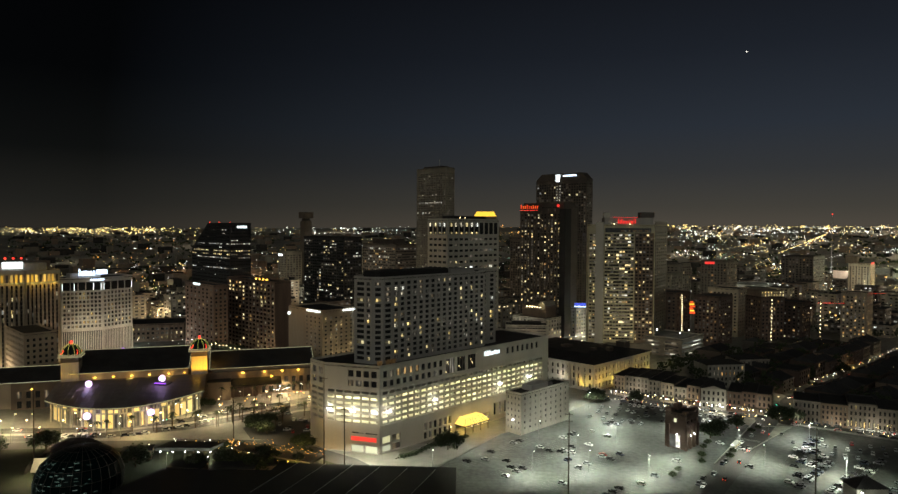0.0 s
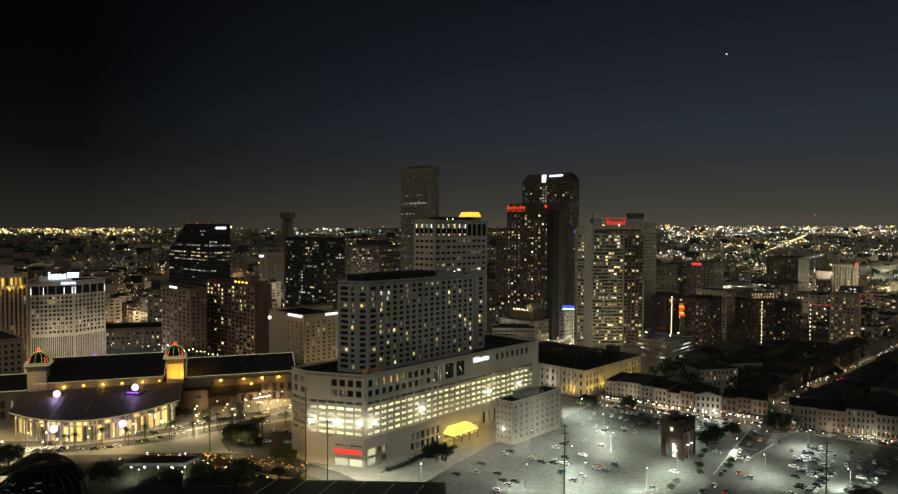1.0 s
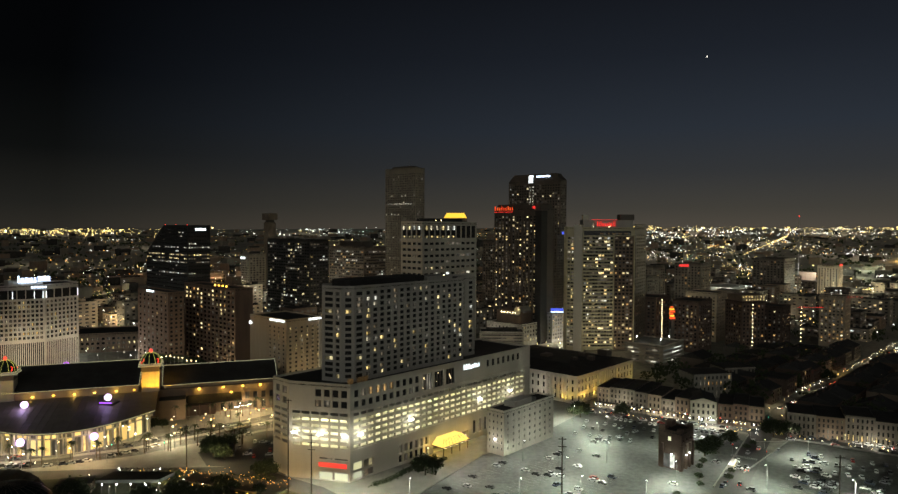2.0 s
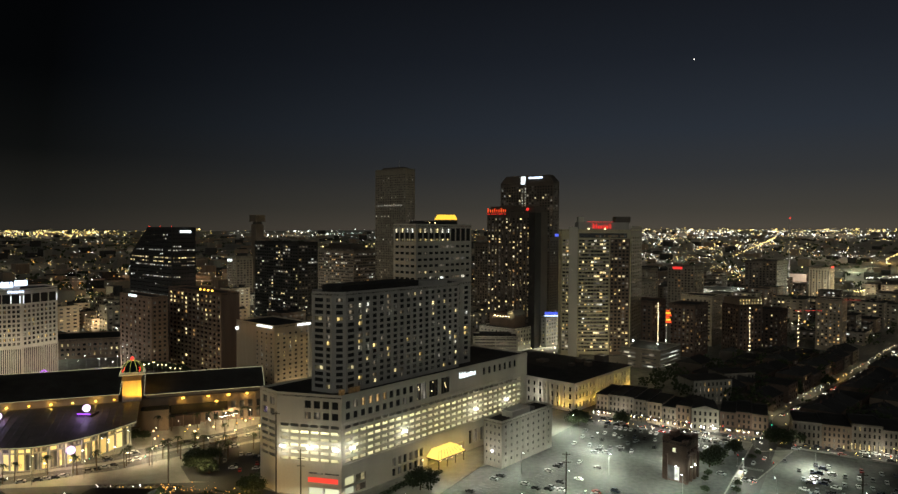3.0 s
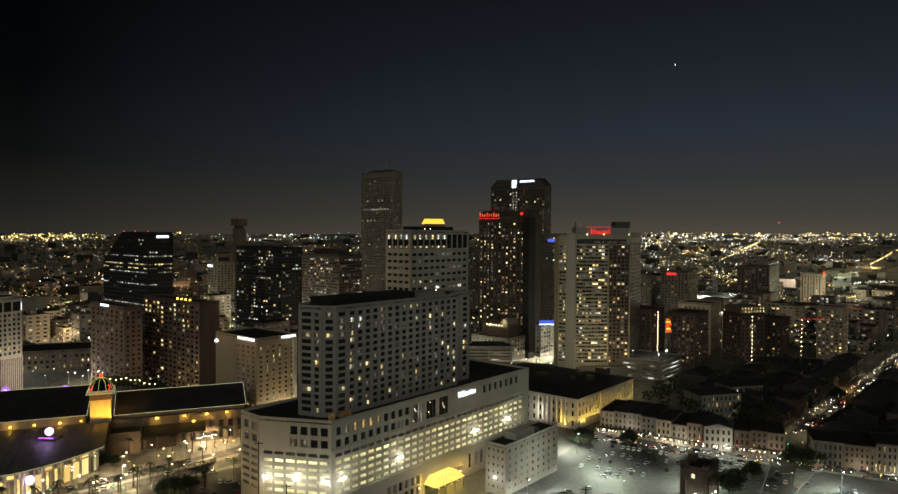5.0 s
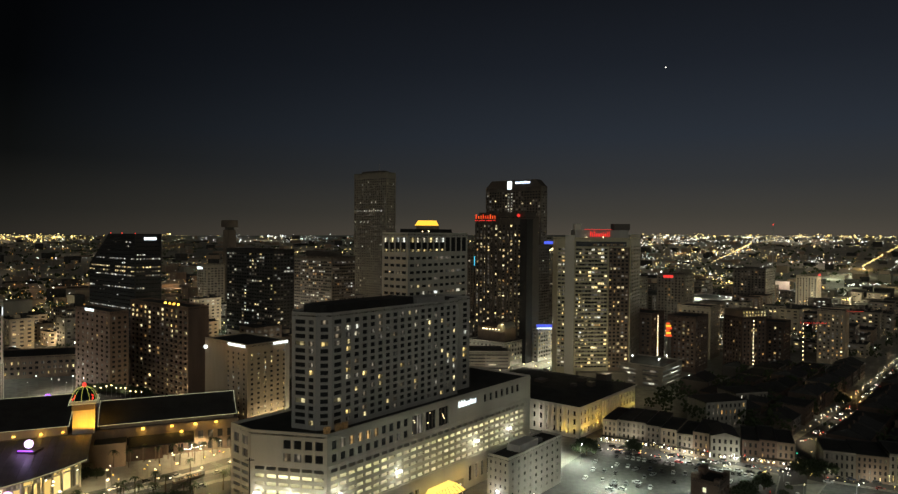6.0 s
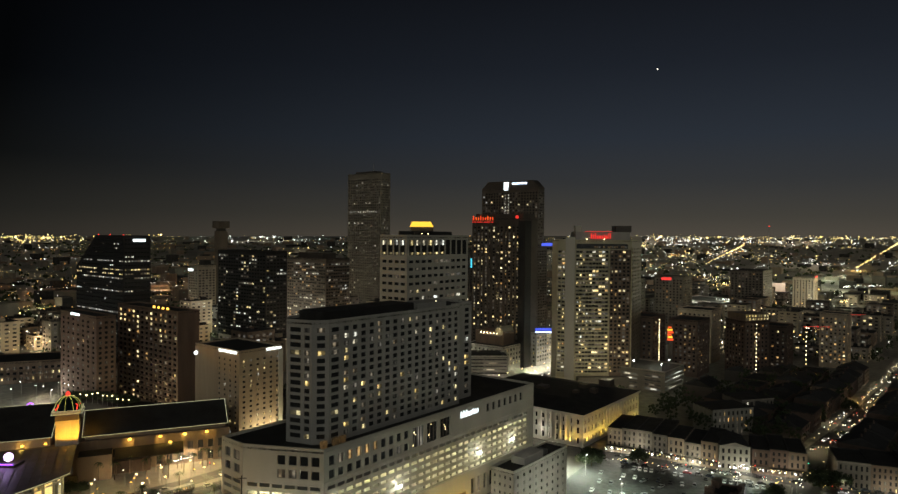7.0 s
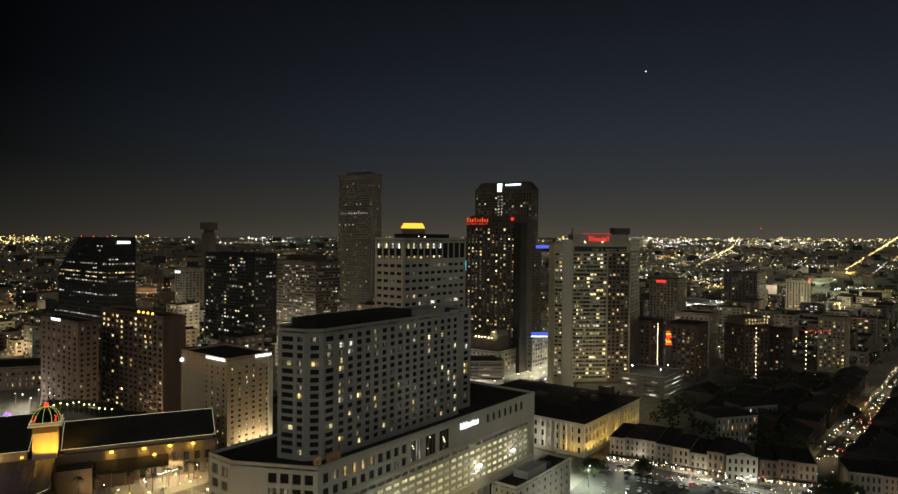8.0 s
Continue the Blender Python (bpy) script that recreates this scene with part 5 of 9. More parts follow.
rt, _ = tower("apartment_tower", "far tower with orange-lit top floors", (-200, 1250), 22, 26, 150, BROWN,
              (5, 0.5, 30, 0.5, 60, 149), (6, 0.5, 30, 0.5, 60, 149), chances((0.2, LIT_AMBER), (0.1, DIM_PANE)), 50)

# big convention hotel: pale pier, balconied front, dark flank
ML, MC, MR, MF = Vector((38, 657, 0)), Vector((52, 652, 0)), Vector((99, 657, 0)), Vector((117, 697, 0))
mplan = [ML, MC, MR, MF, Vector((80, 712, 0)), Vector((38, 690, 0))]
mar = thing("hotel_tower", MC.x, MC.y, 0, "tall pale hotel tower of ribbed balconies with red sign", "building", "downtown towers")
MZ = 121.2
mrows = even(32, 12, 113.5, 0.52)
g = Geo()
front = facade(g, ML, MC, 0, MZ, [(0.8, 3.4), (3.9, 6.6)], mrows, 0.9)
MB = on_face(MC, MR, 28.6, 0, 0)
front += facade(g, MC, MB, 0, MZ, even(10, 0.8, 28.0, 0.95), mrows, 0.9)
facade(g, MB, MR, 113.5, MZ, [], [])
for k in (3, 4, 5):
    facade(g, mplan[k], mplan[(k + 1) % 6], 0, MZ, [], [])
part("wall", g, OLIVE, mar)
g = Geo()
bay_ = facade(g, MB, MR, 0, 113.5, even(5, 0.6, 17.8, 0.66), mrows, 0.9)
part("bay_wall", g, BROWN, mar, "brown recessed bay wall")
g = Geo()
flank = facade(g, MR, MF, 0, MZ + 4, even(6, 1, 42, 0.35), even(34, 8, 116, 0.5), 0.5)
part("dark_flank", g, BRONZE, mar, "dark bronze flank wall")
panes(front, mar, chances((0.16, LIT_WARM), (0.08, LIT_PALE), (0.02, LIT_AMBER), (0.30, DIM_PANE)), 180)
panes(bay_, mar, chances((0.16, LIT_WARM), (0.06, LIT_AMBER), (0.2, DIM_PANE)), 60)
panes(flank, mar, chances((0.07, LIT_WARM), (0.05, DIM_PANE)), 0)
roof_cap(mar, mplan, MZ, ROOFING, OLIVE, 0.8)
face_slab(mar, "stair_pier", ML, MC, 7.2, 14.8, 0, 124.0, 1.4, CONCRETE, "blank pale concrete pier")
for s in (28.0, 46.6):
    face_slab(mar, "bay_fin", MC, MR, s, s + 0.7, 8, 115.5, 1.5, OLIVE)
for k in range(33):
    z_ = 12 + 101.5 / 32 * k
    face_slab(mar, "balcony", MC, MR, 0.4, 27.9, z_ - 0.62, z_ + 0.46, 1.3, OLIVE)
    face_slab(mar, "balcony_slab", MC, MR, 28.8, 46.5, z_ - 0.35, z_ + 0.25, 0.7, BROWN, inner=0.06)
    face_slab(mar, "side_balcony", ML, MC, 0.2, 7.1, z_ - 0.62, z_ + 0.46, 0.9, OLIVE)
# dark club storey under the roof, partly lit
face_slab(mar, "club_storey", MC, MR, 1.0, 44.0, 114.6, 118.6, 0.14, GLASS, "dark glazed club storey")
for k in range(16):
    if dice.random() < 0.7:
        s = 14 + 1.85 * k
        face_slab(mar, "club_window", MC, MR, s, s + 1.2, 115.2, 116.8, 0.24, LIT_AMBER if k % 3 else LIT_PALE, inner=0.145)
hut(mar, [on_face(MC, MR, 0.5, -0.8, 0), on_face(MC, MR, 46, -0.8, 0), on_face(MC, MR, 46, -16, 0), on_face(MC, MR, 0.5, -16, 0)], MZ, 128.4, GREYSTONE, "penthouse")
hut(mar, [on_face(MC, MR, 0.2, -0.5, 0), on_face(MC, MR, 5.2, -0.5, 0), on_face(MC, MR, 5.2, -6, 0), on_face(MC, MR, 0.2, -6, 0)], 128.4, 133.2, CONCRETE, "lift_house")
hut(mar, [on_face(MC, MR, 34, -0.4, 0), on_face(MC, MR, 47, -0.4, 0), on_face(MC, MR, 47, -12, 0), on_face(MC, MR, 34, -12, 0)], 128.4, 133.6, BRONZE)
# unseen lamp before the hotel, added to brighten its front
lamp("street_glow", 74, 618, 30, 12500, (1.0, 0.84, 0.52), 1.0)
s = 13.0
for k, (w_, h_) in enumerate(((0.7, 4.6), (0.7, 3.4), (0.7, 4.6), (1.5, 2.6), (1.0, 2.6), (1.0, 2.6), (0.5, 3.6), (1.5, 2.6), (0.5, 4.4), (0.6, 4.4))):
    face_slab(mar, "sign_bar", MC, MR, s, s + w_, 122.8, 122.8 + h_, 0.5, SIGN_RED, "glowing red sign bar", inner=0.1)
    s += w_ + 0.85
face_slab(mar, "sign_tube", MC, MR, 8.0, 31.5, 128.6, 128.9, 0.2, SIGN_RED, "dim red tube along the parapet", inner=0.02)
for s in (9.5, 24.0):
    g = Geo()
    g.ball(on_face(MC, MR, s, 0.5, 122.4), 0.4, 8, 5)
    part("roof_lamp", g, WARMHEAD, mar)
g = Geo()
g.prism([on_face(MC, MR, 2, 8, 0), on_face(MC, MR, 44, 8, 0), on_face(MC, MR, 44, 0.1, 0), on_face(MC, MR, 2, 0.1, 0)], 0, 10)
part("street_wing", g, TAUPE, mar)
for s in (17, 19.5, 24, 26.5):
    face_slab(mar, "entrance_light", MC, MR, s, s + 1.6, 3.5, 5.2, 8.2, LIT_WARM, "warm entrance light", inner=8.02)
# theatre roof with blue bar sign
bb, _ = tower("hotel_block", "block with a bright blue-white bar sign on its roof", (30, 742), 30, 26, 31, GREYSTONE,
              (6, 0.5, 7, 0.5, 3, 29), (6, 0.5, 7, 0.5, 3, 29), chances((0.3, LIT_WARM), (0.1, DIM_PANE)), 90)
bars(bb, (28.2, 736.5), (1, 0.05), 33.2, 34.2, (21,), 0, SIGN_ICE, "blue-white bar sign")
bars(bb, (28.2, 737.5), (1, 0.05), 34.8, 37.4, (20,), 0, SIGN_BLUE, "blue glowing panel", deep=0.3)
vt, _ = tower("office_tower", "slender tower with a blue lit band", (44, 900), 26, 16, 111, BRONZE,
              (6, 0.5, 30, 0.5, 6, 108), (4, 0.5, 30, 0.5, 6, 108), chances((0.12, DIM_PANE), (0.03, LIT_PALE)), 40)
bars(vt, (50, 897), (1, 0.0), 113, 116.6, (22,), 0, SIGN_BLUE, "blue lit band")
ct, _ = tower("office_tower", "dark tower with a cyan sign", (-34, 905), 16, 22, 104, BRONZE,
              (4, 0.5, 28, 0.5, 6, 100), (5, 0.5, 28, 0.5, 6, 100), chances((0.12, DIM_PANE), (0.04, LIT_PALE)), 40)
bars(ct, (-33.5, 896), (1, 0), 86.5, 97.5, (5.2,), 0, SIGN_CYAN, "cyan lit sign")

# ---------------------------------------------------------------- blocks on the casino side
tower("brown_tower", "brown brick hotel tower with a white sign bar", (-283.5, 540), 13, 56, 67, DARKBROWN,
      (3, 0.5, 18, 0.5, 4, 65), (7, 0.4, 18, 0.5, 4, 65), chances((0.05, LIT_AMBER), (0.02, LIT_PALE), (0.12, DIM_PANE)), 90)
bsign = bpy.data.objects["brown_tower"]
bars(bsign, uv((-283.5, 540), -0.2, 38), -V, 66.4, 68.0, (13,), 0, SIGN_WHITE, "white sign bar")
ba, _ = tower("apartment_block", "brown balconied apartment block with amber windows", (-230.5, 545), 16, 84, 70.5, DARKBROWN,
              None, (13, 0.66, 18, 0.54, 4, 69), lambda i, j: LIT_WARM if dice.random() < (0.26 if j > 12 else 0.10) else LIT_AMBER if dice.random() < 0.09 else DIM_PANE if dice.random() < 0.12 else GLASS, 90, deep=0.9)
for k in range(18):
    z_ = 4 + 65 / 18 * k
    g = Geo()
    g.prism([uv((-230.5, 545), -1.2, 8), uv((-230.5, 545), -0.003, 8), uv((-230.5, 545), -0.003, 76), uv((-230.5, 545), -1.2, 76)], z_ - 0.4, z_ + 0.3)
    part("balcony", g, BROWN, ba)
for v_ in (14, 20, 26, 32):
    g = Geo()
    g.ball(uv((-230.5, 545), 0.5, v_, 72.2), 0.9, 8, 5)
    part("roof_lamp", g, ORANGEHEAD, ba, "amber roof lamp")
tb, _ = tower("tan_hotel", "tan brick hotel with floodlit end wall", (-169.5, 490), 31, 47, 54, TAN,
              (6, 0.4, 15, 0.45, 4, 50), (8, 0.32, 15, 0.45, 4, 50), chances((0.12, LIT_WARM), (0.06, LIT_PALE), (0.12, DIM_PANE)), 130)
bars(tb, uv((-169.5, 490), -0.2, 20), -V, 53.0, 54.3, (18,), 0, SIGN_WHITE, "white roof light bar")
bars(tb, uv((-169.5, 490), 19, -0.2), U, 53.0, 54.3, (11,), 0, SIGN_WHITE, "white roof light bar")
g = Geo()
g.prism([uv((-169.5, 490), 28, -0.8), uv((-169.5, 490), 31.2, -0.8), uv((-169.5, 490), 31.2, -0.01), uv((-169.5, 490), 28, -0.01)], 0, 53)
part("end_pier", g, PALE, tb)
g = Geo()
g.ball(uv((-169.5, 490), -0.8, 45, 49), 1.3, 10, 6)
part("round_sign", g, SIGN_WHITE, tb, "round white sign")
for u_ in (12, 24):
    w = uv((-169.5, 490), u_, -5)
    lamp("wall_flood", w.x, w.y, 5, 4200, WARM, 0.5)
face_slab(tb, "blank_wall", uv((-169.5, 490), 0, 47), uv((-169.5, 490), 0, 0), 0.3, 23.0, 0.5, 52, 0.1, TAN, "blank tan brick wall")
hw = uv((-169.5, 490), -5, 20)
lamp("wall_flood", hw.x, hw.y, 8, 3600, (1.0, 0.66, 0.34), 0.5)

# pale hotel with a colonnade crown and floodlit ribbed base, bent in plan
LC = Vector((-361.0, 503.0, 0))
LL, LR = LC - Vector((0.8, 0.6, 0)) * 29.5, LC + Vector((0.31, 0.95, 0)) * 28.0
lh = bent_tower("ribbed_hotel", "pale hotel tower with blue-white sign and floodlit ribs", [LL, LC, LR, LR + V * 26, LL + V * 26], 75.5, PALE,
                [(10, 0.62, 9, 0.62, 35, 65), (8, 0.62, 9, 0.62, 35, 65)],
                chances((0.13, LIT_WARM), (0.05, LIT_AMBER), (0.03, LIT_PALE), (0.25, DIM_PANE)), 170, deep=0.7)
for A_, B_, n_, lights in ((LL, LC, 11, (0, 3, 8, 10)), (LC, LR, 9, (0, 8))):
    L_ = (B_ - A_).length
    # black sheet paints the shade between the floodlit ribs
    face_slab(lh, "base_glazing", A_, B_, 0.4, L_ - 0.4, 0, 33, 0.08, BLACKWALL)
    # flat dark sheet stands for the shade of the recessed top storey
    face_slab(lh, "top_loggia", A_, B_, 1.0, L_ - 1.0, 66.0, 72.6, 0.08, GLASS, "flat dark sheet for the recessed top storey")
    for k in range(2 * n_ + 1):
        s = 0.5 + (L_ - 1.3) * k / (2 * n_)
        face_slab(lh, "rib", A_, B_, s, s + 0.5, 0, 33.6, 0.75, PALE, inner=0.085)
    for k in range(n_):
        s = 0.6 + (L_ - 2.0) * k / (n_ - 1)
        if k % 2 == 0 or k in lights:
            face_slab(lh, "loggia_pier", A_, B_, s, s + 0.6, 65.6, 73, 0.55, PALE, inner=0.085)
        # glowing strip stands in for uplight on the pier
        if k in lights:
            face_slab(lh, "crown_light", A_, B_, s + 0.15, s + 0.55, 66.2, 71.4, 0.72, SIGN_WHITE, inner=0.56)
    for f in (0.12, 0.37, 0.62, 0.87):
        w = on_face(A_, B_, L_ * f, 2.6, 0)
        up = lamp("rib_flood", w.x, w.y, 1.5, 1500, (1, 0.86, 0.64), 0.4, 120)
        up.matrix_basis = pose(w.x, w.y, 1.5, 180, 0, 0)
    # unseen lamp in front, added to lift the whole face
    w = on_face(A_, B_, L_ * 0.5, 16, 0)
    lamp("drive_light", w.x, w.y, 26, 8500, (1, 0.82, 0.58), 0.6)
hut(lh, [LC - Vector((0.8, 0.6, 0)) * 22 + V * 4, LC + V * 4, LC + V * 14, LC - Vector((0.8, 0.6, 0)) * 22 + V * 14], 75.5, 79.5, PALE)
for s0, s1, z0, z1 in ((12.5, 13.6, 78, 83.4), (14.4, 16.4, 78, 81.6), (17.0, 18.6, 78, 81.8), (19.2, 22.0, 78, 81.6), (22.6, 24.2, 78, 81.8)):
    face_slab(lh, "sign_bar", LL, LC, s0, s1, z0, z1, 0.5, SIGN_ICE, "blue-white sign bar", inner=0.1)
face_slab(lh, "sign_bar", LL, LC, 25.2, 33.0, 79.0, 82.6, 0.5, SIGN_ICE, "blue-white sign panel", inner=0.1)
for k in range(6):
    face_slab(lh, "sign_bar", LL, LC, 21.0 + 1.7 * k, 22.2 + 1.7 * k, 73.8, 75.2, 0.4, SIGN_ICE, "small blue-white sign bar", inner=0.1)

# tall casino hotel with a gold crown, bent in plan
HC = Vector((-384.0, 447.0, 0))
HL, HR = HC - Vector((0.758, 0.652, 0)) * 34, HC + U * 23.5
hh = bent_tower("casino_hotel", "tall tan hotel with gold-lit crown and dark window strips", [HL, HC, HR, HR + V * 30, HL + V * 30], 84, TAN,
                [(11, 0.44, 20, 0.93, 14, 74), (8, 0.44, 20, 0.93, 14, 74)], chances((0.03, LIT_WARM), (0.02, LIT_PALE), (0.07, DIM_PANE)), 100, deep=0.8)
hut(hh, [HC - Vector((0.758, 0.652, 0)) * 30 + V * 5, HC + V * 5, HC + U * 16 + V * 6, HC + U * 16 + V * 24, HC - Vector((0.758, 0.652, 0)) * 30 + V * 24], 84, 90, STUCCO)
face_slab(hh, "roof_sign", HL, HC, 20, 33, 86.5, 91.5, 0.4, SIGN_WHITE, "glaring white roof sign", inner=0.1)
for A_, B_, n_ in ((HL, HC, 11), (HC, HR, 8)):
    L_ = (B_ - A_).length
    for k in range(n_):
        s = 0.8 + (L_ - 1.6) * (k + 0.5) / n_
        face_slab(hh, "crown_window", A_, B_, s - 0.75, s + 0.75, 76.2, 81.6, 0.10, GOLDWIN if k % 4 != 3 else DIM_PANE)
    for k in range(n_ + 1):
        s = 0.3 + (L_ - 1.4) * k / n_
        face_slab(hh, "pier", A_, B_, s, s + 0.8, 8, 75.0, 0.5, TAN)
    face_slab(hh, "cornice", A_, B_, 0, L_, 82.4, 84.4, 0.9, STUCCO)
    face_slab(hh, "string_course", A_, B_, 0, L_, 75.0, 75.9, 0.8, STUCCO)
    for f in (0.2, 0.5, 0.8):
        w = on_face(A_, B_, L_ * f, 2.2, 0)
        lamp("crown_flood", w.x, w.y, 74.5, 420, GOLD, 0.4)
        w = on_face(A_, B_, L_ * f, -6, 0)
        lamp("roof_flood", w.x, w.y, 86.5, 900, GOLD, 0.4)
    # added lamp without a fixture brightens this facade
    w = on_face(A_, B_, L_ * 0.5, 14, 0)
    lamp("drive_light", w.x, w.y, 14, 9000, (1, 0.78, 0.5), 0.6)
for k in range(3):
    p_ = on_face(HL, HC, 22 + 5.0 * k, 0.2, 94.2)
    g = Geo()
    g.tube(p_ - Vector((0, 0, 4)), p_, 0.12, sides=5)
    g.ball(p_, 0.85, 10, 6, 1)
    part("beacon", g, [STEEL, BULB_RED], hh, "red roof beacon on a stalk")
tower("low_block", "low tan hotel block with even windows", (-352, 408), 20, 60, 44, TAN,
      (5, 0.45, 10, 0.5, 3, 42), (14, 0.45, 10, 0.5, 3, 42), chances((0.08, DIM_PANE)), 80)
hl, _ = tower("low_hall", "low wide hall with a dark roof and lit colonnade", (-440.0, 617.5), 74, 44, 17.5, BROWN,
              (16, 0.55, 3, 0.5, 2, 15), (8, 0.55, 3, 0.5, 2, 15), chances((0.15, LIT_WARM), (0.45, DIM_PANE)), 40, ang=23.5, deep=0.7)
# unseen lamp added to brighten the brown apartment block
lamp("apartment_light", -246, 533, 9, 8000, WARM, 0.6)

# ---------------------------------------------------------------- blocks beyond the custom house
ds, _ = tower("department_store", "pale four-storey store with ribbon windows in bright street light", (-42, 676), 42, 24, 20, STUCCO,
              (2, 0.96, 5, 0.34, 4.5, 19), (2, 0.9, 5, 0.34, 4.5, 19), chances((0.05, LIT_PALE), (0.2, DIM_PANE)), 60, ang=4, group="shop blocks")
hut(ds, rect((-36, 680), 30, 16, 4), 20, 22.4, ROOFING)
mo = (-3.0, 712.0)
mh, _ = tower("market_hall", "pale stone hall with lit windows and a round amber gable", mo, 80, 44, 22, STUCCO,
              (16, 0.5, 4, 0.55, 4, 21), (9, 0.4, 4, 0.4, 4, 21), lambda i, j: (LIT_WARM if dice.random() < 0.5 else SHOPLIT) if j == 0 else LIT_WARM if dice.random() < 0.12 else DIM_PANE if dice.random() < 0.4 else GLASS, 90, group="shop blocks")
hut(mh, [uv(mo, 12, 8), uv(mo, 46, 8), uv(mo, 46, 40), uv(mo, 12, 40)], 22, 34.5, BROWN, "attic_storey")
for k in range(6):
    g = Geo()
    g.ball(uv(mo, 11.5, 15 + 3.6 * k, 32.6), 0.75, 8, 5, 0, 0.7)
    part("attic_lamp", g, WARMHEAD, mh)
g = Geo()
g.prism([uv(mo, 11.6, 14.0), uv(mo, 11.9, 14.0), uv(mo, 11.9, 36.0), uv(mo, 11.6, 36.0)], 30.6, 31.2)
part("attic_ledge", g, STUCCO, mh)
g = Geo()
g.tube(uv(mo, 11.96, 13, 34.5), uv(mo, 30, 13, 34.5), 4.6, 4.6, 20)
part("barrel_gable", g, STUCCO, mh)
g = Geo()
g.tube(uv(mo, 11.55, 13, 34.6), uv(mo, 11.95, 13, 34.6), 3.6, 3.6, 20)
part("lunette", g, LIT_WARM, mh, "round amber-lit gable window")
for k in range(3):
    face_slab(mh, "roof_light", uv(mo, 12, 8), uv(mo, 46, 8), 4 + 10 * k, 10 + 10 * k, 33.2, 34.0, 0.2, LIT_PALE)
w = uv(mo, 10, 12)
lamp("gable_light", w.x, w.y, 37, 1500, DEEP, 0.4)
# open parking deck with white lamps
pd = (121.0, 634.0)
deck = thing("parking_deck_building", pd[0], pd[1], 0, "open grey parking deck with lit levels", "building")
g = Geo()
w1 = facade(g, uv(pd, 0, 0), uv(pd, 44, 0), 0, 17, even(1, 0.8, 43.2, 1.0), [(2, 3.6), (5.4, 7.0), (8.8, 10.4), (12.2, 13.8)], 1.5)
w1 += facade(g, uv(pd, 0, 40), uv(pd, 0, 0), 0, 17, even(2, 0.8, 39.2, 0.7), [(2, 3.6), (5.4, 7.0), (8.8, 10.4), (12.2, 13.8)], 1.5)
facade(g, uv(pd, 44, 0), uv(pd, 44, 40), 0, 17, [], [])
facade(g, uv(pd, 44, 40), uv(pd, 0, 40), 0, 17, [], [])
part("wall", g, MASONRY, deck)
# openings filled with glowing panes in place of lamplit levels
panes(w1, deck, chances((0.35, LIT_PALE), (0.8, DIM_PANE)), 40, "deck_opening")
roof_cap(deck, rect(pd, 44, 40), 17, ROADTAR, MASONRY, 1.0)
for u_, v_ in ((8, 6), (30, 8), (10, 30)):
    g = Geo()
    g.tube(uv(pd, u_, v_, 17), uv(pd, u_, v_, 22), 0.12, sides=6)
    g.ball(uv(pd, u_, v_, 22.2), 0.5, 8, 5, 1)
    part("deck_lamp", g, [STEEL, LAMPHEAD], deck)
lamp("deck_light", uv(pd, 20, 16).x, uv(pd, 20, 16).y, 22, 1500, WHITE, 0.5)
lamp("deck_light", uv(pd, 18, -14).x, uv(pd, 18, -14).y, 12, 2600, WHITE, 0.5)

# hotels at the edge of the old quarter
R1 = [("brick_hotel", "dark brick hotel with amber windows", (126, 690), 30, 34, 54, REDBRICK, 0.10, (6, 7), 14),
      ("brick_hotel", "dark brick hotel with amber windows", (168, 700), 34, 26, 50, REDBRICK, 0.12, (7, 6), 13),
      ("brick_hotel", "tan hotel block, few rooms lit", (205, 770), 30, 34, 52, TAN, 0.08, (6, 7), 13),
      ("brick_hotel", "red brick hotel with amber windows", (246, 700), 26, 32, 46, REDBRICK, 0.14, (6, 7), 12),
      ("pale_hotel", "pale hotel block with groups of amber rooms lit", (326, 750), 24, 24, 52, TAN, 0.26, (6, 6), 13),
      ("plain_block", "plain grey block with a lit lobby", (186, 1010), 40, 60, 66, TAUPE, 0.06, (6, 10), 16),
      ("plain_block", "plain tan block, dim windows", (258, 1030), 36, 40, 70, TAUPE, 0.08, (6, 8), 16),
      ("plain_block", "plain grey slab, dim windows", (150, 860), 30, 40, 62, TAUPE, 0.06, (6, 8), 15),
      ("plain_block", "dark block, dim windows", (430, 1180), 60, 50, 72, BRONZE, 0.05, (10, 9), 16),
      ("plain_block", "grey hotel with lit floor bands", (560, 1280), 34, 34, 56, TAN, 0.25, (7, 7), 12)]
for nm, lab_, o_, a_, b_, top_, mat_, lit_, (nr_, nl_), rows_ in R1:
    tower(nm, lab_, o_, a_, b_, top_, mat_, (nr_, 0.45, rows_, 0.48, 4, top_ - 3), (nl_, 0.45, rows_, 0.48, 4, top_ - 3),
          chances((lit_ * 0.7, LIT_AMBER), (lit_ / 3, LIT_WARM), (0.22, DIM_PANE)), 14, group="quarter hotels")
lf = [b_ for b_ in bpy.data.objects if b_.name.startswith("plain_block")][-1]
# glowing slabs stand in for amber light on the piers
for A_, B_ in ((uv((560, 1280), 0, 0), uv((560, 1280), 34, 0)), (uv((560, 1280), 0, 34), uv((560, 1280), 0, 0))):
    for k in range(4):
        face_slab(lf, "light_strip", A_, B_, 3 + 9 * k, 4.4 + 9 * k, 6, 50, 0.4, LIT_AMBER, "glowing amber strip on the wall")
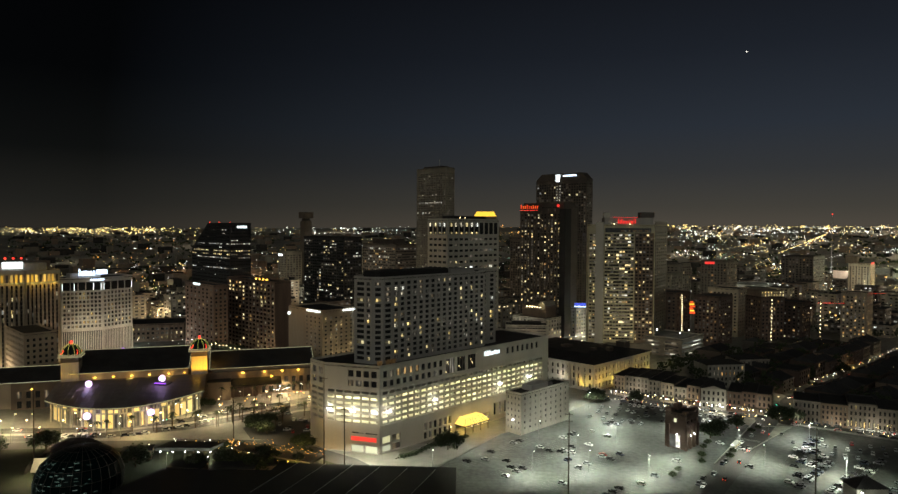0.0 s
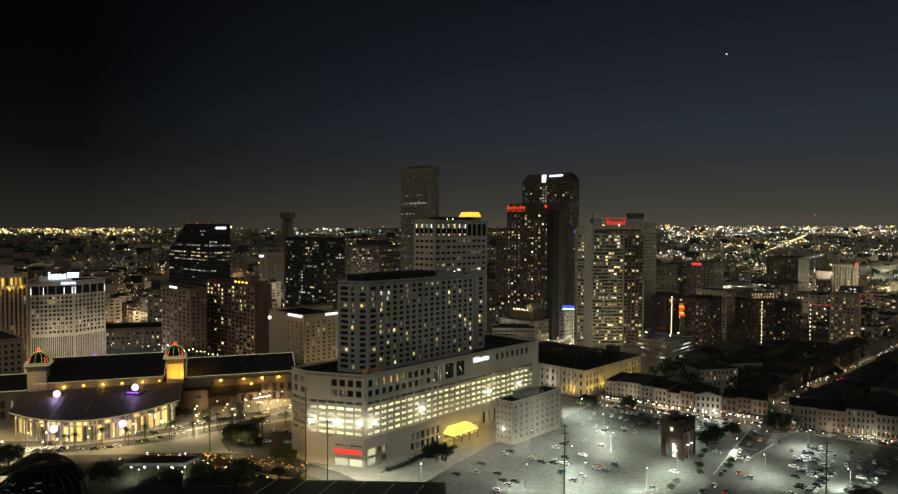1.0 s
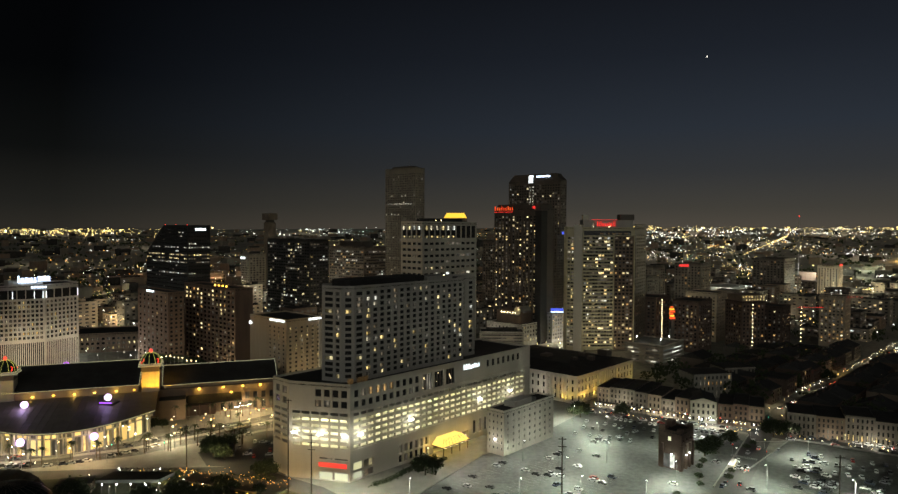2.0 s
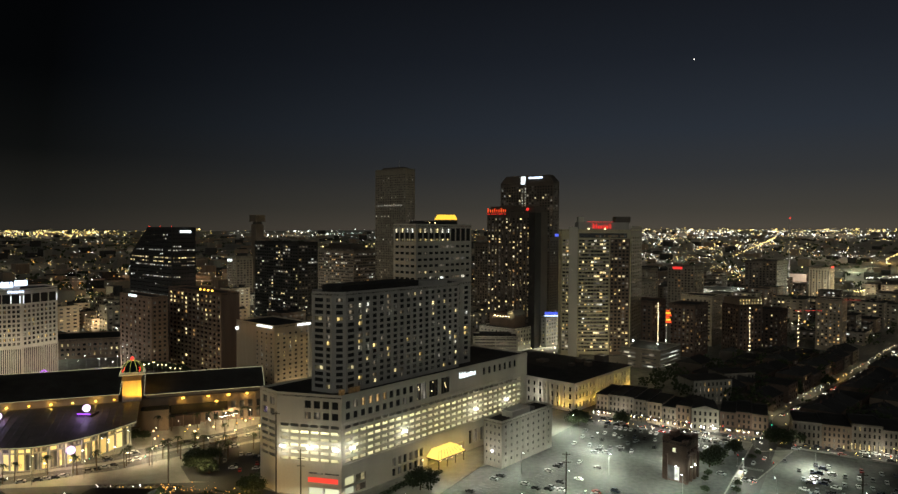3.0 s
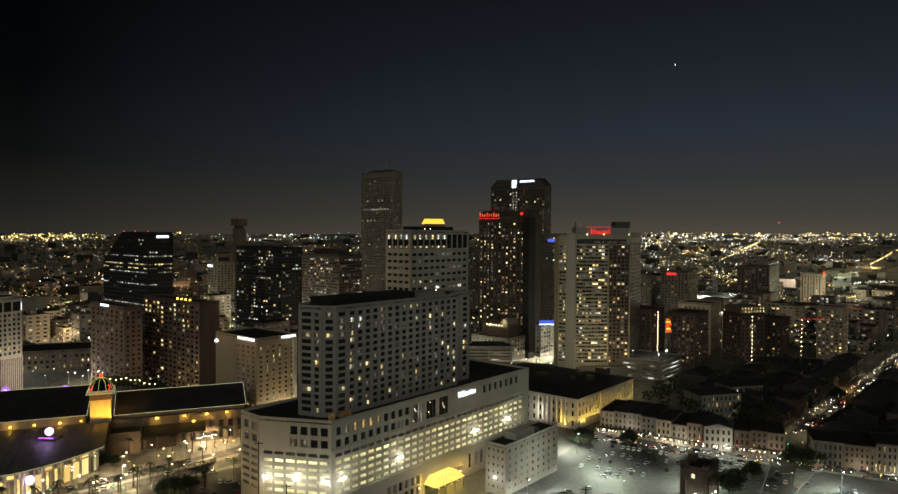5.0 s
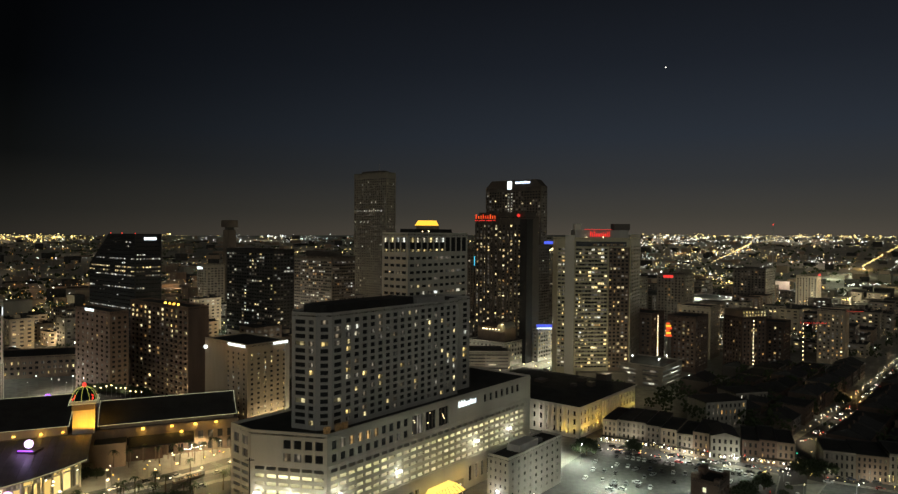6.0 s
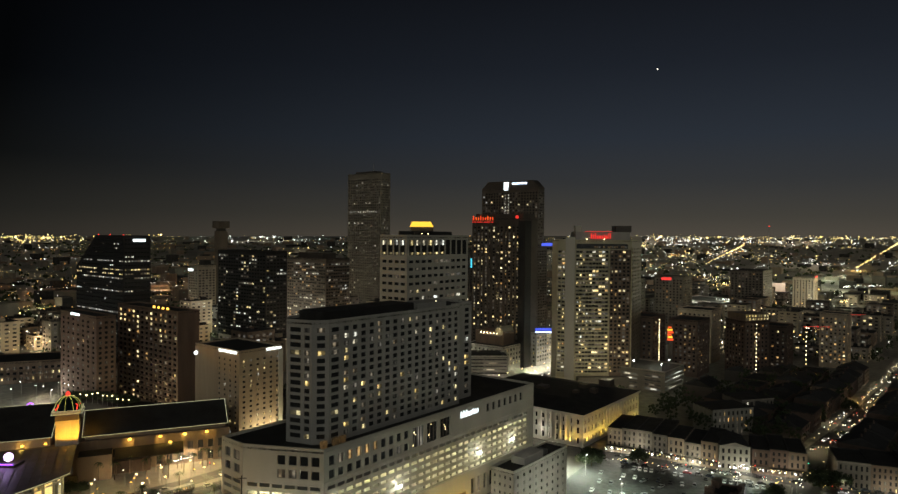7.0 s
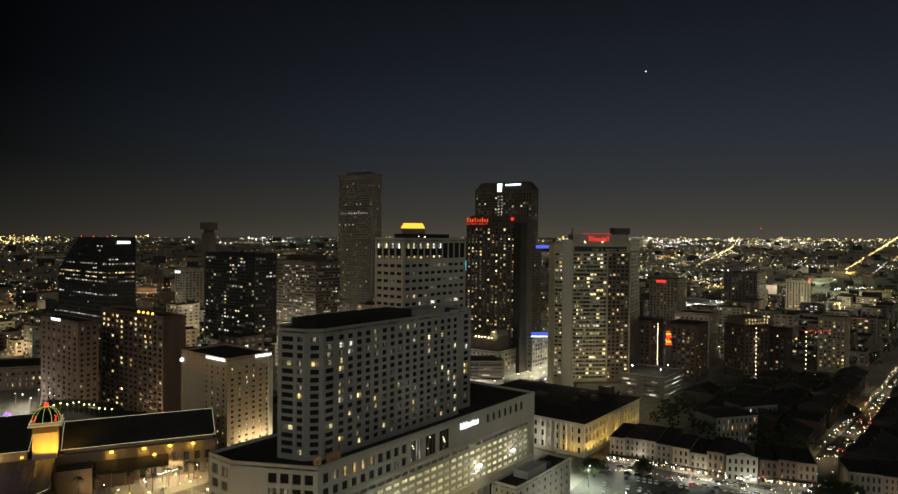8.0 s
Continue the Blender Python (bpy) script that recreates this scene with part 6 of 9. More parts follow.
bars(lf, uv((560, 1280), 4, -0.4), U, 56.5, 60, (20,), 0, SIGN_RED, "red roof sign")
# the one with a gold top storey and a strip of bulbs
yo = (203.0, 684.0)
yh, _ = tower("gold_top_hotel", "brick hotel with a gold-lit top storey", yo, 26, 24, 52, REDBRICK,
              (6, 0.45, 13, 0.48, 4, 50), (6, 0.45, 13, 0.48, 4, 50), chances((0.06, LIT_AMBER), (0.12, DIM_PANE)), 50, ang=20, group="quarter hotels")
yd = Vector((math.cos(radians(20)), math.sin(radians(20)), 0))
yn = Vector((yd.y, -yd.x, 0))
hut(yh, [Vector((*yo, 0)) + yd * 0.4, Vector((*yo, 0)) + yd * 25.6, Vector((*yo, 0)) + yd * 25.6 - yn * 22, Vector((*yo, 0)) + yd * 0.4 - yn * 22], 53, 59, BROWN, "top_storey")
for k in range(8):
    for z_ in (54.4, 57.2):
        ob = new("gold_window", PANES[LIT_WARM.name])
        c = Vector((*yo, z_)) + yd * (2 + 3.1 * k) + yn * 0.08
        ob.matrix_basis = pose(c.x, c.y, c.z, 0, 0, 20) @ Matrix.Diagonal((2.2, 1, 1.6, 1))
        attach(ob, yh)
for o_, z0_, z1_, n_ in (((213.5, 686.5), 8, 50, 13), ((262.5, 700), 10, 46, 10), ((130.4, 686.5), 8, 53, 22)):
    st = thing("light_strip", o_[0], o_[1], 0, "upright string of amber bulbs on a wall", "string light")
    g = Geo()
    g.box(o_[0] - 0.3, o_[0] + 0.3, o_[1] - 0.6, o_[1] - 0.1, 0, z1_ + 1)
    part("strip_rail", g, BRONZE, st)
    for k in range(n_):
        g = Geo()
        g.ball((o_[0], o_[1] - 1.0, z0_ + (z1_ - z0_) * k / (n_ - 1)), 0.42, 6, 4)
        part("bulb", g, WARMHEAD, st)
# upright neon sign and the blue one behind
ne = thing("neon_sign", 141, 686, 0, "upright red and orange neon sign on a mast", "sign")
g = Geo()
g.box(139.5, 142.5, 687, 688.5, 0, 49)
part("mast", g, BRONZE, ne)
for k in range(6):
    g = Geo()
    g.box(137.4 + 0.4 * (k % 2), 142.6 - 0.9 * (k % 3), 685.4, 686.4, 35.2 + 2.1 * k, 36.7 + 2.1 * k)
    part("neon_bar", g, (SIGN_ORANGE, GOLD_LIGHT, SIGN_ORANGE)[k % 3], ne, "glowing neon bar")
rs = bpy.data.objects["plain_block"]
bars(rs, (222, 1008), (1, 0), 67.5, 71, (13,), 0, SIGN_RED, "red roof sign")
for x0, y0, z0, w in ((262, 705, 47.2, 24), (329, 752.5, 53.2, 16)):
    sg = thing("roof_neon", x0, y0, z0, "dim red neon line along a roof edge", "sign")
    g = Geo()
    g.box(x0, x0 + w, y0 - 0.1, y0 + 0.1, z0 - 1.0, z0 - 0.85)
    part("neon_tube", g, BULB_RED, sg)

# ---------------------------------------------------------------- houses of the old quarter
def house(o, du, w, deep, h, mat, roofkind, cols, rows, pick, label, name="row_house", gallery=False, show=26):
    """A town house: windowed front, side walls, cornice and a pitched or flat roof."""
    du = Vector((*du, 0)).normalized()
    dv = Vector((-du.y, du.x, 0))
    p = Vector((*o, 0))
    ob = thing(name, p.x, p.y, 0, label, "house", "old quarter houses")
    pts = [p, p + du * w, p + du * w + dv * deep, p + dv * deep]
    g = Geo()
    zr = even(rows, 0.6, h - 0.6, 0.6)
    wins = facade(g, pts[0], pts[1], 0, h, even(cols, 0.4, w - 0.4, 0.42), zr, 0.3)
    for k in range(1, 4):
        facade(g, pts[k], pts[(k + 1) % 4], 0, h, [], [])
    part("wall", g, mat, ob)
    panes(wins, ob, pick, show)
    g = Geo()
    g.prism([pts[0] - dv * 0.35 - du * 0.05, pts[1] - dv * 0.35 + du * 0.05, pts[1] - dv * 0.003, pts[0] - dv * 0.003], h - 0.5, h + 0.25)
    part("cornice", g, mat, ob)
    if roofkind == "gable":
        g = Geo()
        z0, z1 = Vector((0, 0, h)), Vector((0, 0, h + deep * 0.20))
        a, b, c, d = pts
        m0, m1 = (a + d) / 2, (b + c) / 2
        g.quad(a + z0, b + z0, m1 + z1, m0 + z1)
        g.quad(m0 + z1, m1 + z1, c + z0, d + z0)
        g.poly([b + z0, c + z0, m1 + z1])
        g.poly([a + z0, m0 + z1, d + z0])
        g.quad(a + z0, d + z0, c + z0, b + z0)
        part("roof", g, SLATE, ob)
        for f in (0.15, 0.8):
            q = m0.lerp(m1, f)
            g = Geo()
            g.prism([q - du * 0.5 - dv * 0.4, q + du * 0.5 - dv * 0.4, q + du * 0.5 + dv * 0.4, q - du * 0.5 + dv * 0.4], h, h + deep * 0.20 + 1.6)
            part("chimney", g, REDBRICK, ob)
    elif roofkind == "pediment":
        g = Geo()
        z0, z1 = Vector((0, 0, h)), Vector((0, 0, h + w * 0.14))
        a, b, c, d = pts
        m0, m1 = (a + b) / 2, (c + d) / 2
        g.quad(b + z0, c + z0, m1 + z1, m0 + z1)
        g.quad(m0 + z1, m1 + z1, d + z0, a + z0)
        part("roof", g, SLATE, ob)
        g = Geo()
        g.poly([a + z0, b + z0, m0 + z1])
        part("pediment", g, mat, ob)
    else:
        roof_cap(ob, pts, h, ROOFING, SLATE, 0.45, 0.3)
    if gallery:
        g = Geo()
        g.prism([pts[0] - dv * 2.4, pts[1] - dv * 2.4, pts[1] - dv * 0.003, pts[0] - dv * 0.003], 3.9, 4.15)
        part("gallery_floor", g, WOODPOLE, ob)
        for k in range(cols + 1):
            q = pts[0] + du * (0.2 + (w - 0.4) * k / cols) - dv * 2.2
            g = Geo()
            g.tube(q, q + Vector((0, 0, 3.9)), 0.10, sides=5)
            part("gallery_post", g, WOODPOLE, ob)
    return ob


rng = random.Random(21)
dim = chances((0.05, LIT_AMBER), (0.14, DIM_PANE))


def row(a, b, n, hs, mats, depth=26, gal=True, kinds=("flat", "gable"), pick=dim):
    A, B = Vector((*a, 0)), Vector((*b, 0))
    d = (B - A) / n
    for k in range(n):
        q = A + d * k
        house((q.x, q.y), (d.x, d.y), d.length - 0.05, depth + rng.uniform(-3, 3), rng.choice(hs) + rng.uniform(-0.4, 0.4), rng.choice(mats),
              rng.choice(kinds), max(3, round(d.length / 2.6)), rng.choice((3, 4)), pick,
              rng.choice(("old brick town house with tall shuttered windows", "pale stucco town house with tall windows",
                          "weathered masonry town house over a lit shop")), gallery=gal)


row((47.0, 490.0), (77.0, 474.6), 4, (14.2, 13.6), (MASONRY, TAN, MASONRY), 34, kinds=("flat",), pick=chances((0.05, LIT_WARM), (0.3, DIM_PANE)))
row((77.2, 474.4), (100.2, 461.8), 3, (12.6, 13.6, 11.6), (BROWN, MASONRY, TAN), 30, kinds=("flat",))
house((100.6, 460.6), (0.98, -0.19), 15.3, 24, 13.4, STUCCO, "pediment", 5, 3, chances((0.08, DIM_PANE)),
      "pale corner house with a low pediment", "pediment_house")
row((116.2, 457.2), (141.0, 448.6), 3, (13.0, 13.8), (BROWN, REDBRICK, BROWN), 28, kinds=("flat",))
row((150.0, 437.4), (205.5, 419.2), 4, (15.2, 14.6, 13.6), (MASONRY, BROWN), 26, False, kinds=("flat",), pick=chances((0.10, LIT_WARM), (0.15, DIM_PANE)))
row((206.5, 418.8), (289.5, 391.6), 6, (9.0, 8.4, 10), (BROWN, MASONRY), 26)
# lit ground-floor shop front
sf = thing("shop_front", 177, 428, 0, "row of tall yellow-lit shop windows", "shop")
for k in range(8):
    ob = new("shop_window", PANES[LIT_WARM.name])
    c = Vector((177.3, 428.05, 3.4)) + Vector((0.95, -0.31, 0)) * (2.2 * k)
    ob.matrix_basis = pose(c.x, c.y, c.z, 0, 0, -18) @ Matrix.Diagonal((1.3, 1, 3.2, 1))
    attach(ob, sf)
# dark roofs behind, street block by street block
S0 = Vector((150, 468, 0))
SD = Vector((0.62, 0.785, 0)).normalized()
SN = Vector((-SD.y, SD.x, 0))
for side, reach in ((1, 9), (-1, 8)):
    for i in range(reach):
        for j in range(5 if side > 0 else 6):
            along = 14 + i * 31 + rng.uniform(-2, 2)
            off = 12 + j * 25
            w_, d_ = rng.uniform(19, 27), rng.uniform(18, 23)
            q = S0 + SD * along + SN * side * off
            if side > 0 and (along < 34 or off > 26 + along * 0.62 or off > 96):
                continue
            if side < 0:
                q = q - SN * d_
            if (side > 0 and (q - Vector((150, 660, 0))).length < 50) or q.y > 690:
                continue
            # dark walls put the shade of unlit streets into the colour
            house((q.x, q.y), (SD.x, SD.y), w_, d_, rng.uniform(8.5, 13.5), rng.choice((REDBRICK, REDBRICK, BROWN, BRONZE)),
                  rng.choice(("gable", "gable", "flat")), rng.randint(4, 7), 3, chances((0.03, LIT_AMBER), (0.08, DIM_PANE)),
                  rng.choice(("dark-roofed old brick town house", "old town house with slate roof and chimneys", "flat-roofed masonry town house")), show=4)
house((118, 520), (0.95, 0.3), 30, 20, 17, STUCCO, "flat", 9, 4, chances((0.2, LIT_AMBER), (0.2, DIM_PANE)), "pale old hotel with amber windows and roof terrace", "small_hotel")
house((150, 556), (0.95, 0.3), 26, 20, 15, MASONRY, "flat", 8, 3, chances((0.1, LIT_PALE), (0.2, DIM_PANE)), "masonry warehouse with a few lit windows", "warehouse")

# ---------------------------------------------------------------- brick powerhouse tower in the car park
bo = (73.8, 371.0)
bt = thing("brick_tower", bo[0], bo[1], 0, "old dark brick tower alone in the car park, arches lit", "building")
BW, BD, BH = 14.5, 12.0, 18.6
g = Geo()
wins = facade(g, uv(bo, 0, 0), uv(bo, BW, 0), 0, BH, [(1.3, 4.6), (5.6, 8.9), (9.9, 13.2)], [(0.3, 6.6), (13.4, 15.6)], 1.2)
wins += facade(g, uv(bo, 0, BD), uv(bo, 0, 0), 0, BH, [(2.2, 8.6)], [(0.3, 7.4)], 1.4)
facade(g, uv(bo, BW, 0), uv(bo, BW, BD), 0, BH, [], [])
facade(g, uv(bo, BW, BD), uv(bo, 0, BD), 0, BH, [], [])
part("wall", g, REDBRICK, bt)
# some arches filled with glowing panes in place of lamplight inside
panes(wins, bt, lambda i, j: LIT_PALE if j == 0 and i < 2 else GLASS, name="arch_opening")
ob = new("window", PANES[SHOPLIT.name])
c = uv(bo, -0.06, 6.2, 15.2)
ob.matrix_basis = pose(c.x, c.y, c.z, 0, 0, math.degrees(math.atan2(-V.y, -V.x))) @ Matrix.Diagonal((1.5, 1, 2.0, 1))
attach(ob, bt)
roof_cap(bt, rect(bo, BW, BD), BH, ROOFING, REDBRICK, 0.9, 0.4)
# worn, uneven top: stumps of the old parapet
for u_, v_, w_, d_, h_ in ((0, 0, 3.0, 2.4, 2.0), (5.2, 0, 2.2, 1.6, 1.2), (11.0, 0, 3.5, 2.0, 2.4), (0, 8.6, 2.2, 3.4, 2.6), (9.0, 9.0, 5.0, 3.0, 3.0), (3.4, 9.6, 3.0, 2.4, 1.7)):
    g = Geo()
    g.prism([uv(bo, u_, v_), uv(bo, u_ + w_, v_), uv(bo, u_ + w_, v_ + d_), uv(bo, u_, v_ + d_)], BH + 0.01, BH + h_)
    part("parapet_stump", g, REDBRICK, bt)
for u_ in (-0.4, 4.6, 8.9, 13.2):
    g = Geo()
    g.prism([uv(bo, u_, -0.8), uv(bo, u_ + 1.0, -0.8), uv(bo, u_ + 1.0, -0.004), uv(bo, u_, -0.004)], 0, 12.6)
    part("buttress", g, REDBRICK, bt)
for v_ in (-0.4, 9.2):
    g = Geo()
    g.prism([uv(bo, -0.8, v_), uv(bo, -0.004, v_), uv(bo, -0.004, v_ + 1.1), uv(bo, -0.8, v_ + 1.1)], 0, 12.6)
    part("buttress", g, REDBRICK, bt)
for u_, v_ in ((-1.3, 4.6), (3.0, -1.3), (7.4, -1.3)):
    w = uv(bo, u_, v_, 7.9)
    g = Geo()
    g.ball(w, 0.36, 8, 5)
    part("wall_lamp", g, LAMPHEAD, bt)
    lamp("wall_lamp_light", w.x - 0.5, w.y - 0.7, 7.2, 420, WHITE, 0.3)

# ---------------------------------------------------------------- river front: glass drum, park, black roof
aq = thing("aquarium", -204, 262, 0, "slanted dark glass drum of an aquarium", "building")
g = Geo()
AC = Vector((-201, 262, 0))
ax = Vector((0.10, -0.05, 1)).normalized()
n_, rings = 28, 7
prof = [(16.0, 0), (17.6, 6), (17.4, 12), (15.4, 17), (11.8, 20.5), (6.8, 22.8), (0.05, 23.6)]
for i in range(len(prof) - 1):
    for k in range(n_):
        def sp(a_, b_):
            r_, z_ = prof[a_]
            w = 2 * math.pi * b_ / n_
            return AC + Vector((r_ * math.cos(w) + z_ * 0.10, r_ * math.sin(w), z_))
        g.quad(sp(i, k), sp(i, k + 1), sp(i + 1, k + 1), sp(i + 1, k))
part("glass_drum", g.mesh("glass_drum", BLUEGLASS, True), BLUEGLASS, aq, "dark green-black curved glazing")
for k in range(n_):
    g = Geo()
    last = None
    for r_, z_ in prof:
        w = 2 * math.pi * k / n_
        p_ = AC + Vector(((r_ + 0.08) * math.cos(w) + z_ * 0.10, (r_ + 0.08) * math.sin(w), z_ + 0.05))
        if last is not None:
            g.tube(last, p_, 0.09, sides=4)
        last = p_
    part("mullion", g, BRONZE, aq)
for r_, z_ in prof[1:-1]:
    g = Geo()
    for k in range(n_):
        w0, w1 = 2 * math.pi * k / n_, 2 * math.pi * (k + 1) / n_
        g.tube(AC + Vector(((r_ + 0.06) * math.cos(w0) + z_ * 0.1, (r_ + 0.06) * math.sin(w0), z_)),
               AC + Vector(((r_ + 0.06) * math.cos(w1) + z_ * 0.1, (r_ + 0.06) * math.sin(w1), z_)), 0.09, sides=4)
    part("glazing_bar", g, BRONZE, aq)
hut(aq, [Vector((-182, 258, 0)), Vector((-124.5, 262, 0)), Vector((-124.5, 292, 0)), Vector((-176, 286, 0))], 0, 6.4, MEMBRANE, "low_wing")
# curved hall beside it, open end lit warm
eh = thing("entrance_hall", -232, 285, 0, "arched entrance hall glowing warm inside", "building")
g = Geo()
A_, B_ = Vector((-246, 283, 0)), Vector((-214, 292, 0))
d_ = (B_ - A_).normalized()
m_ = Vector((-d_.y, d_.x, 0))
for k in range(10):
    def ap(a_, far):
        w = math.pi * a_ / 10
        return (A_ + B_) / 2 - d_ * 16 * math.cos(w) + Vector((0, 0, 11 * math.sin(w))) + m_ * far
    g.quad(ap(k, 0), ap(k + 1, 0), ap(k + 1, 22), ap(k, 22))
part("vault", g, ROOFING, eh)
g = Geo()
g.quad(A_ + d_ * 2 + m_ * 3, B_ - d_ * 2 + m_ * 3, B_ - d_ * 4 + m_ * 3 + Vector((0, 0, 7)), A_ + d_ * 4 + m_ * 3 + Vector((0, 0, 7)))
part("lit_front", g, STUCCO, eh)
lamp("hall_lamp", -232, 284, 4, 5000, WARM, 0.4)
lamp("hall_lamp", -240, 278, 5, 3500, WARM, 0.4)
# black-roofed terminal at the bottom edge
tr = thing("terminal", -80, 285, 0, "low terminal with a wide black seamed roof", "building")
tp = [(-122, 262), (-36, 262), (-42, 303.5), (-122, 296)]
g = Geo()
g.prism(tp, 0, 7.0)
part("wall", g, STUCCO, tr)
g = Geo()
g.prism([(-124, 258), (-35, 258), (-41, 305), (-124, 298)], 7.0, 7.8)
rf = part("roof", g, MEMBRANE, tr, "black seamed roof")
for x_ in range(-118, -40, 13):
    g = Geo()
    g.tube((x_ - 4, 262, 8.0), (x_ + 3, 300, 8.0), 0.16, sides=4)
    part("seam", g, STEEL, rf)
# pavilion and plaza in the riverside park
pv = thing("pavilion", -180, 325, 0, "dark park pavilion with white lamps under its eaves", "pavilion")
hut(pv, [Vector((-196, 312, 0)), Vector((-168, 316, 0)), Vector((-166, 326, 0)), Vector((-194, 324, 0))], 5.0, 6.4, ROOFING, "roof")
for k in range(5):
    q = Vector((-194, 313, 0)).lerp(Vector((-169, 317, 0)), k / 4)
    g = Geo()
    g.tube(q, q + Vector((0, 0, 5)), 0.13, sides=6)
    part("post", g, BRONZE, pv)
    g = Geo()
    g.ball(q + Vector((0.5, -0.3, 4.3)), 0.3, 8, 5)
    part("eaves_lamp", g, LAMPHEAD, pv)
for x_, y_ in ((-190, 309), (-178, 311), (-168, 313), (-162, 320)):
    lamp("pavilion_lamp", x_, y_, 4, 2200, WHITE, 0.3)
tg = thing("trellis_roof", -135, 322, 0, "long dark trellis roof over an amber-lit terrace", "pergola")
hut(tg, [Vector((-160, 318, 0)), Vector((-112, 306, 0)), Vector((-108, 318, 0)), Vector((-156, 332, 0))], 5.2, 5.8, BRONZE, "roof")
for k in range(9):
    q = Vector((-159, 319, 0)).lerp(Vector((-113, 307.5, 0)), k / 8)
    g = Geo()
    g.tube(q, q + Vector((0, 0, 5.2)), 0.15, sides=6)
    part("post", g, BRONZE, tg)
    g = Geo()
    g.ball(q + Vector((0, -0.6, 4.2)), 0.32, 6, 4)
    part("amber_bulb", g, ORANGEHEAD, tg)
for x_, y_ in ((-150, 312), (-135, 309), (-121, 305), (-112, 322), (-128, 330), (-170, 330), (-150, 334)):
    lamp("terrace_lamp", x_, y_, 3.6, 3200, AMBER, 0.3)
ht = thing("ticket_hut", 145, 318, 0, "small white hut with a lit wall", "hut")
hut(ht, rect((134, 312), 14, 10, 10), 0, 6, STUCCO, "wall")
g = Geo()
hp = rect((133, 311), 16, 12, 10)
pk = sum(hp, Vector()) / 4
for k in range(4):
    g.poly([hp[k] + Vector((0, 0, 6)), hp[(k + 1) % 4] + Vector((0, 0, 6)), pk + Vector((0, 0, 10))])
part("roof", g, SLATE, ht)
g = Geo()
g.ball((135, 309.6, 5), 0.5, 8, 5)
part("wall_lamp", g, LAMPHEAD, ht)
lamp("hut_lamp", 134, 308, 5, 1500, WHITE, 0.3)

# ---------------------------------------------------------------- masts, street lamps, poles


def mast(heads_mat, h=10.4, name="street_lamp", label="steel street lamp with a white head", size=0.42, arms=2):
    ob = thing(name, 0, 0, 0, label, "street lamp", "street lamps")
    g = Geo()
    g.tube((0, 0, 0), (0, 0, h), 0.14, 0.08, 8)
    for k in range(arms):
        g.tube((0, 0, h), (0.9 - 1.8 * k, 0, h + 0.15), 0.06, sides=5)
    part("pole", g, STEEL, ob)
    for k in range(arms):
        sx = 0.9 if k == 0 else -0.9
        g = Geo()
        g.ball((sx, 0, h + 0.05), size, 8, 5, 0, 0.6)
        part("head", g, heads_mat, ob)
    return ob


lot = mast(LAMPHEAD, size=0.30, arms=1)
for k, (x_, y_) in enumerate(LOT_LAMPS):
    m_ = pose(x_ + 1.5, y_ + 1.5, 0, 0, 0, 37 * k % 180)
    if k == 0:
        lot.matrix_basis = m_
    else:
        copy_thing(lot, m_)
yl = mast(WARMHEAD, 8.0, label="steel street lamp with a warm yellow head", size=0.55, arms=1)
yl.matrix_basis = pose(-222, 380, 0, 0, 0, 20)
rl = random.Random(5)
BPATH = [(-330, 330), (-262, 345), (-215, 372), (-165, 425), (-120, 485), (-60, 566), (10, 660), (100, 780), (220, 940)]
for (x0, y0), (x1, y1) in zip(BPATH, BPATH[1:]):
    d_ = Vector((x1 - x0, y1 - y0, 0))
    n_ = Vector((-d_.y, d_.x, 0)).normalized()
    cnt = int(d_.length / 17)
    for k in range(cnt):
        for sgn in (-14, 0.0, 14):
            q = Vector((x0, y0, 0)) + d_ * ((k + rl.random() * 0.5) / cnt) + n_ * sgn
            copy_thing(yl, pose(q.x, q.y, 0.1, 0, 0, rl.uniform(0, 180)))
SP = [(120, 408), (171, 497), (215, 546), (268, 610), (345, 705), (480, 880)]
for (x0, y0), (x1, y1) in zip(SP, SP[1:]):
    d_ = Vector((x1 - x0, y1 - y0, 0))
    n_ = Vector((-d_.y, d_.x, 0)).normalized()
    cnt = max(3, int(d_.length / 13))
    for k in range(cnt):
        q = Vector((x0, y0, 0)) + d_ * ((k + 0.5) / cnt) + n_ * (5.0 if k % 2 else -5.0)
        copy_thing(yl, pose(q.x, q.y, 0.0, 0, 0, rl.uniform(0, 180)) @ Matrix.Scale(0.62, 4))
# shop lamps under the galleries
FR = [(46, 486.5), (74, 472), (99, 457.5), (116, 453.5), (142, 444.5)]
for (x0, y0), (x1, y1) in zip(FR, FR[1:]):
    for k in range(5):
        f = (k + rl.random() * 0.8) / 5
        sl = thing("gallery_lamp", x0 + (x1 - x0) * f, y0 + (y1 - y0) * f, 0, "warm lamp hanging under a gallery", "lamp", "gallery lamps")
        g = Geo()
        g.ball((x0 + (x1 - x0) * f, y0 + (y1 - y0) * f, 3.4), 0.38, 8, 5)
        part("bulb", g, WARMHEAD if rl.random() < 0.55 else LAMPHEAD, sl)
        g = Geo()
        g.tube((x0 + (x1 - x0) * f, y0 + (y1 - y0) * f, 0.1), (x0 + (x1 - x0) * f, y0 + (y1 - y0) * f, 3.2), 0.05, sides=5)
        part("post", g, STEEL, sl)
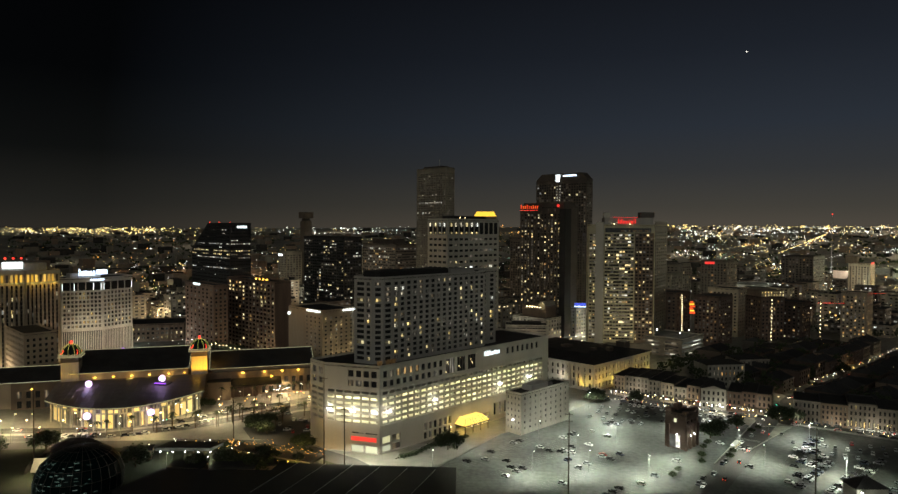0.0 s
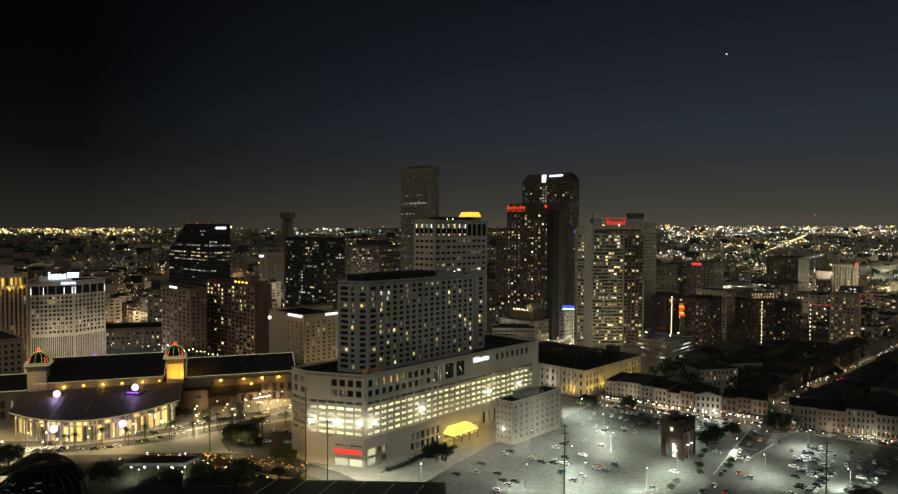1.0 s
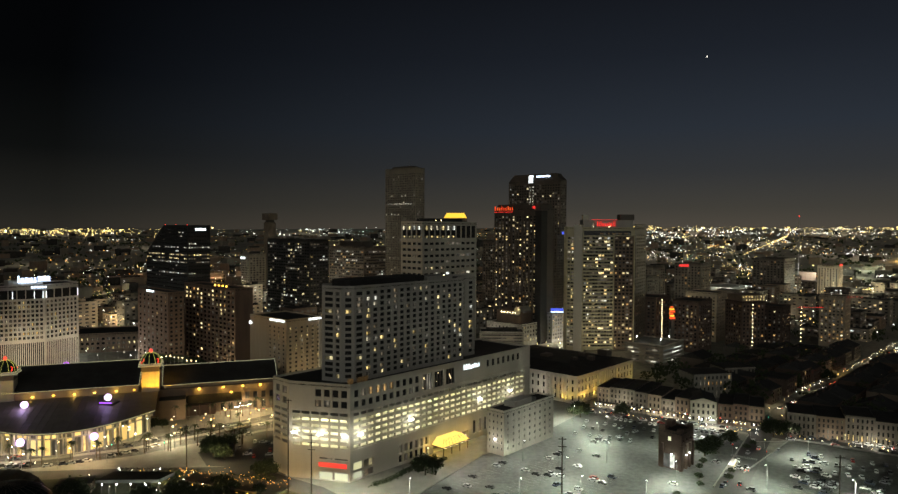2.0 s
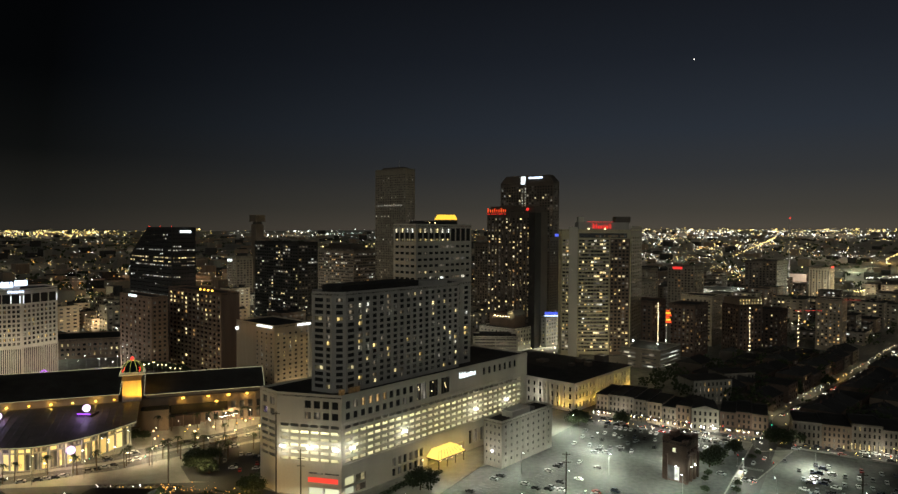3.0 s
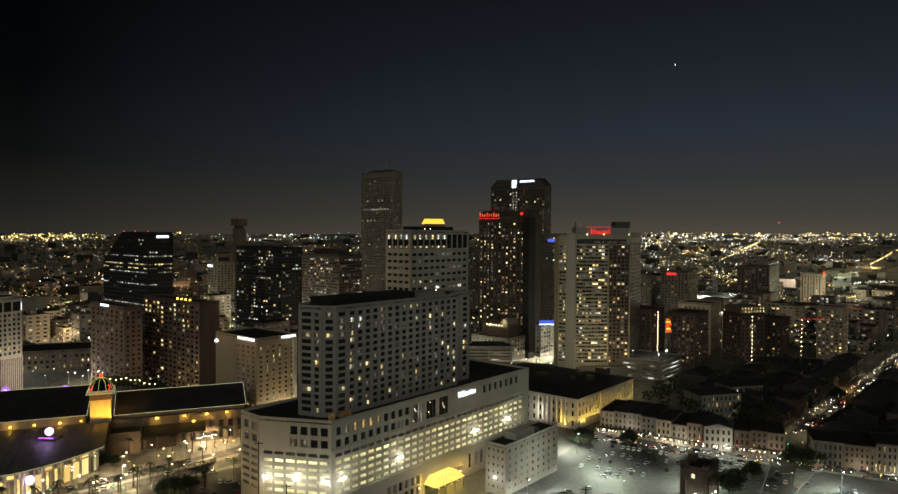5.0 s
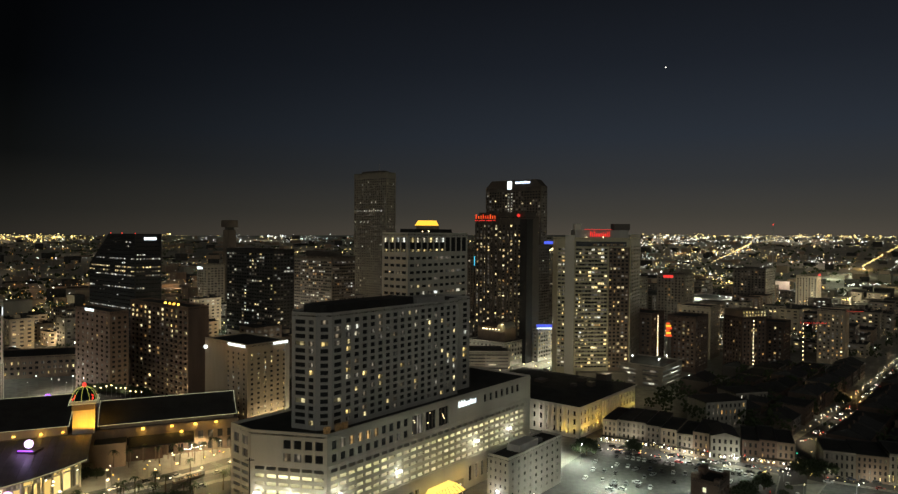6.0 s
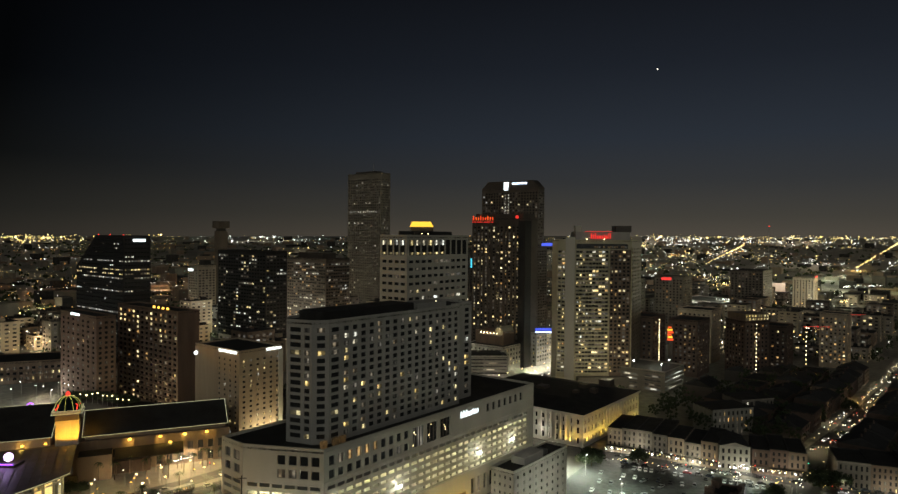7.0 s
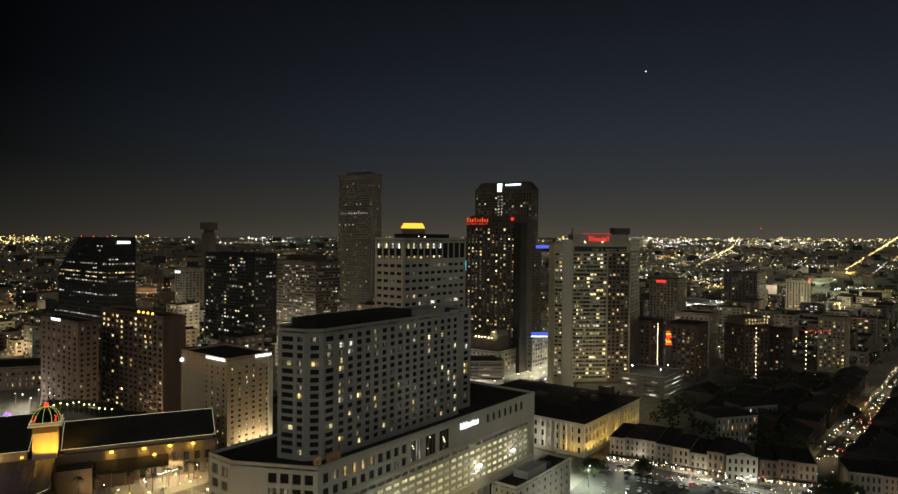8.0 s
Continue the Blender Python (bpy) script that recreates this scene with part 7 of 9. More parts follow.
for x_, y_ in ((60, 479), (88, 463), (110, 452), (132, 446), (169, 426), (189, 419)):
    lamp("gallery_light", x_, y_, 3.2, 3000 if x_ < 100 else 1800 if x_ < 140 else 1300, (1.0, 0.93, 0.70), 0.4)
for x_, y_ in ((52, 474), (84, 462), (118, 450), (150, 432), (184, 420)):
    lamp("kerb_light", x_, y_, 7.0, 9500 if x_ < 90 else 4200 if x_ < 140 else 1700, (1.0, 0.95, 0.76), 0.4, 150)


def timber_pole(x, y, h, arms):
    ob = thing("utility_pole", x, y, 0, "tall dark timber utility pole", "utility pole", "utility poles")
    g = Geo()
    g.tube((x, y, 0), (x, y, h), 0.32, 0.2, 8)
    part("pole", g, WOODPOLE, ob)
    for k in range(arms):
        g = Geo()
        z_ = h - 1.0 - 3.0 * k
        g.box(x - 1.6, x + 1.6, y - 0.1, y + 0.1, z_, z_ + 0.22)
        part("crossarm", g, WOODPOLE, ob)
        for dx in (-1.4, -0.7, 0.7, 1.4):
            g = Geo()
            g.tube((x + dx, y, z_ + 0.22), (x + dx, y, z_ + 0.55), 0.08, sides=5)
            part("insulator", g, STEEL, ob)


for x_, y_, h_, a_ in ((9.9, 297.2, 38, 2), (-93.8, 302.8, 34, 3), (-107, 312, 46, 1), (98.4, 262, 46, 2), (-254, 300, 40, 1), (-165, 335, 26, 1)):
    timber_pole(x_, y_, h_, a_)

# ---------------------------------------------------------------- trees


def leaf_mesh(seed, clumps, leaves, spread, high, size):
    r = random.Random(seed)
    g = Geo()
    cs = []
    for _ in range(clumps):
        w, rad = r.uniform(0, 6.283), spread * math.sqrt(r.random())
        cs.append(Vector((rad * math.cos(w), rad * math.sin(w), high * (0.55 + 0.45 * r.random()) * (1 - 0.35 * (rad / spread) ** 2))))
    for c in cs:
        for _ in range(leaves):
            p = c + Vector((r.gauss(0, 1), r.gauss(0, 1), r.gauss(0, 0.7))) * spread * 0.17
            q = Euler((r.uniform(-1, 1), r.uniform(-1, 1), r.uniform(0, 6.28))).to_matrix()
            s = size * r.uniform(0.6, 1.4)
            g.quad(p + q @ Vector((-s, 0, 0)), p + q @ Vector((0, -s * 0.65, 0)), p + q @ Vector((s, 0, 0)), p + q @ Vector((0, s * 0.65, 0)))
    return g.mesh("crown", LEAF), cs


def tree(seed, spread, high, label):
    ob = thing("tree", 0, 0, 0, label, "tree", "trees")
    me, cs = leaf_mesh(seed, 40, 46, spread, high, 0.58)
    g = Geo()
    top = Vector((0.2, 0.1, high * 0.4))
    g.tube((0, 0, 0), top, 0.35, 0.24, 8)
    for c in cs[::3]:
        g.tube(top, c * 0.92, 0.14, 0.04, 5)
    part("trunk", g, BARK, ob)
    part("crown", me, LEAF, ob)
    return ob


def palm(seed, high, label):
    ob = thing("palm_tree", 0, 0, 0, label, "palm", "palms")
    r = random.Random(seed)
    g = Geo()
    g.tube((0, 0, 0), (0.3, 0.1, high), 0.26, 0.18, 8)
    part("trunk", g, BARK, ob)
    g = Geo()
    for k in range(16):
        w = 2 * math.pi * k / 16 + r.uniform(-0.2, 0.2)
        d = Vector((math.cos(w), math.sin(w), 0))
        n = Vector((-d.y, d.x, 0))
        lift = r.uniform(-0.2, 1.2)
        last = None
        for i in range(6):
            f = i / 5
            p = Vector((0.3, 0.1, high)) + d * 2.8 * f + Vector((0, 0, lift * f * 1.6 - 2.4 * f * f))
            wd = 0.38 * (1 - f * 0.85)
            if last is not None:
                g.quad(last[0] - n * last[1], p - n * wd, p + Vector((0, 0, 0.12)), last[0] + Vector((0, 0, 0.12)))
                g.quad(last[0] + Vector((0, 0, 0.12)), p + Vector((0, 0, 0.12)), p + n * wd, last[0] + n * last[1])
            last = (p, wd)
    part("crown", g, LEAF, ob)
    return ob


kinds_ = [tree(1, 5.2, 8.5, "broad dark evergreen street tree"), tree(2, 4.2, 7.4, "round dark street tree"), tree(3, 6.4, 9.6, "wide dark live oak")]
spots_ = [(98, 404), (112, 418), (141, 434), (-166, 366), (-172, 372), (-52, 352), (92, 396), (-158, 362), (33, 463), (150, 436),
          (-300, 300), (-285, 306), (-128, 340), (60, 470), (200, 560), (240, 590), (205, 590), (-200, 302), (-168, 302), (-160, 312), (-150, 304), (-140, 318), (-120, 312), (-262, 318)]
for k, (x_, y_) in enumerate(spots_):
    proto = kinds_[k % 3]
    m_ = pose(x_, y_, 0, 0, 0, 73 * k % 360)
    if k < 3:
        proto.matrix_basis = m_
    else:
        copy_thing(proto, m_)
pl = palm(4, 9.0, "tall street palm with a ragged head")
pl.matrix_basis = pose(-205, 372, 0, 0, 0, 0)
for k in range(26):
    f = k / 25
    x_, y_ = -262 + 150 * f + rl.uniform(-5, 5), 340 + 70 * f + rl.uniform(-6, 6)
    if -150 < x_ and y_ > 380:
        x_, y_ = -150 - rl.uniform(0, 40), 372 + rl.uniform(0, 60)
    copy_thing(pl, pose(x_, y_, 0, 0, 0, rl.uniform(0, 360)))
# clipped hedge
g = Geo()
for k in range(900):
    f = rl.random()
    p = Vector((-200 + 78 * f, 338 - 2 * math.sin(3 * f), 0)) + Vector((rl.uniform(-1, 1), rl.uniform(-1, 1), rl.uniform(0.1, 2.0)))
    s = rl.uniform(0.25, 0.5)
    q = Euler((rl.uniform(-1, 1), rl.uniform(-1, 1), rl.uniform(0, 6))).to_matrix()
    g.quad(p + q @ Vector((-s, 0, 0)), p + q @ Vector((0, -s, 0)), p + q @ Vector((s, 0, 0)), p + q @ Vector((0, s, 0)))
for k in range(1500):
    f = rl.random()
    p = P(4 + 50 * f, -11 - 1.5 * math.sin(9 * f)) + Vector((rl.uniform(-1.4, 1.4), rl.uniform(-1.4, 1.4), rl.uniform(0.1, 2.0)))
    s = rl.uniform(0.25, 0.5)
    q = Euler((rl.uniform(-1, 1), rl.uniform(-1, 1), rl.uniform(0, 6))).to_matrix()
    g.quad(p + q @ Vector((-s, 0, 0)), p + q @ Vector((0, -s, 0)), p + q @ Vector((s, 0, 0)), p + q @ Vector((0, s, 0)))
tagged(new("hedge", g.mesh("hedge", LEAF)), "dark clipped hedges along the pavements", "hedge", kind="stuff")

# ---------------------------------------------------------------- cars


def paint(name, col, rough=0.3):
    m, n, k, s = material(name)
    s.inputs["Base Color"].default_value = (*col, 1)
    s.inputs["Roughness"].default_value = rough
    s.inputs["Coat Weight"].default_value = 0.5
    return m


def car_proto(label, col, tall=1.0):
    ob = thing("car", 0, 0, 0, label, "car", "parked cars")
    bm = bmesh.new()
    bmesh.ops.create_cube(bm, size=1)
    bmesh.ops.scale(bm, vec=(4.5, 1.8, 0.75), verts=bm.verts)
    bmesh.ops.translate(bm, vec=(0, 0, 0.68), verts=bm.verts)
    bmesh.ops.bevel(bm, geom=bm.edges[:], offset=0.16, segments=2, affect="EDGES")
    cap = bmesh.ops.create_cube(bm, size=1)["verts"]
    bmesh.ops.scale(bm, vec=(1.7 + 0.3 * (tall - 1), 1.36, 0.07), verts=cap)
    bmesh.ops.translate(bm, vec=(-0.41 - 0.15 * (tall - 1), 0, 1.05 + 0.5 * tall), verts=cap)
    for x_ in (-1.4, 1.4):
        for y_ in (-0.84, 0.84):
            ring = bmesh.ops.create_cone(bm, cap_ends=True, segments=10, radius1=0.33, radius2=0.33, depth=0.22,
                                         matrix=pose(x_, y_, 0.33, 90, 0, 0))["verts"]
            for f in {f for v in ring for f in v.link_faces}:
                f.material_index = 1
    me = bpy.data.meshes.new("body")
    bm.to_mesh(me)
    bm.free()
    pm = paint(label.split()[0] + "_car_paint", col)
    me.materials.append(pm)
    me.materials.append(TYRE)
    part("body", me, pm, ob)
    g = Geo()
    lo, hi = 1.02, 1.02 + 0.5 * tall
    a = [(-1.7, -0.82, lo), (1.1, -0.82, lo), (1.1, 0.82, lo), (-1.7, 0.82, lo)]
    b = [(-1.2 - 0.3 * (tall - 1), -0.66, hi), (0.4, -0.66, hi), (0.4, 0.66, hi), (-1.2 - 0.3 * (tall - 1), 0.66, hi)]
    for k in range(4):
        g.quad(a[k], a[(k + 1) % 4], b[(k + 1) % 4], b[k])
    part("glasshouse", g, GLASS, ob)
    return ob


protos = [car_proto("white car parked on the asphalt", (0.75, 0.75, 0.73)), car_proto("silver car parked on the asphalt", (0.42, 0.43, 0.44)),
          car_proto("black car parked on the asphalt", (0.012, 0.012, 0.014)), car_proto("red car parked on the asphalt", (0.30, 0.02, 0.015)),
          car_proto("grey tall car parked on the asphalt", (0.16, 0.165, 0.17), 1.5), car_proto("dark-blue tall car parked on the asphalt", (0.02, 0.03, 0.06), 1.5)]
used = [False] * len(protos)
rc = random.Random(12)
stood = []


def park(x, y, heading, z=0.06):
    k = rc.choices(range(6), (4, 4, 4, 1, 2, 2))[0]
    stood.append((x, y))
    m_ = pose(x, y, z, 0, 0, heading)
    if used[k]:
        copy_thing(protos[k], m_)
    else:
        protos[k].matrix_basis = m_
        used[k] = True


for (ox, oy), n in LOT1:
    d_ = Vector((0.56, 0.83, 0)).normalized()
    n_ = Vector((-d_.y, d_.x, 0))
    for k in range(n):
        for sgn in (-2.6, 2.6):
            if rc.random() < 0.17:
                q = Vector((ox, oy, 0)) + d_ * 2.8 * (k + 0.5) + n_ * sgn
                if (q - Vector((73, 379, 0))).length > 16:
                    park(q.x, q.y, math.degrees(math.atan2(n_.y, n_.x)) + rc.choice((0, 180)) + rc.uniform(-3, 3))
for (ox, oy), n in LOT2:
    d_ = Vector((0.60, 0.80, 0)).normalized()
    n_ = Vector((-d_.y, d_.x, 0))
    for k in range(n):
        for sgn in (-2.6, 2.6):
            if rc.random() < 0.46:
                q = Vector((ox, oy, 0)) + d_ * 2.8 * (k + 0.5) + n_ * sgn
                park(q.x, q.y, math.degrees(math.atan2(n_.y, n_.x)) + rc.choice((0, 180)) + rc.uniform(-3, 3))
for k in range(34):
    x_, y_ = rc.uniform(-30, 120), rc.uniform(310, 462)
    if (x_ - 73) ** 2 + (y_ - 378) ** 2 > 300 and y_ - 384 > 0.3 * (x_ - 20) - 60 and (x_ > 42 or y_ < 372 + x_):
        park(x_, y_, rc.choice((56, 146, 236, 326)) + rc.uniform(-12, 12))
# along the kerb before the old houses, two lines
for (x0, y0), (x1, y1) in zip([(44, 478), (74, 464), (100, 451), (145, 436)], [(74, 464), (100, 451), (145, 436), (205, 413)]):
    d_ = Vector((x1 - x0, y1 - y0, 0))
    hd_ = math.degrees(math.atan2(d_.y, d_.x))
    for sgn in (4.0, -5.5):
        for k in range(int(d_.length / 5.6)):
            if rc.random() < 0.7:
                q = Vector((x0, y0, 0)) + d_.normalized() * 5.6 * k + Vector((-d_.y, d_.x, 0)).normalized() * sgn
                park(q.x, q.y, hd_, 0.12)
# nose-in rows at the lot's far edge, forecourts and boulevard
for k in range(26):
    park(44 + 3.0 * k * 0.92, 464 - 1.15 * k, 70 + rc.uniform(-4, 4)) if rc.random() < 0.75 else None
for k in range(22):
    park(-150 + rc.uniform(-16, 16), 382 + rc.uniform(-16, 22), rc.choice((20, 110)), 0.02) if rc.random() < 0.8 else None
for k in range(26):
    f = k / 25
    q = K(-80 + 88 * f, 66 + 16 * math.sin(math.pi * f))
    park(q.x, q.y, 25 + 40 * (0.5 - f) + rc.uniform(-10, 10), 0.02) if rc.random() < 0.75 else None
for (x0, y0), (x1, y1) in zip(BPATH[1:6], BPATH[2:7]):
    d_ = Vector((x1 - x0, y1 - y0, 0))
    hd_ = math.degrees(math.atan2(d_.y, d_.x))
    for sgn in (-8, -4.5, 4.5, 8):
        for k in range(int(d_.length / 14)):
            if rc.random() < 0.4:
                q = Vector((x0, y0, 0)) + d_.normalized() * 14 * k + Vector((-d_.y, d_.x, 0)).normalized() * sgn
                park(q.x, q.y, hd_, 0.12)
for x_, y_, h_ in ((84, 352, 62), (90, 366, 62), (104, 380, 62), (112, 402, 242), (122, 424, 62), (66, 322, 242), (76, 336, 62), (70, 330, 62)):
    park(x_ + 4, y_, h_, 0.10)
# fuller rows at the far ends of both lots
for (ox, oy), (dx, dy), n, share in (((30, 440), (0.93, -0.36), 20, 0.6), ((24, 428), (0.93, -0.36), 14, 0.45), ((36, 452), (0.93, -0.36), 24, 0.6),
                                     ((134, 408), (0.93, -0.36), 22, 0.65), ((130, 396), (0.93, -0.36), 22, 0.5), ((127, 384), (0.93, -0.36), 20, 0.4),
                                     ((10, 352), (0.56, 0.83), 16, 0.25), ((124, 370), (0.93, -0.36), 18, 0.25)):
    for k in range(n):
        x_, y_ = ox + dx * 2.9 * k, oy + dy * 2.9 * k
        near = min((x_ - a) ** 2 + (y_ - b) ** 2 for a, b in stood + LOT_LAMPS)
        if rc.random() < share and near > 9 and (x_ - 73) ** 2 + (y_ - 378) ** 2 > 300:
            park(x_, y_, math.degrees(math.atan2(dx, -dy)) + rc.choice((0, 180)) + rc.uniform(-4, 4))
# cars under way with their lights on
CARLIGHT = glow("headlight", (1.0, 0.97, 0.85), (1.0, 1.0, 0.95), 6, 12)
TAILLIGHT = glow("taillight", (1.0, 0.05, 0.02), (1.0, 0.09, 0.03), 2, 5)


def with_lights(label, col, tall):
    ob = car_proto(label, col, tall)
    for y_ in (-0.62, 0.62):
        g = Geo()
        g.ball((2.22, y_, 0.72), 0.20, 6, 4)
        part("headlight", g, CARLIGHT, ob)
        g = Geo()
        g.ball((-2.22, y_, 0.78), 0.18, 6, 4)
        part("taillight", g, TAILLIGHT, ob)
    return ob


movers = [with_lights("white car on the street, lights on", (0.7, 0.7, 0.68), 1.0), with_lights("dark car on the street, lights on", (0.02, 0.02, 0.024), 1.4)]
seen_ = [False, False]
LONG = [(70, 310), (92, 352), (136, 440), (171, 497), (215, 546), (268, 610), (345, 705), (480, 880)]
for path, gap_, off_ in ((LONG, 19, 3.0), (BPATH[:8], 30, 6.5)):
    for (x0, y0), (x1, y1) in zip(path, path[1:]):
        d_ = Vector((x1 - x0, y1 - y0, 0))
        hd_ = math.degrees(math.atan2(d_.y, d_.x))
        n_ = Vector((-d_.y, d_.x, 0)).normalized()
        for k in range(int(d_.length / gap_)):
            for sgn in (-1, 1):
                if rc.random() < 0.6:
                    i_ = rc.randrange(2)
                    q = Vector((x0, y0, 0)) + d_.normalized() * (gap_ * (k + rc.random() * 0.6)) + n_ * sgn * off_
                    m_ = pose(q.x, q.y, 0.12, 0, 0, hd_ + (180 if sgn > 0 else 0))
                    if seen_[i_]:
                        copy_thing(movers[i_], m_)
                    else:
                        movers[i_].matrix_basis, seen_[i_] = m_, True
# a white bus on the street
bus = thing("bus", 101, 379, 0.1, "white city bus with lit windows", "bus")
bd = Vector((0.47, 0.88, 0)).normalized()
bn = Vector((-bd.y, bd.x, 0))
bc = Vector((101, 379, 0))
g = Geo()
g.prism([bc - bd * 5.5 - bn * 1.25, bc + bd * 5.5 - bn * 1.25, bc + bd * 5.5 + bn * 1.25, bc - bd * 5.5 + bn * 1.25][::1], 0.5, 3.1)
part("body", g, PALE, bus)
for k in range(6):
    ob = new("bus_window", PANES[LIT_WARM.name])
    c = bc + bd * (-4.2 + 1.7 * k) - bn * 1.27 + Vector((0, 0, 2.2))
    ob.matrix_basis = pose(c.x, c.y, c.z, 0, 0, math.degrees(math.atan2(bd.y, bd.x))) @ Matrix.Diagonal((1.4, 1, 0.9, 1))
    attach(ob, bus)
for f in (-3.6, 3.6):
    for sgn in (-1.1, 1.1):
        g = Geo()
        c = bc + bd * f + bn * sgn + Vector((0, 0, 0.6))
        g.tube(c - bn * 0.15, c + bn * 0.15, 0.5, sides=10)
        part("wheel", g, TYRE, bus)

# ---------------------------------------------------------------- the city beyond
rf_ = random.Random(33)
SOLID = [(-140, 430, 90), (-66, 450, 60), (5, 775, 45), (25, 1000, 55), (-185, 1115, 50), (-348, 698, 62), (-275, 835, 58), (-225, 935, 52),
         (-428, 1060, 50), (-412, 1100, 50), (-130, 1300, 60), (-200, 1260, 50), (78, 682, 55), (60, 900, 50), (-30, 910, 40), (-300, 562, 42), (-260, 570, 56),
         (-180, 515, 42), (-400, 545, 80), (-430, 485, 90), (-370, 430, 60), (-240, 420, 110), (0, 620, 80), (60, 530, 70), (140, 610, 50), (200, 730, 85),
         (-400, 655, 52), (420, 1260, 75), (885, 1710, 80), (290, 730, 70), (200, 1020, 70), (260, 1040, 60), (150, 870, 50), (450, 1200, 60), (570, 1290, 50), (-10, 690, 60), (50, 750, 50)]


def free(x, y, r):
    if any(math.hypot(x - a, y - b) < c + r * 0.5 for a, b, c in SOLID):
        return False
    for path in (BPATH, [(136, 440), (215, 546), (345, 705), (480, 880), (640, 1090)]):
        for (x0, y0), (x1, y1) in zip(path, path[1:]):
            a, b, p = Vector((x0, y0)), Vector((x1, y1)), Vector((x, y))
            f = max(0, min(1, (p - a).dot(b - a) / (b - a).length_squared))
            if (p - a.lerp(b, f)).length < r + 20:
                return False
    return True


made_ = 0
BLOCKS = []
FAR_MATS = [TAUPE, BROWN, TAN, GREYSTONE, MASONRY, BRONZE, ROOFING, GLASS, ROW_PALE, ROW_WARM, ROW_DIM]
far_g = Geo()
for i in range(-18, 27):
    for j in range(-2, 38):
        q = U * (j * 40) + V * (i * 40) + Vector((60, 0, 0))
        x_, y_ = q.x + rf_.uniform(-6, 6), q.y + rf_.uniform(-6, 6)
        bearing = math.degrees(math.atan2(x_ + 20, y_ - 50))
        if not (-40 < bearing < 40) or y_ < 560 or y_ > (1350 if x_ < 100 else 1650) or (x_ > 100 and y_ < 660) or not free(x_, y_, 15):
            continue
        if made_ > 460 or rf_.random() < 0.18:
            continue
        made_ += 1
        BLOCKS.append((x_, y_))
        h_ = rf_.choice((10, 13, 16, 20, 26, 32)) + rf_.uniform(-2, 2)
        if x_ < -100 and rf_.random() < 0.2:
            h_ += 18
        if x_ < -400 and y_ > 900:
            h_ = min(h_, 11)
        a_, b_ = rf_.uniform(18, 33), rf_.uniform(18, 33)
        mat_ = rf_.choice((TAUPE, BROWN, TAN, GREYSTONE, MASONRY, BRONZE) if x_ < 80 else (TAUPE, BROWN, MASONRY, BRONZE, TAUPE))
        nr_, nl_, rw = max(3, int(a_ / 6)), max(3, int(b_ / 6)), max(2, int(h_ / 4.2))
        o_ = (x_ - U.x * a_ / 2 - V.x * b_ / 2, y_ - U.y * a_ / 2 - V.y * b_ / 2)
        if y_ > 1040:
            slot_ = FAR_MATS.index(mat_)
            pts_ = rect(o_, a_, b_)
            far_w = facade(far_g, pts_[0], pts_[1], 0, h_, even(nr_, 0.8, a_ - 0.8, 0.5), even(rw, 2, h_ - 1, 0.45), 0.35, slot=slot_)
            far_w += facade(far_g, pts_[3], pts_[0], 0, h_, even(nl_, 0.8, b_ - 0.8, 0.5), even(rw, 2, h_ - 1, 0.45), 0.35, slot=slot_)
            far_g.prism(pts_, h_ - 0.1, h_ + 0.9, slot_, 6)
            for c, w_, t_, head_, i_, j_ in far_w:
                d_ = Vector((math.cos(radians(head_)), math.sin(radians(head_)), 0)) * (w_ / 2)
                e_ = Vector((0, 0, t_ / 2))
                far_g.quad(c - d_ - e_, c + d_ - e_, c + d_ + e_, c - d_ + e_, rf_.choices((7, 8, 9, 10), (56, 7, 6, 31))[0])
            continue
        tower("city_block", rf_.choice(("mid-rise city block with a few lit windows", "low flat-roofed commercial block", "plain masonry block, mostly dark")),
              (x_ - U.x * a_ / 2 - V.x * b_ / 2, y_ - U.y * a_ / 2 - V.y * b_ / 2), a_, b_, h_, mat_,
              (nr_, 0.5, rw, 0.45, 2, h_ - 1), (nl_, 0.5, rw, 0.45, 2, h_ - 1),
              chances((0.06, LIT_PALE), (0.06, LIT_WARM), (0.34, DIM_PANE)), 0, parapet=0, group="city blocks")
tagged(new("far_mid_rises", far_g.mesh("far_mid_rises", FAR_MATS)), "far mid-rise blocks with a few lit windows", "city", kind="stuff")
# low far blocks, joined
g = Geo()
for k in range(1500):
    bearing, r_ = radians(rf_.uniform(-42, 42)), 1150 + 3300 * rf_.random() ** 1.3
    c = CENTRE + Vector((r_ * math.sin(bearing), r_ * math.cos(bearing), 0))
    if not free(c.x, c.y, 20):
        continue
    a_, b_, h_ = rf_.uniform(14, 45), rf_.uniform(14, 40), rf_.choice((5, 6, 8, 10, 14, 22)) * rf_.uniform(0.8, 1.2)
    z_ = land(r_, math.degrees(bearing))
    g.prism(rect((c.x, c.y), a_, b_), z_ - 6, z_ + h_, rf_.randrange(3))
tagged(new("far_city_blocks", g.mesh("far_city_blocks", [BROWN, TAUPE, ROOFING])), "low dark roofs of the far city", "city", kind="stuff")
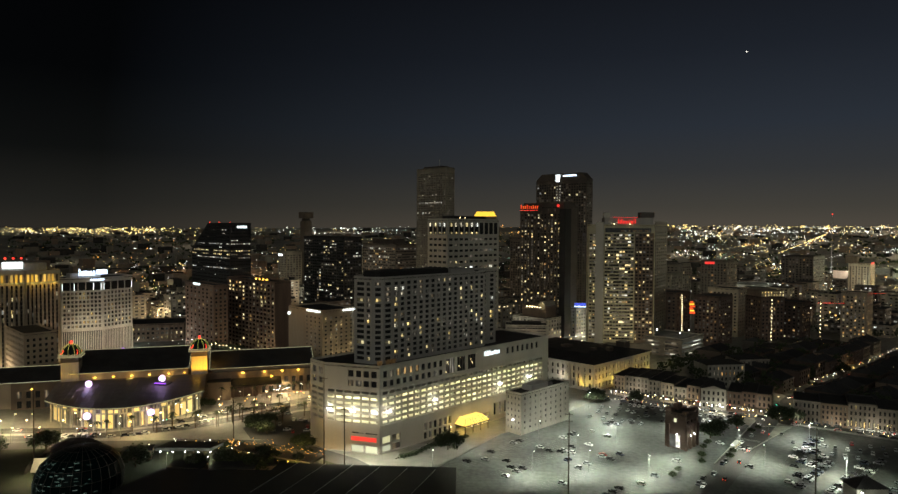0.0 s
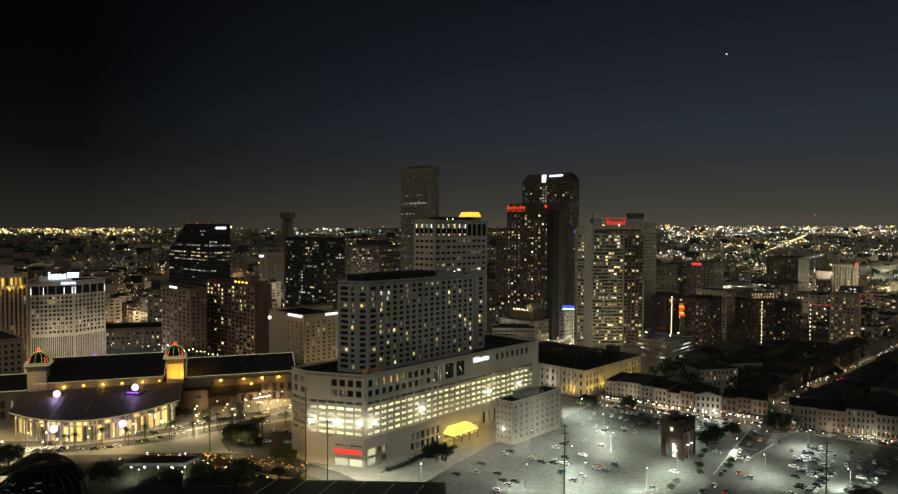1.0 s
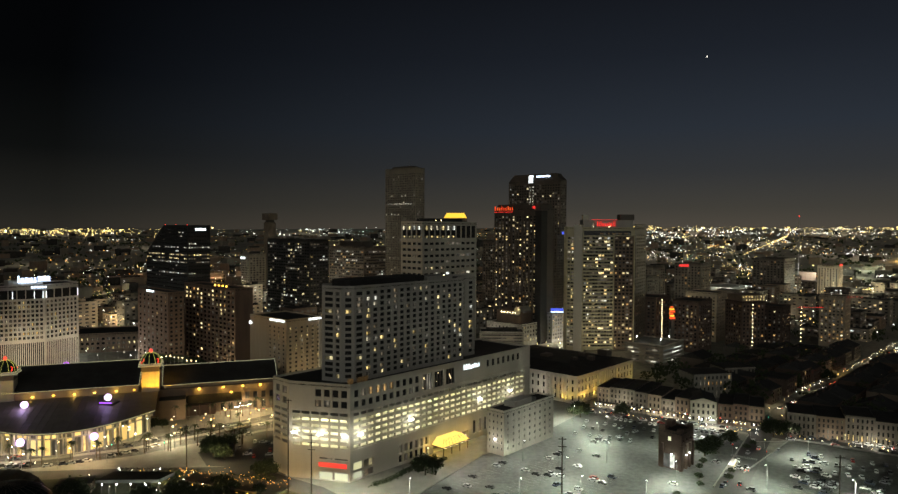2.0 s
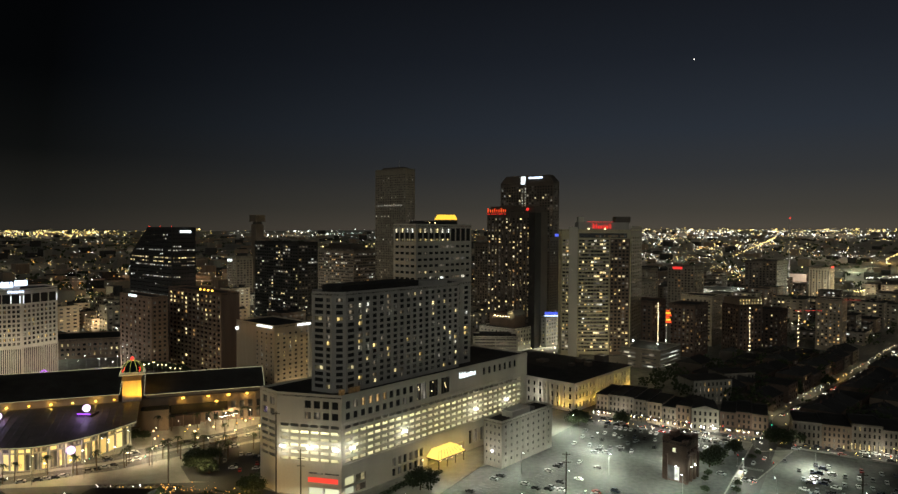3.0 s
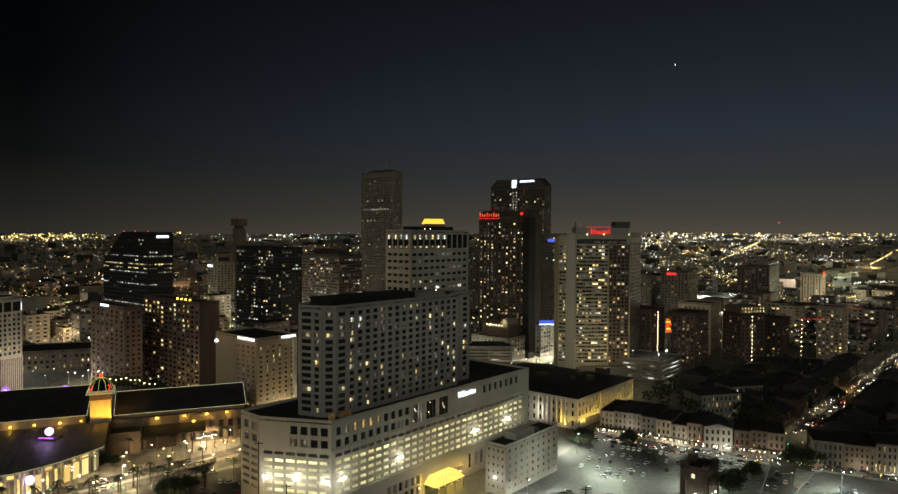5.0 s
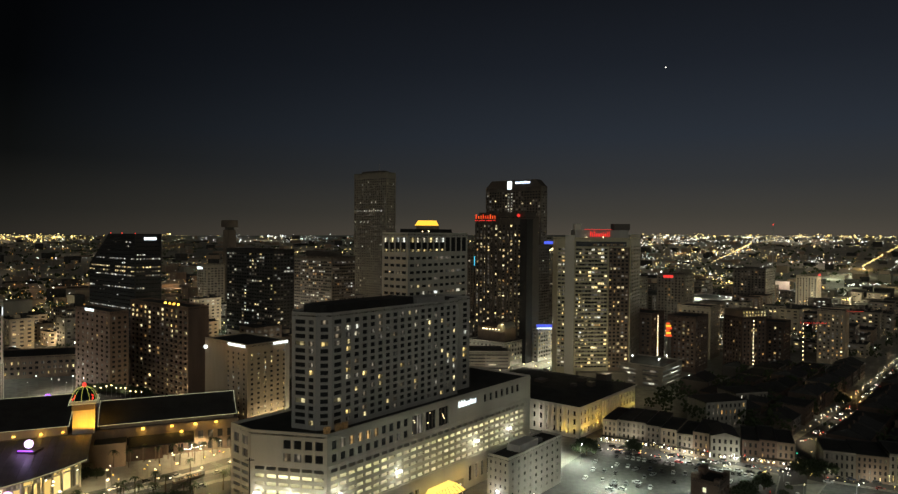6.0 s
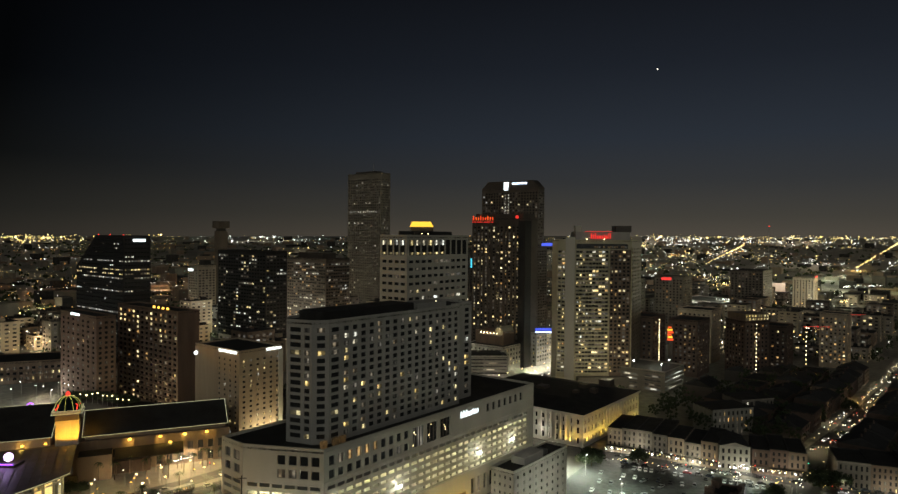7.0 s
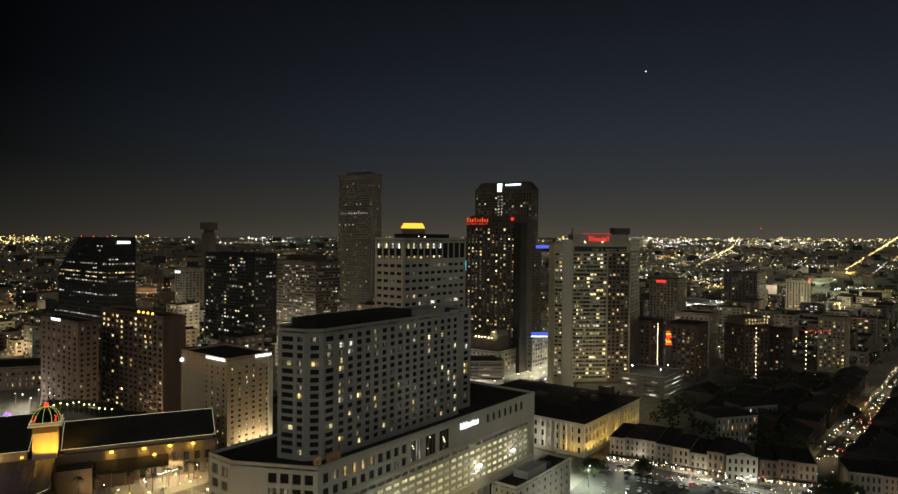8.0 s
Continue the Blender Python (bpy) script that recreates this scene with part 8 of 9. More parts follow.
# trees between the roofs
g = Geo()
for k in range(900):
    bearing, r_ = radians(rf_.uniform(-40, 40)), rf_.uniform(480, 1100)
    c = CENTRE + Vector((r_ * math.sin(bearing), r_ * math.cos(bearing), 0))
    if any(math.hypot(c.x - a, c.y - b) < 19 for a, b in BLOCKS) or not free(c.x, c.y, 0):
        continue
    for _ in range(14):
        p = c + Vector((rf_.gauss(0, 2.6), rf_.gauss(0, 2.6), rf_.uniform(3, 9)))
        g.gem(p, rf_.uniform(0.7, 1.7))
for k in range(170):
    along, off = rf_.uniform(20, 260), rf_.uniform(-150, 110)
    c = S0 + SD * along + SN * off
    if c.y > 690 or abs(off) < 10:
        continue
    for _ in range(22):
        p = c + Vector((rf_.gauss(0, 2.4), rf_.gauss(0, 2.4), rf_.uniform(6, 13.5)))
        g.gem(p, rf_.uniform(0.6, 1.4))
for k in range(2600):
    bearing, r_ = radians(rf_.uniform(-42, 42)), 1050 + 3000 * rf_.random() ** 1.2
    c = CENTRE + Vector((r_ * math.sin(bearing), r_ * math.cos(bearing), land(r_, math.degrees(bearing))))
    if not free(c.x, c.y, 8):
        continue
    for _ in range(5):
        s = rf_.uniform(2, 4.5)
        p = c + Vector((rf_.gauss(0, 4), rf_.gauss(0, 4), rf_.uniform(2, 8)))
        g.gem(p, s)
tagged(new("far_trees", g.mesh("far_trees", LEAF)), "dark tree crowns between far roofs", "trees", kind="stuff")

# lights of the plain
FAR_WHITE = glow("far_white_lights", (0.85, 0.95, 0.96), (1.0, 0.93, 0.74), 0.8, 5.5, True)
FAR_YELLOW = glow("far_yellow_lights", (1.0, 0.68, 0.16), (1.0, 0.82, 0.36), 0.9, 5.0, True)
FAR_ORANGE = glow("far_orange_lights", (1.0, 0.42, 0.08), (1.0, 0.58, 0.16), 0.6, 3.5, True)
FAR_GREEN = glow("far_green_lights", (0.35, 0.9, 0.6), (0.6, 0.95, 0.75), 0.5, 1.5, True)
g = Geo()


def dot(bearing, r, z, size, slot):
    w = radians(bearing)
    c = CENTRE + Vector((r * math.sin(w), r * math.cos(w), land(r, bearing) + z))
    if free(c.x, c.y, 3) or r > 1400:
        g.gem(c, size * r * 0.00062 * rf_.choices((0.55, 0.85, 1.3, 1.9), (58, 28, 11, 3))[0], slot)


# a thin even scatter
for k in range(1000):
    r_ = 900 + 3900 * rf_.random() ** 0.9
    dot(rf_.uniform(-44, 38), r_, rf_.uniform(5, 12), rf_.uniform(0.35, 0.9), rf_.choices((0, 1, 2, 3), (3, 5, 2.4, 0.3))[0])
# clusters: shopping streets, yards, car parks; more of them to the north-west
for k in range(105):
    b_ = rf_.uniform(-42, 38) if k < 60 else rf_.triangular(5, 38, 18)
    r_ = 1000 + 3700 * rf_.random() ** 0.8
    slot = rf_.choices((0, 1, 2, 3), (5, 5, 2, 0.4))[0]
    wide, deep_ = rf_.uniform(0.3, 1.6), rf_.uniform(10, 90)
    for _ in range(rf_.randint(6, 24)):
        dot(b_ + rf_.gauss(0, wide), r_ + rf_.gauss(0, deep_), rf_.uniform(4, 11), rf_.uniform(0.5, 1.25), slot if rf_.random() < 0.8 else 0)
# the bright quarter to the north-west
for k in range(44):
    b_, r_ = rf_.triangular(9, 27, 12), rf_.uniform(2100, 4700)
    slot = rf_.choices((0, 1, 3), (5, 5, 1))[0]
    for _ in range(rf_.randint(8, 24)):
        dot(b_ + rf_.gauss(0, 0.6), r_ + rf_.gauss(0, 60), rf_.uniform(4, 12), rf_.uniform(0.5, 1.2), slot)
# straight streets with a lamp every few metres
for k in range(64):
    b_, r_ = rf_.uniform(-38, 38), 1100 + 3300 * rf_.random()
    c = CENTRE + Vector((r_ * math.sin(radians(b_)), r_ * math.cos(radians(b_)), 0))
    d_ = (U if rf_.random() < 0.6 else V) * (1 if rf_.random() < 0.5 else -1)
    slot, step = rf_.choices((0, 1, 2), (3, 4, 2))[0], rf_.uniform(22, 40)
    for m in range(rf_.randint(8, 26)):
        q = c + d_ * step * m - CENTRE
        dot(math.degrees(math.atan2(q.x, q.y)), q.length, 8, rf_.uniform(0.5, 1.0), slot)
# lamps and signs in the streets between the downtown blocks
for k in range(3100):
    b_, r_ = rf_.uniform(-40, 37) if k < 2300 else rf_.uniform(-42, -8), rf_.uniform(520, 1500) if k < 2300 else rf_.uniform(700, 2200)
    dot(b_, r_, rf_.uniform(4, 12), rf_.uniform(0.6, 1.3), rf_.choices((0, 1, 2, 3), (3.2, 4.6, 2.4, 0.4))[0])
# lamps and lit signs on roofs and upper floors
for k in range(900):
    dot(rf_.uniform(-38, 38), rf_.uniform(560, 1700), rf_.uniform(12, 30), rf_.uniform(0.4, 1.1), rf_.choices((0, 1, 2, 3), (5, 3, 2, 0.3))[0])
# lamps strewn on a grid between the blocks, added to brighten their walls
for i in range(-18, 27, 2):
    for j in range(-1, 38, 2):
        q = U * (j * 40 + 20) + V * (i * 40 + 20) + Vector((60, 0, 0))
        x_, y_ = q.x + rf_.uniform(-8, 8), q.y + rf_.uniform(-8, 8)
        bearing = math.degrees(math.atan2(x_ + 20, y_ - 50))
        if not (-38 < bearing < 38) or y_ < 570 or y_ > 1400 or (x_ > 100 and y_ < 720) or (-460 < x_ < -340 and y_ < 660):
            continue
        if any(math.hypot(x_ - a, y_ - b) < 17 for a, b in BLOCKS) or any(math.hypot(x_ - a, y_ - b) < c * 0.62 for a, b, c in SOLID):
            continue
        pale = rf_.random() < 0.4
        lamp("crossing_light", x_, y_, 11, rf_.uniform(8000, 19000) * (0.38 if x_ > 80 else 0.12 if math.hypot(x_ - 50, y_ - 875) < 65 else 1), (1.0, 0.95, 0.80) if pale else (1.0, 0.76, 0.42), 1.0)
        g.gem((x_, y_, 13.5), 0.8, 0 if pale else 1)
# floodlit yards farther out
for x_, y_, kw, col in ((556, 1258, 18, WHITE), (584, 1244, 16, WHITE), (590, 1580, 110, (1.0, 0.98, 0.86)), (650, 1600, 110, (1.0, 0.98, 0.86)), (690, 1900, 90, AMBER),
                        (790, 1800, 150, (0.95, 1.0, 0.72)), (850, 1860, 150, (0.95, 1.0, 0.72)), (985, 2080, 160, (0.90, 1.0, 0.66)), (1090, 2150, 160, (0.95, 1.0, 0.66))):
    lamp("yard_flood", x_, y_, 30, kw * 1000, col, 1.0)
# strings of lamps along far avenues
for b0, b1, r0, r1, n_, slot, sz in ((-46, -31, 4350, 4500, 330, 1, 1.5), (-44, -33, 4100, 4250, 110, 1, 1.3), (-46, -20, 4000, 4250, 90, 0, 1.2), (-39, -24, 4550, 4700, 110, 1, 1.2), (-38, -30, 4000, 4300, 60, 1, 0.9), (-22, -4, 4500, 4800, 80, 0, 0.8),
                                     (8, 38, 4600, 4750, 380, 1, 1.25), (8, 38, 4400, 4600, 160, 0, 1.1), (10, 36, 4300, 4000, 170, 0, 1.1), (9, 24, 3600, 3300, 80, 1, 1.2),
                                     (20, 38, 3000, 2700, 70, 0, 1.1), (16, 20, 1500, 1900, 40, 1, 1.3), (28, 37, 1500, 1750, 70, 1, 1.5),
                                     (-8, 2, 4750, 4600, 60, 2, 0.9), (-40, -20, 1650, 1500, 60, 2, 1.1), (-24, -16, 1700, 1800, 40, 2, 1.1)):
    for k in range(n_):
        f = rf_.random() if k % 3 else round(rf_.random() * 9) / 9 + rf_.gauss(0, 0.012)
        dot(b0 + (b1 - b0) * f, min(4880, r0 + (r1 - r0) * f + rf_.gauss(0, 150)), rf_.uniform(5, 14), sz * rf_.uniform(0.3, 1.25), slot)
tagged(new("far_city_lights", g.mesh("far_city_lights", [FAR_WHITE, FAR_YELLOW, FAR_ORANGE, FAR_GREEN])), "thousands of small lamps over the far city", "city lights", kind="stuff")
# far stadium-bright rows nearer in
g = Geo()
for x0, y0, x1, y1, n_, slot, z_ in ((206, 880, 290, 980, 30, 0, 20), (373, 1222, 505, 1298, 46, 0, 22), (564, 1760, 614, 1696, 30, 1, 12), (585, 1268, 620, 1290, 24, 1, 16),
                                     (1199, 2298, 2702, 4373, 260, 1, 12), (804, 2530, 1371, 3611, 90, 1, 10), (823, 1678, 954, 1743, 40, 0, 14)):
    for k in range(n_):
        f = rf_.random()
        far_ = math.hypot(x0 + (x1 - x0) * f, y0 + (y1 - y0) * f)
        g.gem((x0 + (x1 - x0) * f + rf_.uniform(-3, 3), y0 + (y1 - y0) * f, land(far_, 20) + z_ + rf_.uniform(-2, 2)), rf_.uniform(0.5, 1.0) * max(1, far_ / 1500), slot)
tagged(new("deck_lights", g.mesh("deck_lights", [FAR_WHITE, FAR_YELLOW])), "rows of lamps on far parking decks", "city lights", kind="stuff")
# radio mast with a red light
rm = thing("radio_mast", 615, 1587, 0, "far radio mast with a red top light", "mast")
g = Geo()
g.tube((615, 1587, 0), (615, 1587, 149), 1.0, 0.4, 6)
part("mast", g, STEEL, rm)
g = Geo()
g.ball((615, 1587, 150.6), 1.6, 8, 5)
part("beacon", g, BULB_RED, rm)
# strong unseen lamps added high over the far plain to lighten its ground
for bearing, r_, kw in ((-38, 2300, 500), (-30, 3000, 800), (-22, 2500, 500), (-14, 3200, 800), (-5, 2700, 500), (5, 3200, 800), (12, 2600, 700), (19, 3400, 1100),
                        (26, 2700, 800), (33, 3300, 1000), (14, 4200, 1600), (25, 4200, 1600), (-36, 4100, 1300), (-18, 4200, 1200), (2, 4200, 1300), (36, 4300, 1600)):
    q = CENTRE + Vector((r_ * math.sin(radians(bearing)), r_ * math.cos(radians(bearing)), 0))
    lamp("district_light", q.x, q.y, land(r_, bearing) + 90, kw * (200 if bearing < 0 else 420), (1.0, 0.84, 0.58), 6.0)
# raised expressway far left
ew = band("expressway", [(-900, 1330), (-640, 1400), (-380, 1440), (-120, 1520)], 22, 12, PAVING, "raised expressway in orange light")
for k in range(12):
    lamp("expressway_light", -860 + 56 * k, 1342 + 13 * k, 25, 46000, (1.0, 0.52, 0.24), 1.0)
# floodlit yards far off, lit trees behind the casino
sheet("far_yard", [(812, 1668), (950, 1722), (972, 1776), (820, 1724)], 0.3, PAVING, "floodlit yard far off among dark roofs", "yard")
# pale sheet added under lamps to give a whitish glow
sheet("rail_yard", [(-760, 1890), (-560, 1920), (-545, 1985), (-770, 1960)], 0.3, PAVING, "pale lit sheet of ground far off", "yard")
fd_, _ = tower("far_parking_deck", "long pale parking deck with white lamps on its roof", (372, 1212), 74, 104, 18, PALE, (9, 0.8, 4, 0.4, 2, 17), (12, 0.8, 4, 0.4, 2, 17),
               chances((0.3, LIT_PALE), (0.4, DIM_PANE)), 0, ang=29, roofmat=PAVING)
for x_, y_, kw, col in ((860, 1690, 110, (0.95, 1.0, 0.55)), (930, 1735, 110, (1.0, 0.95, 0.45)), (590, 1720, 60, AMBER), (400, 1245, 22, WHITE), (440, 1262, 22, WHITE), (600, 1262, 60, WARM),
                        (1240, 2350, 160, AMBER), (-455, 700, 8, WHITE), (-290, 905, 26, WARM), (-360, 900, 22, WHITE), (-700, 1925, 110, WHITE), (-600, 1945, 110, WHITE), (68, 830, 4, WARM)):
    lamp("yard_light", x_, y_, 27 if y_ > 1200 else 14, kw * 1000, col, 1.0)
# a planted roof terrace behind the casino, hung with lamps
gt = thing("garden_terrace", -285, 520, 0, "low dark building with a planted roof terrace", "building")
g = Geo()
g.prism([(-300, 504), (-240, 500), (-228, 522), (-262, 530), (-300, 538)], 0, 15.0, 0, 1)
part("wall", g, [MASONRY, ROOFING], gt)
for k in range(12):
    f = k / 11
    x_, y_ = -290 + 44 * f, 522 + 3 * math.sin(5 * f) - 4 * f
    copy_thing(kinds_[k % 2], pose(x_, y_, 15.0, 0, 0, 50 * k) @ Matrix.Scale(0.8, 4))
    lt = thing("garden_lamp", x_, y_ - 5, 15, "small white lamp before a garden tree", "lamp", "garden lamps")
    h_ = 18.0 + 2.6 * math.sin(3 * f) + 0.6 * (k % 3)
    g = Geo()
    g.tube((x_, y_ - 5, 15), (x_, y_ - 5, h_), 0.08, sides=5)
    part("post", g, STEEL, lt)
    g = Geo()
    g.ball((x_, y_ - 5, h_ + 0.3), 0.42, 8, 5)
    part("bulb", g, WARMHEAD, lt)
for x_, y_ in ((-280, 514), (-260, 512)):
    lamp("garden_light", x_, y_, 21, 1600, (1.0, 0.86, 0.6), 0.6)
# white lamps between the palms of the boulevard
for k in range(30):
    f = (k + 0.5 * (k % 3)) / 30
    i_ = 1 + int(f * 4)
    a_, b_ = Vector((*BPATH[i_], 0)), Vector((*BPATH[i_ + 1], 0))
    d_ = (b_ - a_).normalized()
    q = a_.lerp(b_, f * 4 % 1) + Vector((-d_.y, d_.x, 0)) * (-19, 17, 22)[k % 3]
    copy_thing(lot, pose(q.x, q.y, 0, 0, 0, 53 * k) @ Matrix.Scale(0.85, 4))
# lamps in the yard between the hotels
for k in range(12):
    copy_thing(lot, pose(-440 + 9.5 * k, 585 + 14 * math.sin(2.1 * k), 0, 0, 0, 31 * k))
for x_, y_ in ((-410, 590), (-352, 580)):
    lamp("yard_light", x_, y_, 9.5, 2400, (0.92, 0.95, 1.0), 0.6)
# lamp-lit trees along the casino wing and dark ones in the riverside park
for k in range(9):
    q = K(16 + 7.4 * k, 15 + 4 * math.sin(2.3 * k))
    copy_thing(pl, pose(q.x, q.y, 0, 0, 0, 61 * k))
for k in range(4):
    q = K(20 + 16 * k, 20)
    lamp("tree_light", q.x, q.y, 5.0, 900, DEEP, 0.4)
ol = mast(ORANGEHEAD, 3.0, label="low post lamp with an orange globe", size=0.34, arms=1)
for k, (x_, y_) in enumerate(((-198.5, 418), (-199, 422.5), (-190.5, 417), (-191.5, 424), (-174.5, 438.5), (-176, 447.5), (-168.5, 446), (-207.5, 402), (-202, 403), (-208.5, 409.5))):
    if k == 0:
        ol.matrix_basis = pose(x_, y_, 0)
    else:
        copy_thing(ol, pose(x_, y_, 0, 0, 0, 67 * k))
# garden pergola hung with amber bulbs, beside the avenue
gp = thing("pergola", -180, 331, 0, "dark slatted garden pergola hung with amber bulbs", "pergola")
G0, GA, GB = Vector((-197, 326.5, 0)), Vector((36, 3.5, 0)), Vector((-0.8, 7.5, 0))
for k in range(15):
    g = Geo()
    a = G0 + GA * (k / 14)
    g.prism([a, a + Vector((0.5, 0.1, 0)), a + GB + Vector((0.5, 0.1, 0)), a + GB], 4.0, 4.35)
    part("slat", g, BRONZE, gp)
for fb in (0.02, 0.5, 0.97):
    a = G0 + GB * fb
    g = Geo()
    g.prism([a, a + GA, a + GA + GB * 0.03, a + GB * 0.03], 3.6, 3.996)
    part("beam", g, BRONZE, gp)
    for k in range(5):
        g = Geo()
        q = a + GA * (0.02 + 0.24 * k) + GB * 0.015
        g.tube(q, q + Vector((0, 0, 3.6)), 0.13, sides=6)
        part("post", g, BRONZE, gp)
rg = random.Random(12)
for k in range(34):
    g = Geo()
    g.ball(G0 + GA * rg.uniform(-0.02, 1.02) + GB * rg.uniform(-0.15, 1.1) + Vector((0, 0, rg.uniform(2.2, 5.0))), rg.uniform(0.14, 0.26), 6, 4)
    part("bulb", g, ORANGEHEAD if k % 3 else LAMPHEAD, gp, "small glowing bulb")
# string of white bulbs over the terrace by the wing
sb = thing("bulb_string", -190, 448.7, 0, "string of small white bulbs on posts", "string light")
for k in range(14):
    q = Vector((-190.1, 448.7, 0)).lerp(Vector((-179.5, 461.9, 0)), k / 13)
    g = Geo()
    g.ball(q + Vector((0, 0, 3.4 - 0.5 * math.sin(math.pi * (k % 4) / 3))), 0.22, 6, 4)
    part("bulb", g, LAMPHEAD, sb)
    if k % 4 == 0 or k == 13:
        g = Geo()
        g.tube(q, q + Vector((0, 0, 3.6)), 0.06, sides=5)
        part("post", g, STEEL, sb)
for k, (x_, y_) in enumerate(((-170, 376), (-165, 381), (-224, 409), (-218.5, 411))):
    copy_thing(kinds_[k % 3], pose(x_, y_, 0, 0, 0, 50 * k) @ Matrix.Scale(0.85 if k < 2 else 0.6, 4))
for k, (x_, y_) in enumerate(((-192, 381.5), (-188, 390), (-190.5, 385), (-215, 360.5), (-186, 433), (-181, 440), (-176, 452))):
    copy_thing(pl, pose(x_, y_, 0, 0, 0, 83 * k))
rp = random.Random(8)
for k in range(3):
    x_, y_ = rp.uniform(-140, -118), rp.uniform(300, 312)
    if (x_ + 201) ** 2 + (y_ - 262) ** 2 < 900 or (-126 < x_ and y_ < 300):
        continue
    copy_thing(kinds_[k % 3], pose(x_, y_, 0, 0, 0, 40 * k))
# glowing dashes before the opaque drum glass, for reflections and inner lamps
DRUM_GLINT = glow("green_white_glint", (0.35, 0.75, 0.60), (0.65, 0.9, 0.75), 0.02, 0.20, True)
g = Geo()
for k in range(120):
    w, z_ = radians(rp.triangular(188, 330, 225)), rp.uniform(5, 20)
    j_ = max(i for i in range(6) if prof[i][1] <= z_)
    r_ = prof[j_][0] + (prof[j_ + 1][0] - prof[j_][0]) * (z_ - prof[j_][1]) / (prof[j_ + 1][1] - prof[j_][1]) + 0.3
    c = AC + Vector((r_ * math.cos(w) + z_ * 0.1, r_ * math.sin(w), z_))
    t_ = Vector((-math.sin(w), math.cos(w), 0)) * rp.uniform(0.3, 1.1)
    g.quad(c - t_, c + t_, c + t_ + Vector((0, 0, 0.22)), c - t_ + Vector((0, 0, 0.22)))
tagged(part("hall_lamp_strip", g, DRUM_GLINT, aq, "glowing green-white dashes set on the outside of the glazing"), kind="stuff")
# low dark park buildings beside the drum, with lamps between them
for k, (o_, a_, b_, h_) in enumerate((((-176, 290), 16, 9, 5.0), ((-154, 288), 20, 10, 6.2), ((-140, 300), 12, 8, 4.2), ((-212, 308), 14, 8, 4.6))):
    pk_ = thing("park_building", o_[0], o_[1], 0, "low dark park building with a flat roof", "building", "park buildings")
    q4 = rect(o_, a_, b_, 8 + 5 * k)
    g = Geo()
    g.prism(q4, 0, h_)
    part("wall", g, BROWN, pk_)
    g = Geo()
    g.prism([q4[0] + (q4[0] - q4[2]).normalized() * 0.6, q4[1] + (q4[1] - q4[3]).normalized() * 0.6, q4[2] + (q4[2] - q4[0]).normalized() * 0.6, q4[3] + (q4[3] - q4[1]).normalized() * 0.6], h_ + 0.004, h_ + 0.4)
    part("roof", g, ROOFING, pk_)
for k, (x_, y_) in enumerate(((-186, 306), (-171, 309), (-163, 304), (-157, 318), (-146, 314), (-203, 318))):
    copy_thing(lot, pose(x_, y_, 0, 0, 0, 61 * k) @ Matrix.Scale(0.6, 4))
# a streetcar on the boulevard
car_ = thing("streetcar", -172, 412, 0.1, "cream and brown streetcar with lit windows", "streetcar")
td = Vector((0.62, 0.785, 0)).normalized()
tn = Vector((-td.y, td.x, 0))
tc_ = Vector((-172, 412, 0))
for z0, z1, w_, mat_, nm in ((0.5, 1.5, 1.25, BROWN, "body"), (1.5, 2.9, 1.22, PALE, "upper_body"), (2.9, 3.35, 1.3, STUCCO, "roof")):
    g = Geo()
    g.prism([tc_ - td * 8 - tn * w_, tc_ + td * 8 - tn * w_, tc_ + td * 8 + tn * w_, tc_ - td * 8 + tn * w_], z0, z1)
    part(nm, g, mat_, car_)
for k in range(9):
    ob = new("window", PANES[LIT_WARM.name])
    c = tc_ + td * (-5.6 + 1.4 * k) - tn * 1.24 + Vector((0, 0, 2.2))
    ob.matrix_basis = pose(c.x, c.y, c.z, 0, 0, math.degrees(math.atan2(td.y, td.x))) @ Matrix.Diagonal((1.0, 1, 0.9, 1))
    attach(ob, car_)
for f in (-4.5, 4.5):
    g = Geo()
    g.prism([tc_ + td * (f - 1.2) - tn * 0.9, tc_ + td * (f + 1.2) - tn * 0.9, tc_ + td * (f + 1.2) + tn * 0.9, tc_ + td * (f - 1.2) + tn * 0.9], 0.1, 0.5)
    part("bogie", g, TYRE, car_)
# traffic signals
GREEN_LAMP = glow("green_signal", (0.05, 1.0, 0.55), (0.1, 1.0, 0.6), 3, 4)
for x_, y_, mat_ in ((-222, 366, GREEN_LAMP), (-196, 372, GREEN_LAMP), (-168, 442, BULB_RED), (-146, 424, GREEN_LAMP), (108, 402, BULB_RED), (122, 392, BULB_RED), (148, 462, GREEN_LAMP), (160, 456, BULB_RED)):
    sg = thing("traffic_signal", x_, y_, 0, "traffic signal on a steel pole, lamp lit", "traffic light", "traffic signals")
    g = Geo()
    g.tube((x_, y_, 0), (x_, y_, 5.2), 0.11, 0.08, 6)
    part("pole", g, STEEL, sg)
    g = Geo()
    g.box(x_ - 0.22, x_ + 0.22, y_ - 0.3, y_ - 0.08, 4.0, 5.3)
    part("housing", g, BLACKWALL, sg)
    g = Geo()
    g.ball((x_, y_ - 0.36, 4.3 if mat_ is GREEN_LAMP else 5.0), 0.24, 8, 5)
    part("signal_lamp", g, mat_, sg)
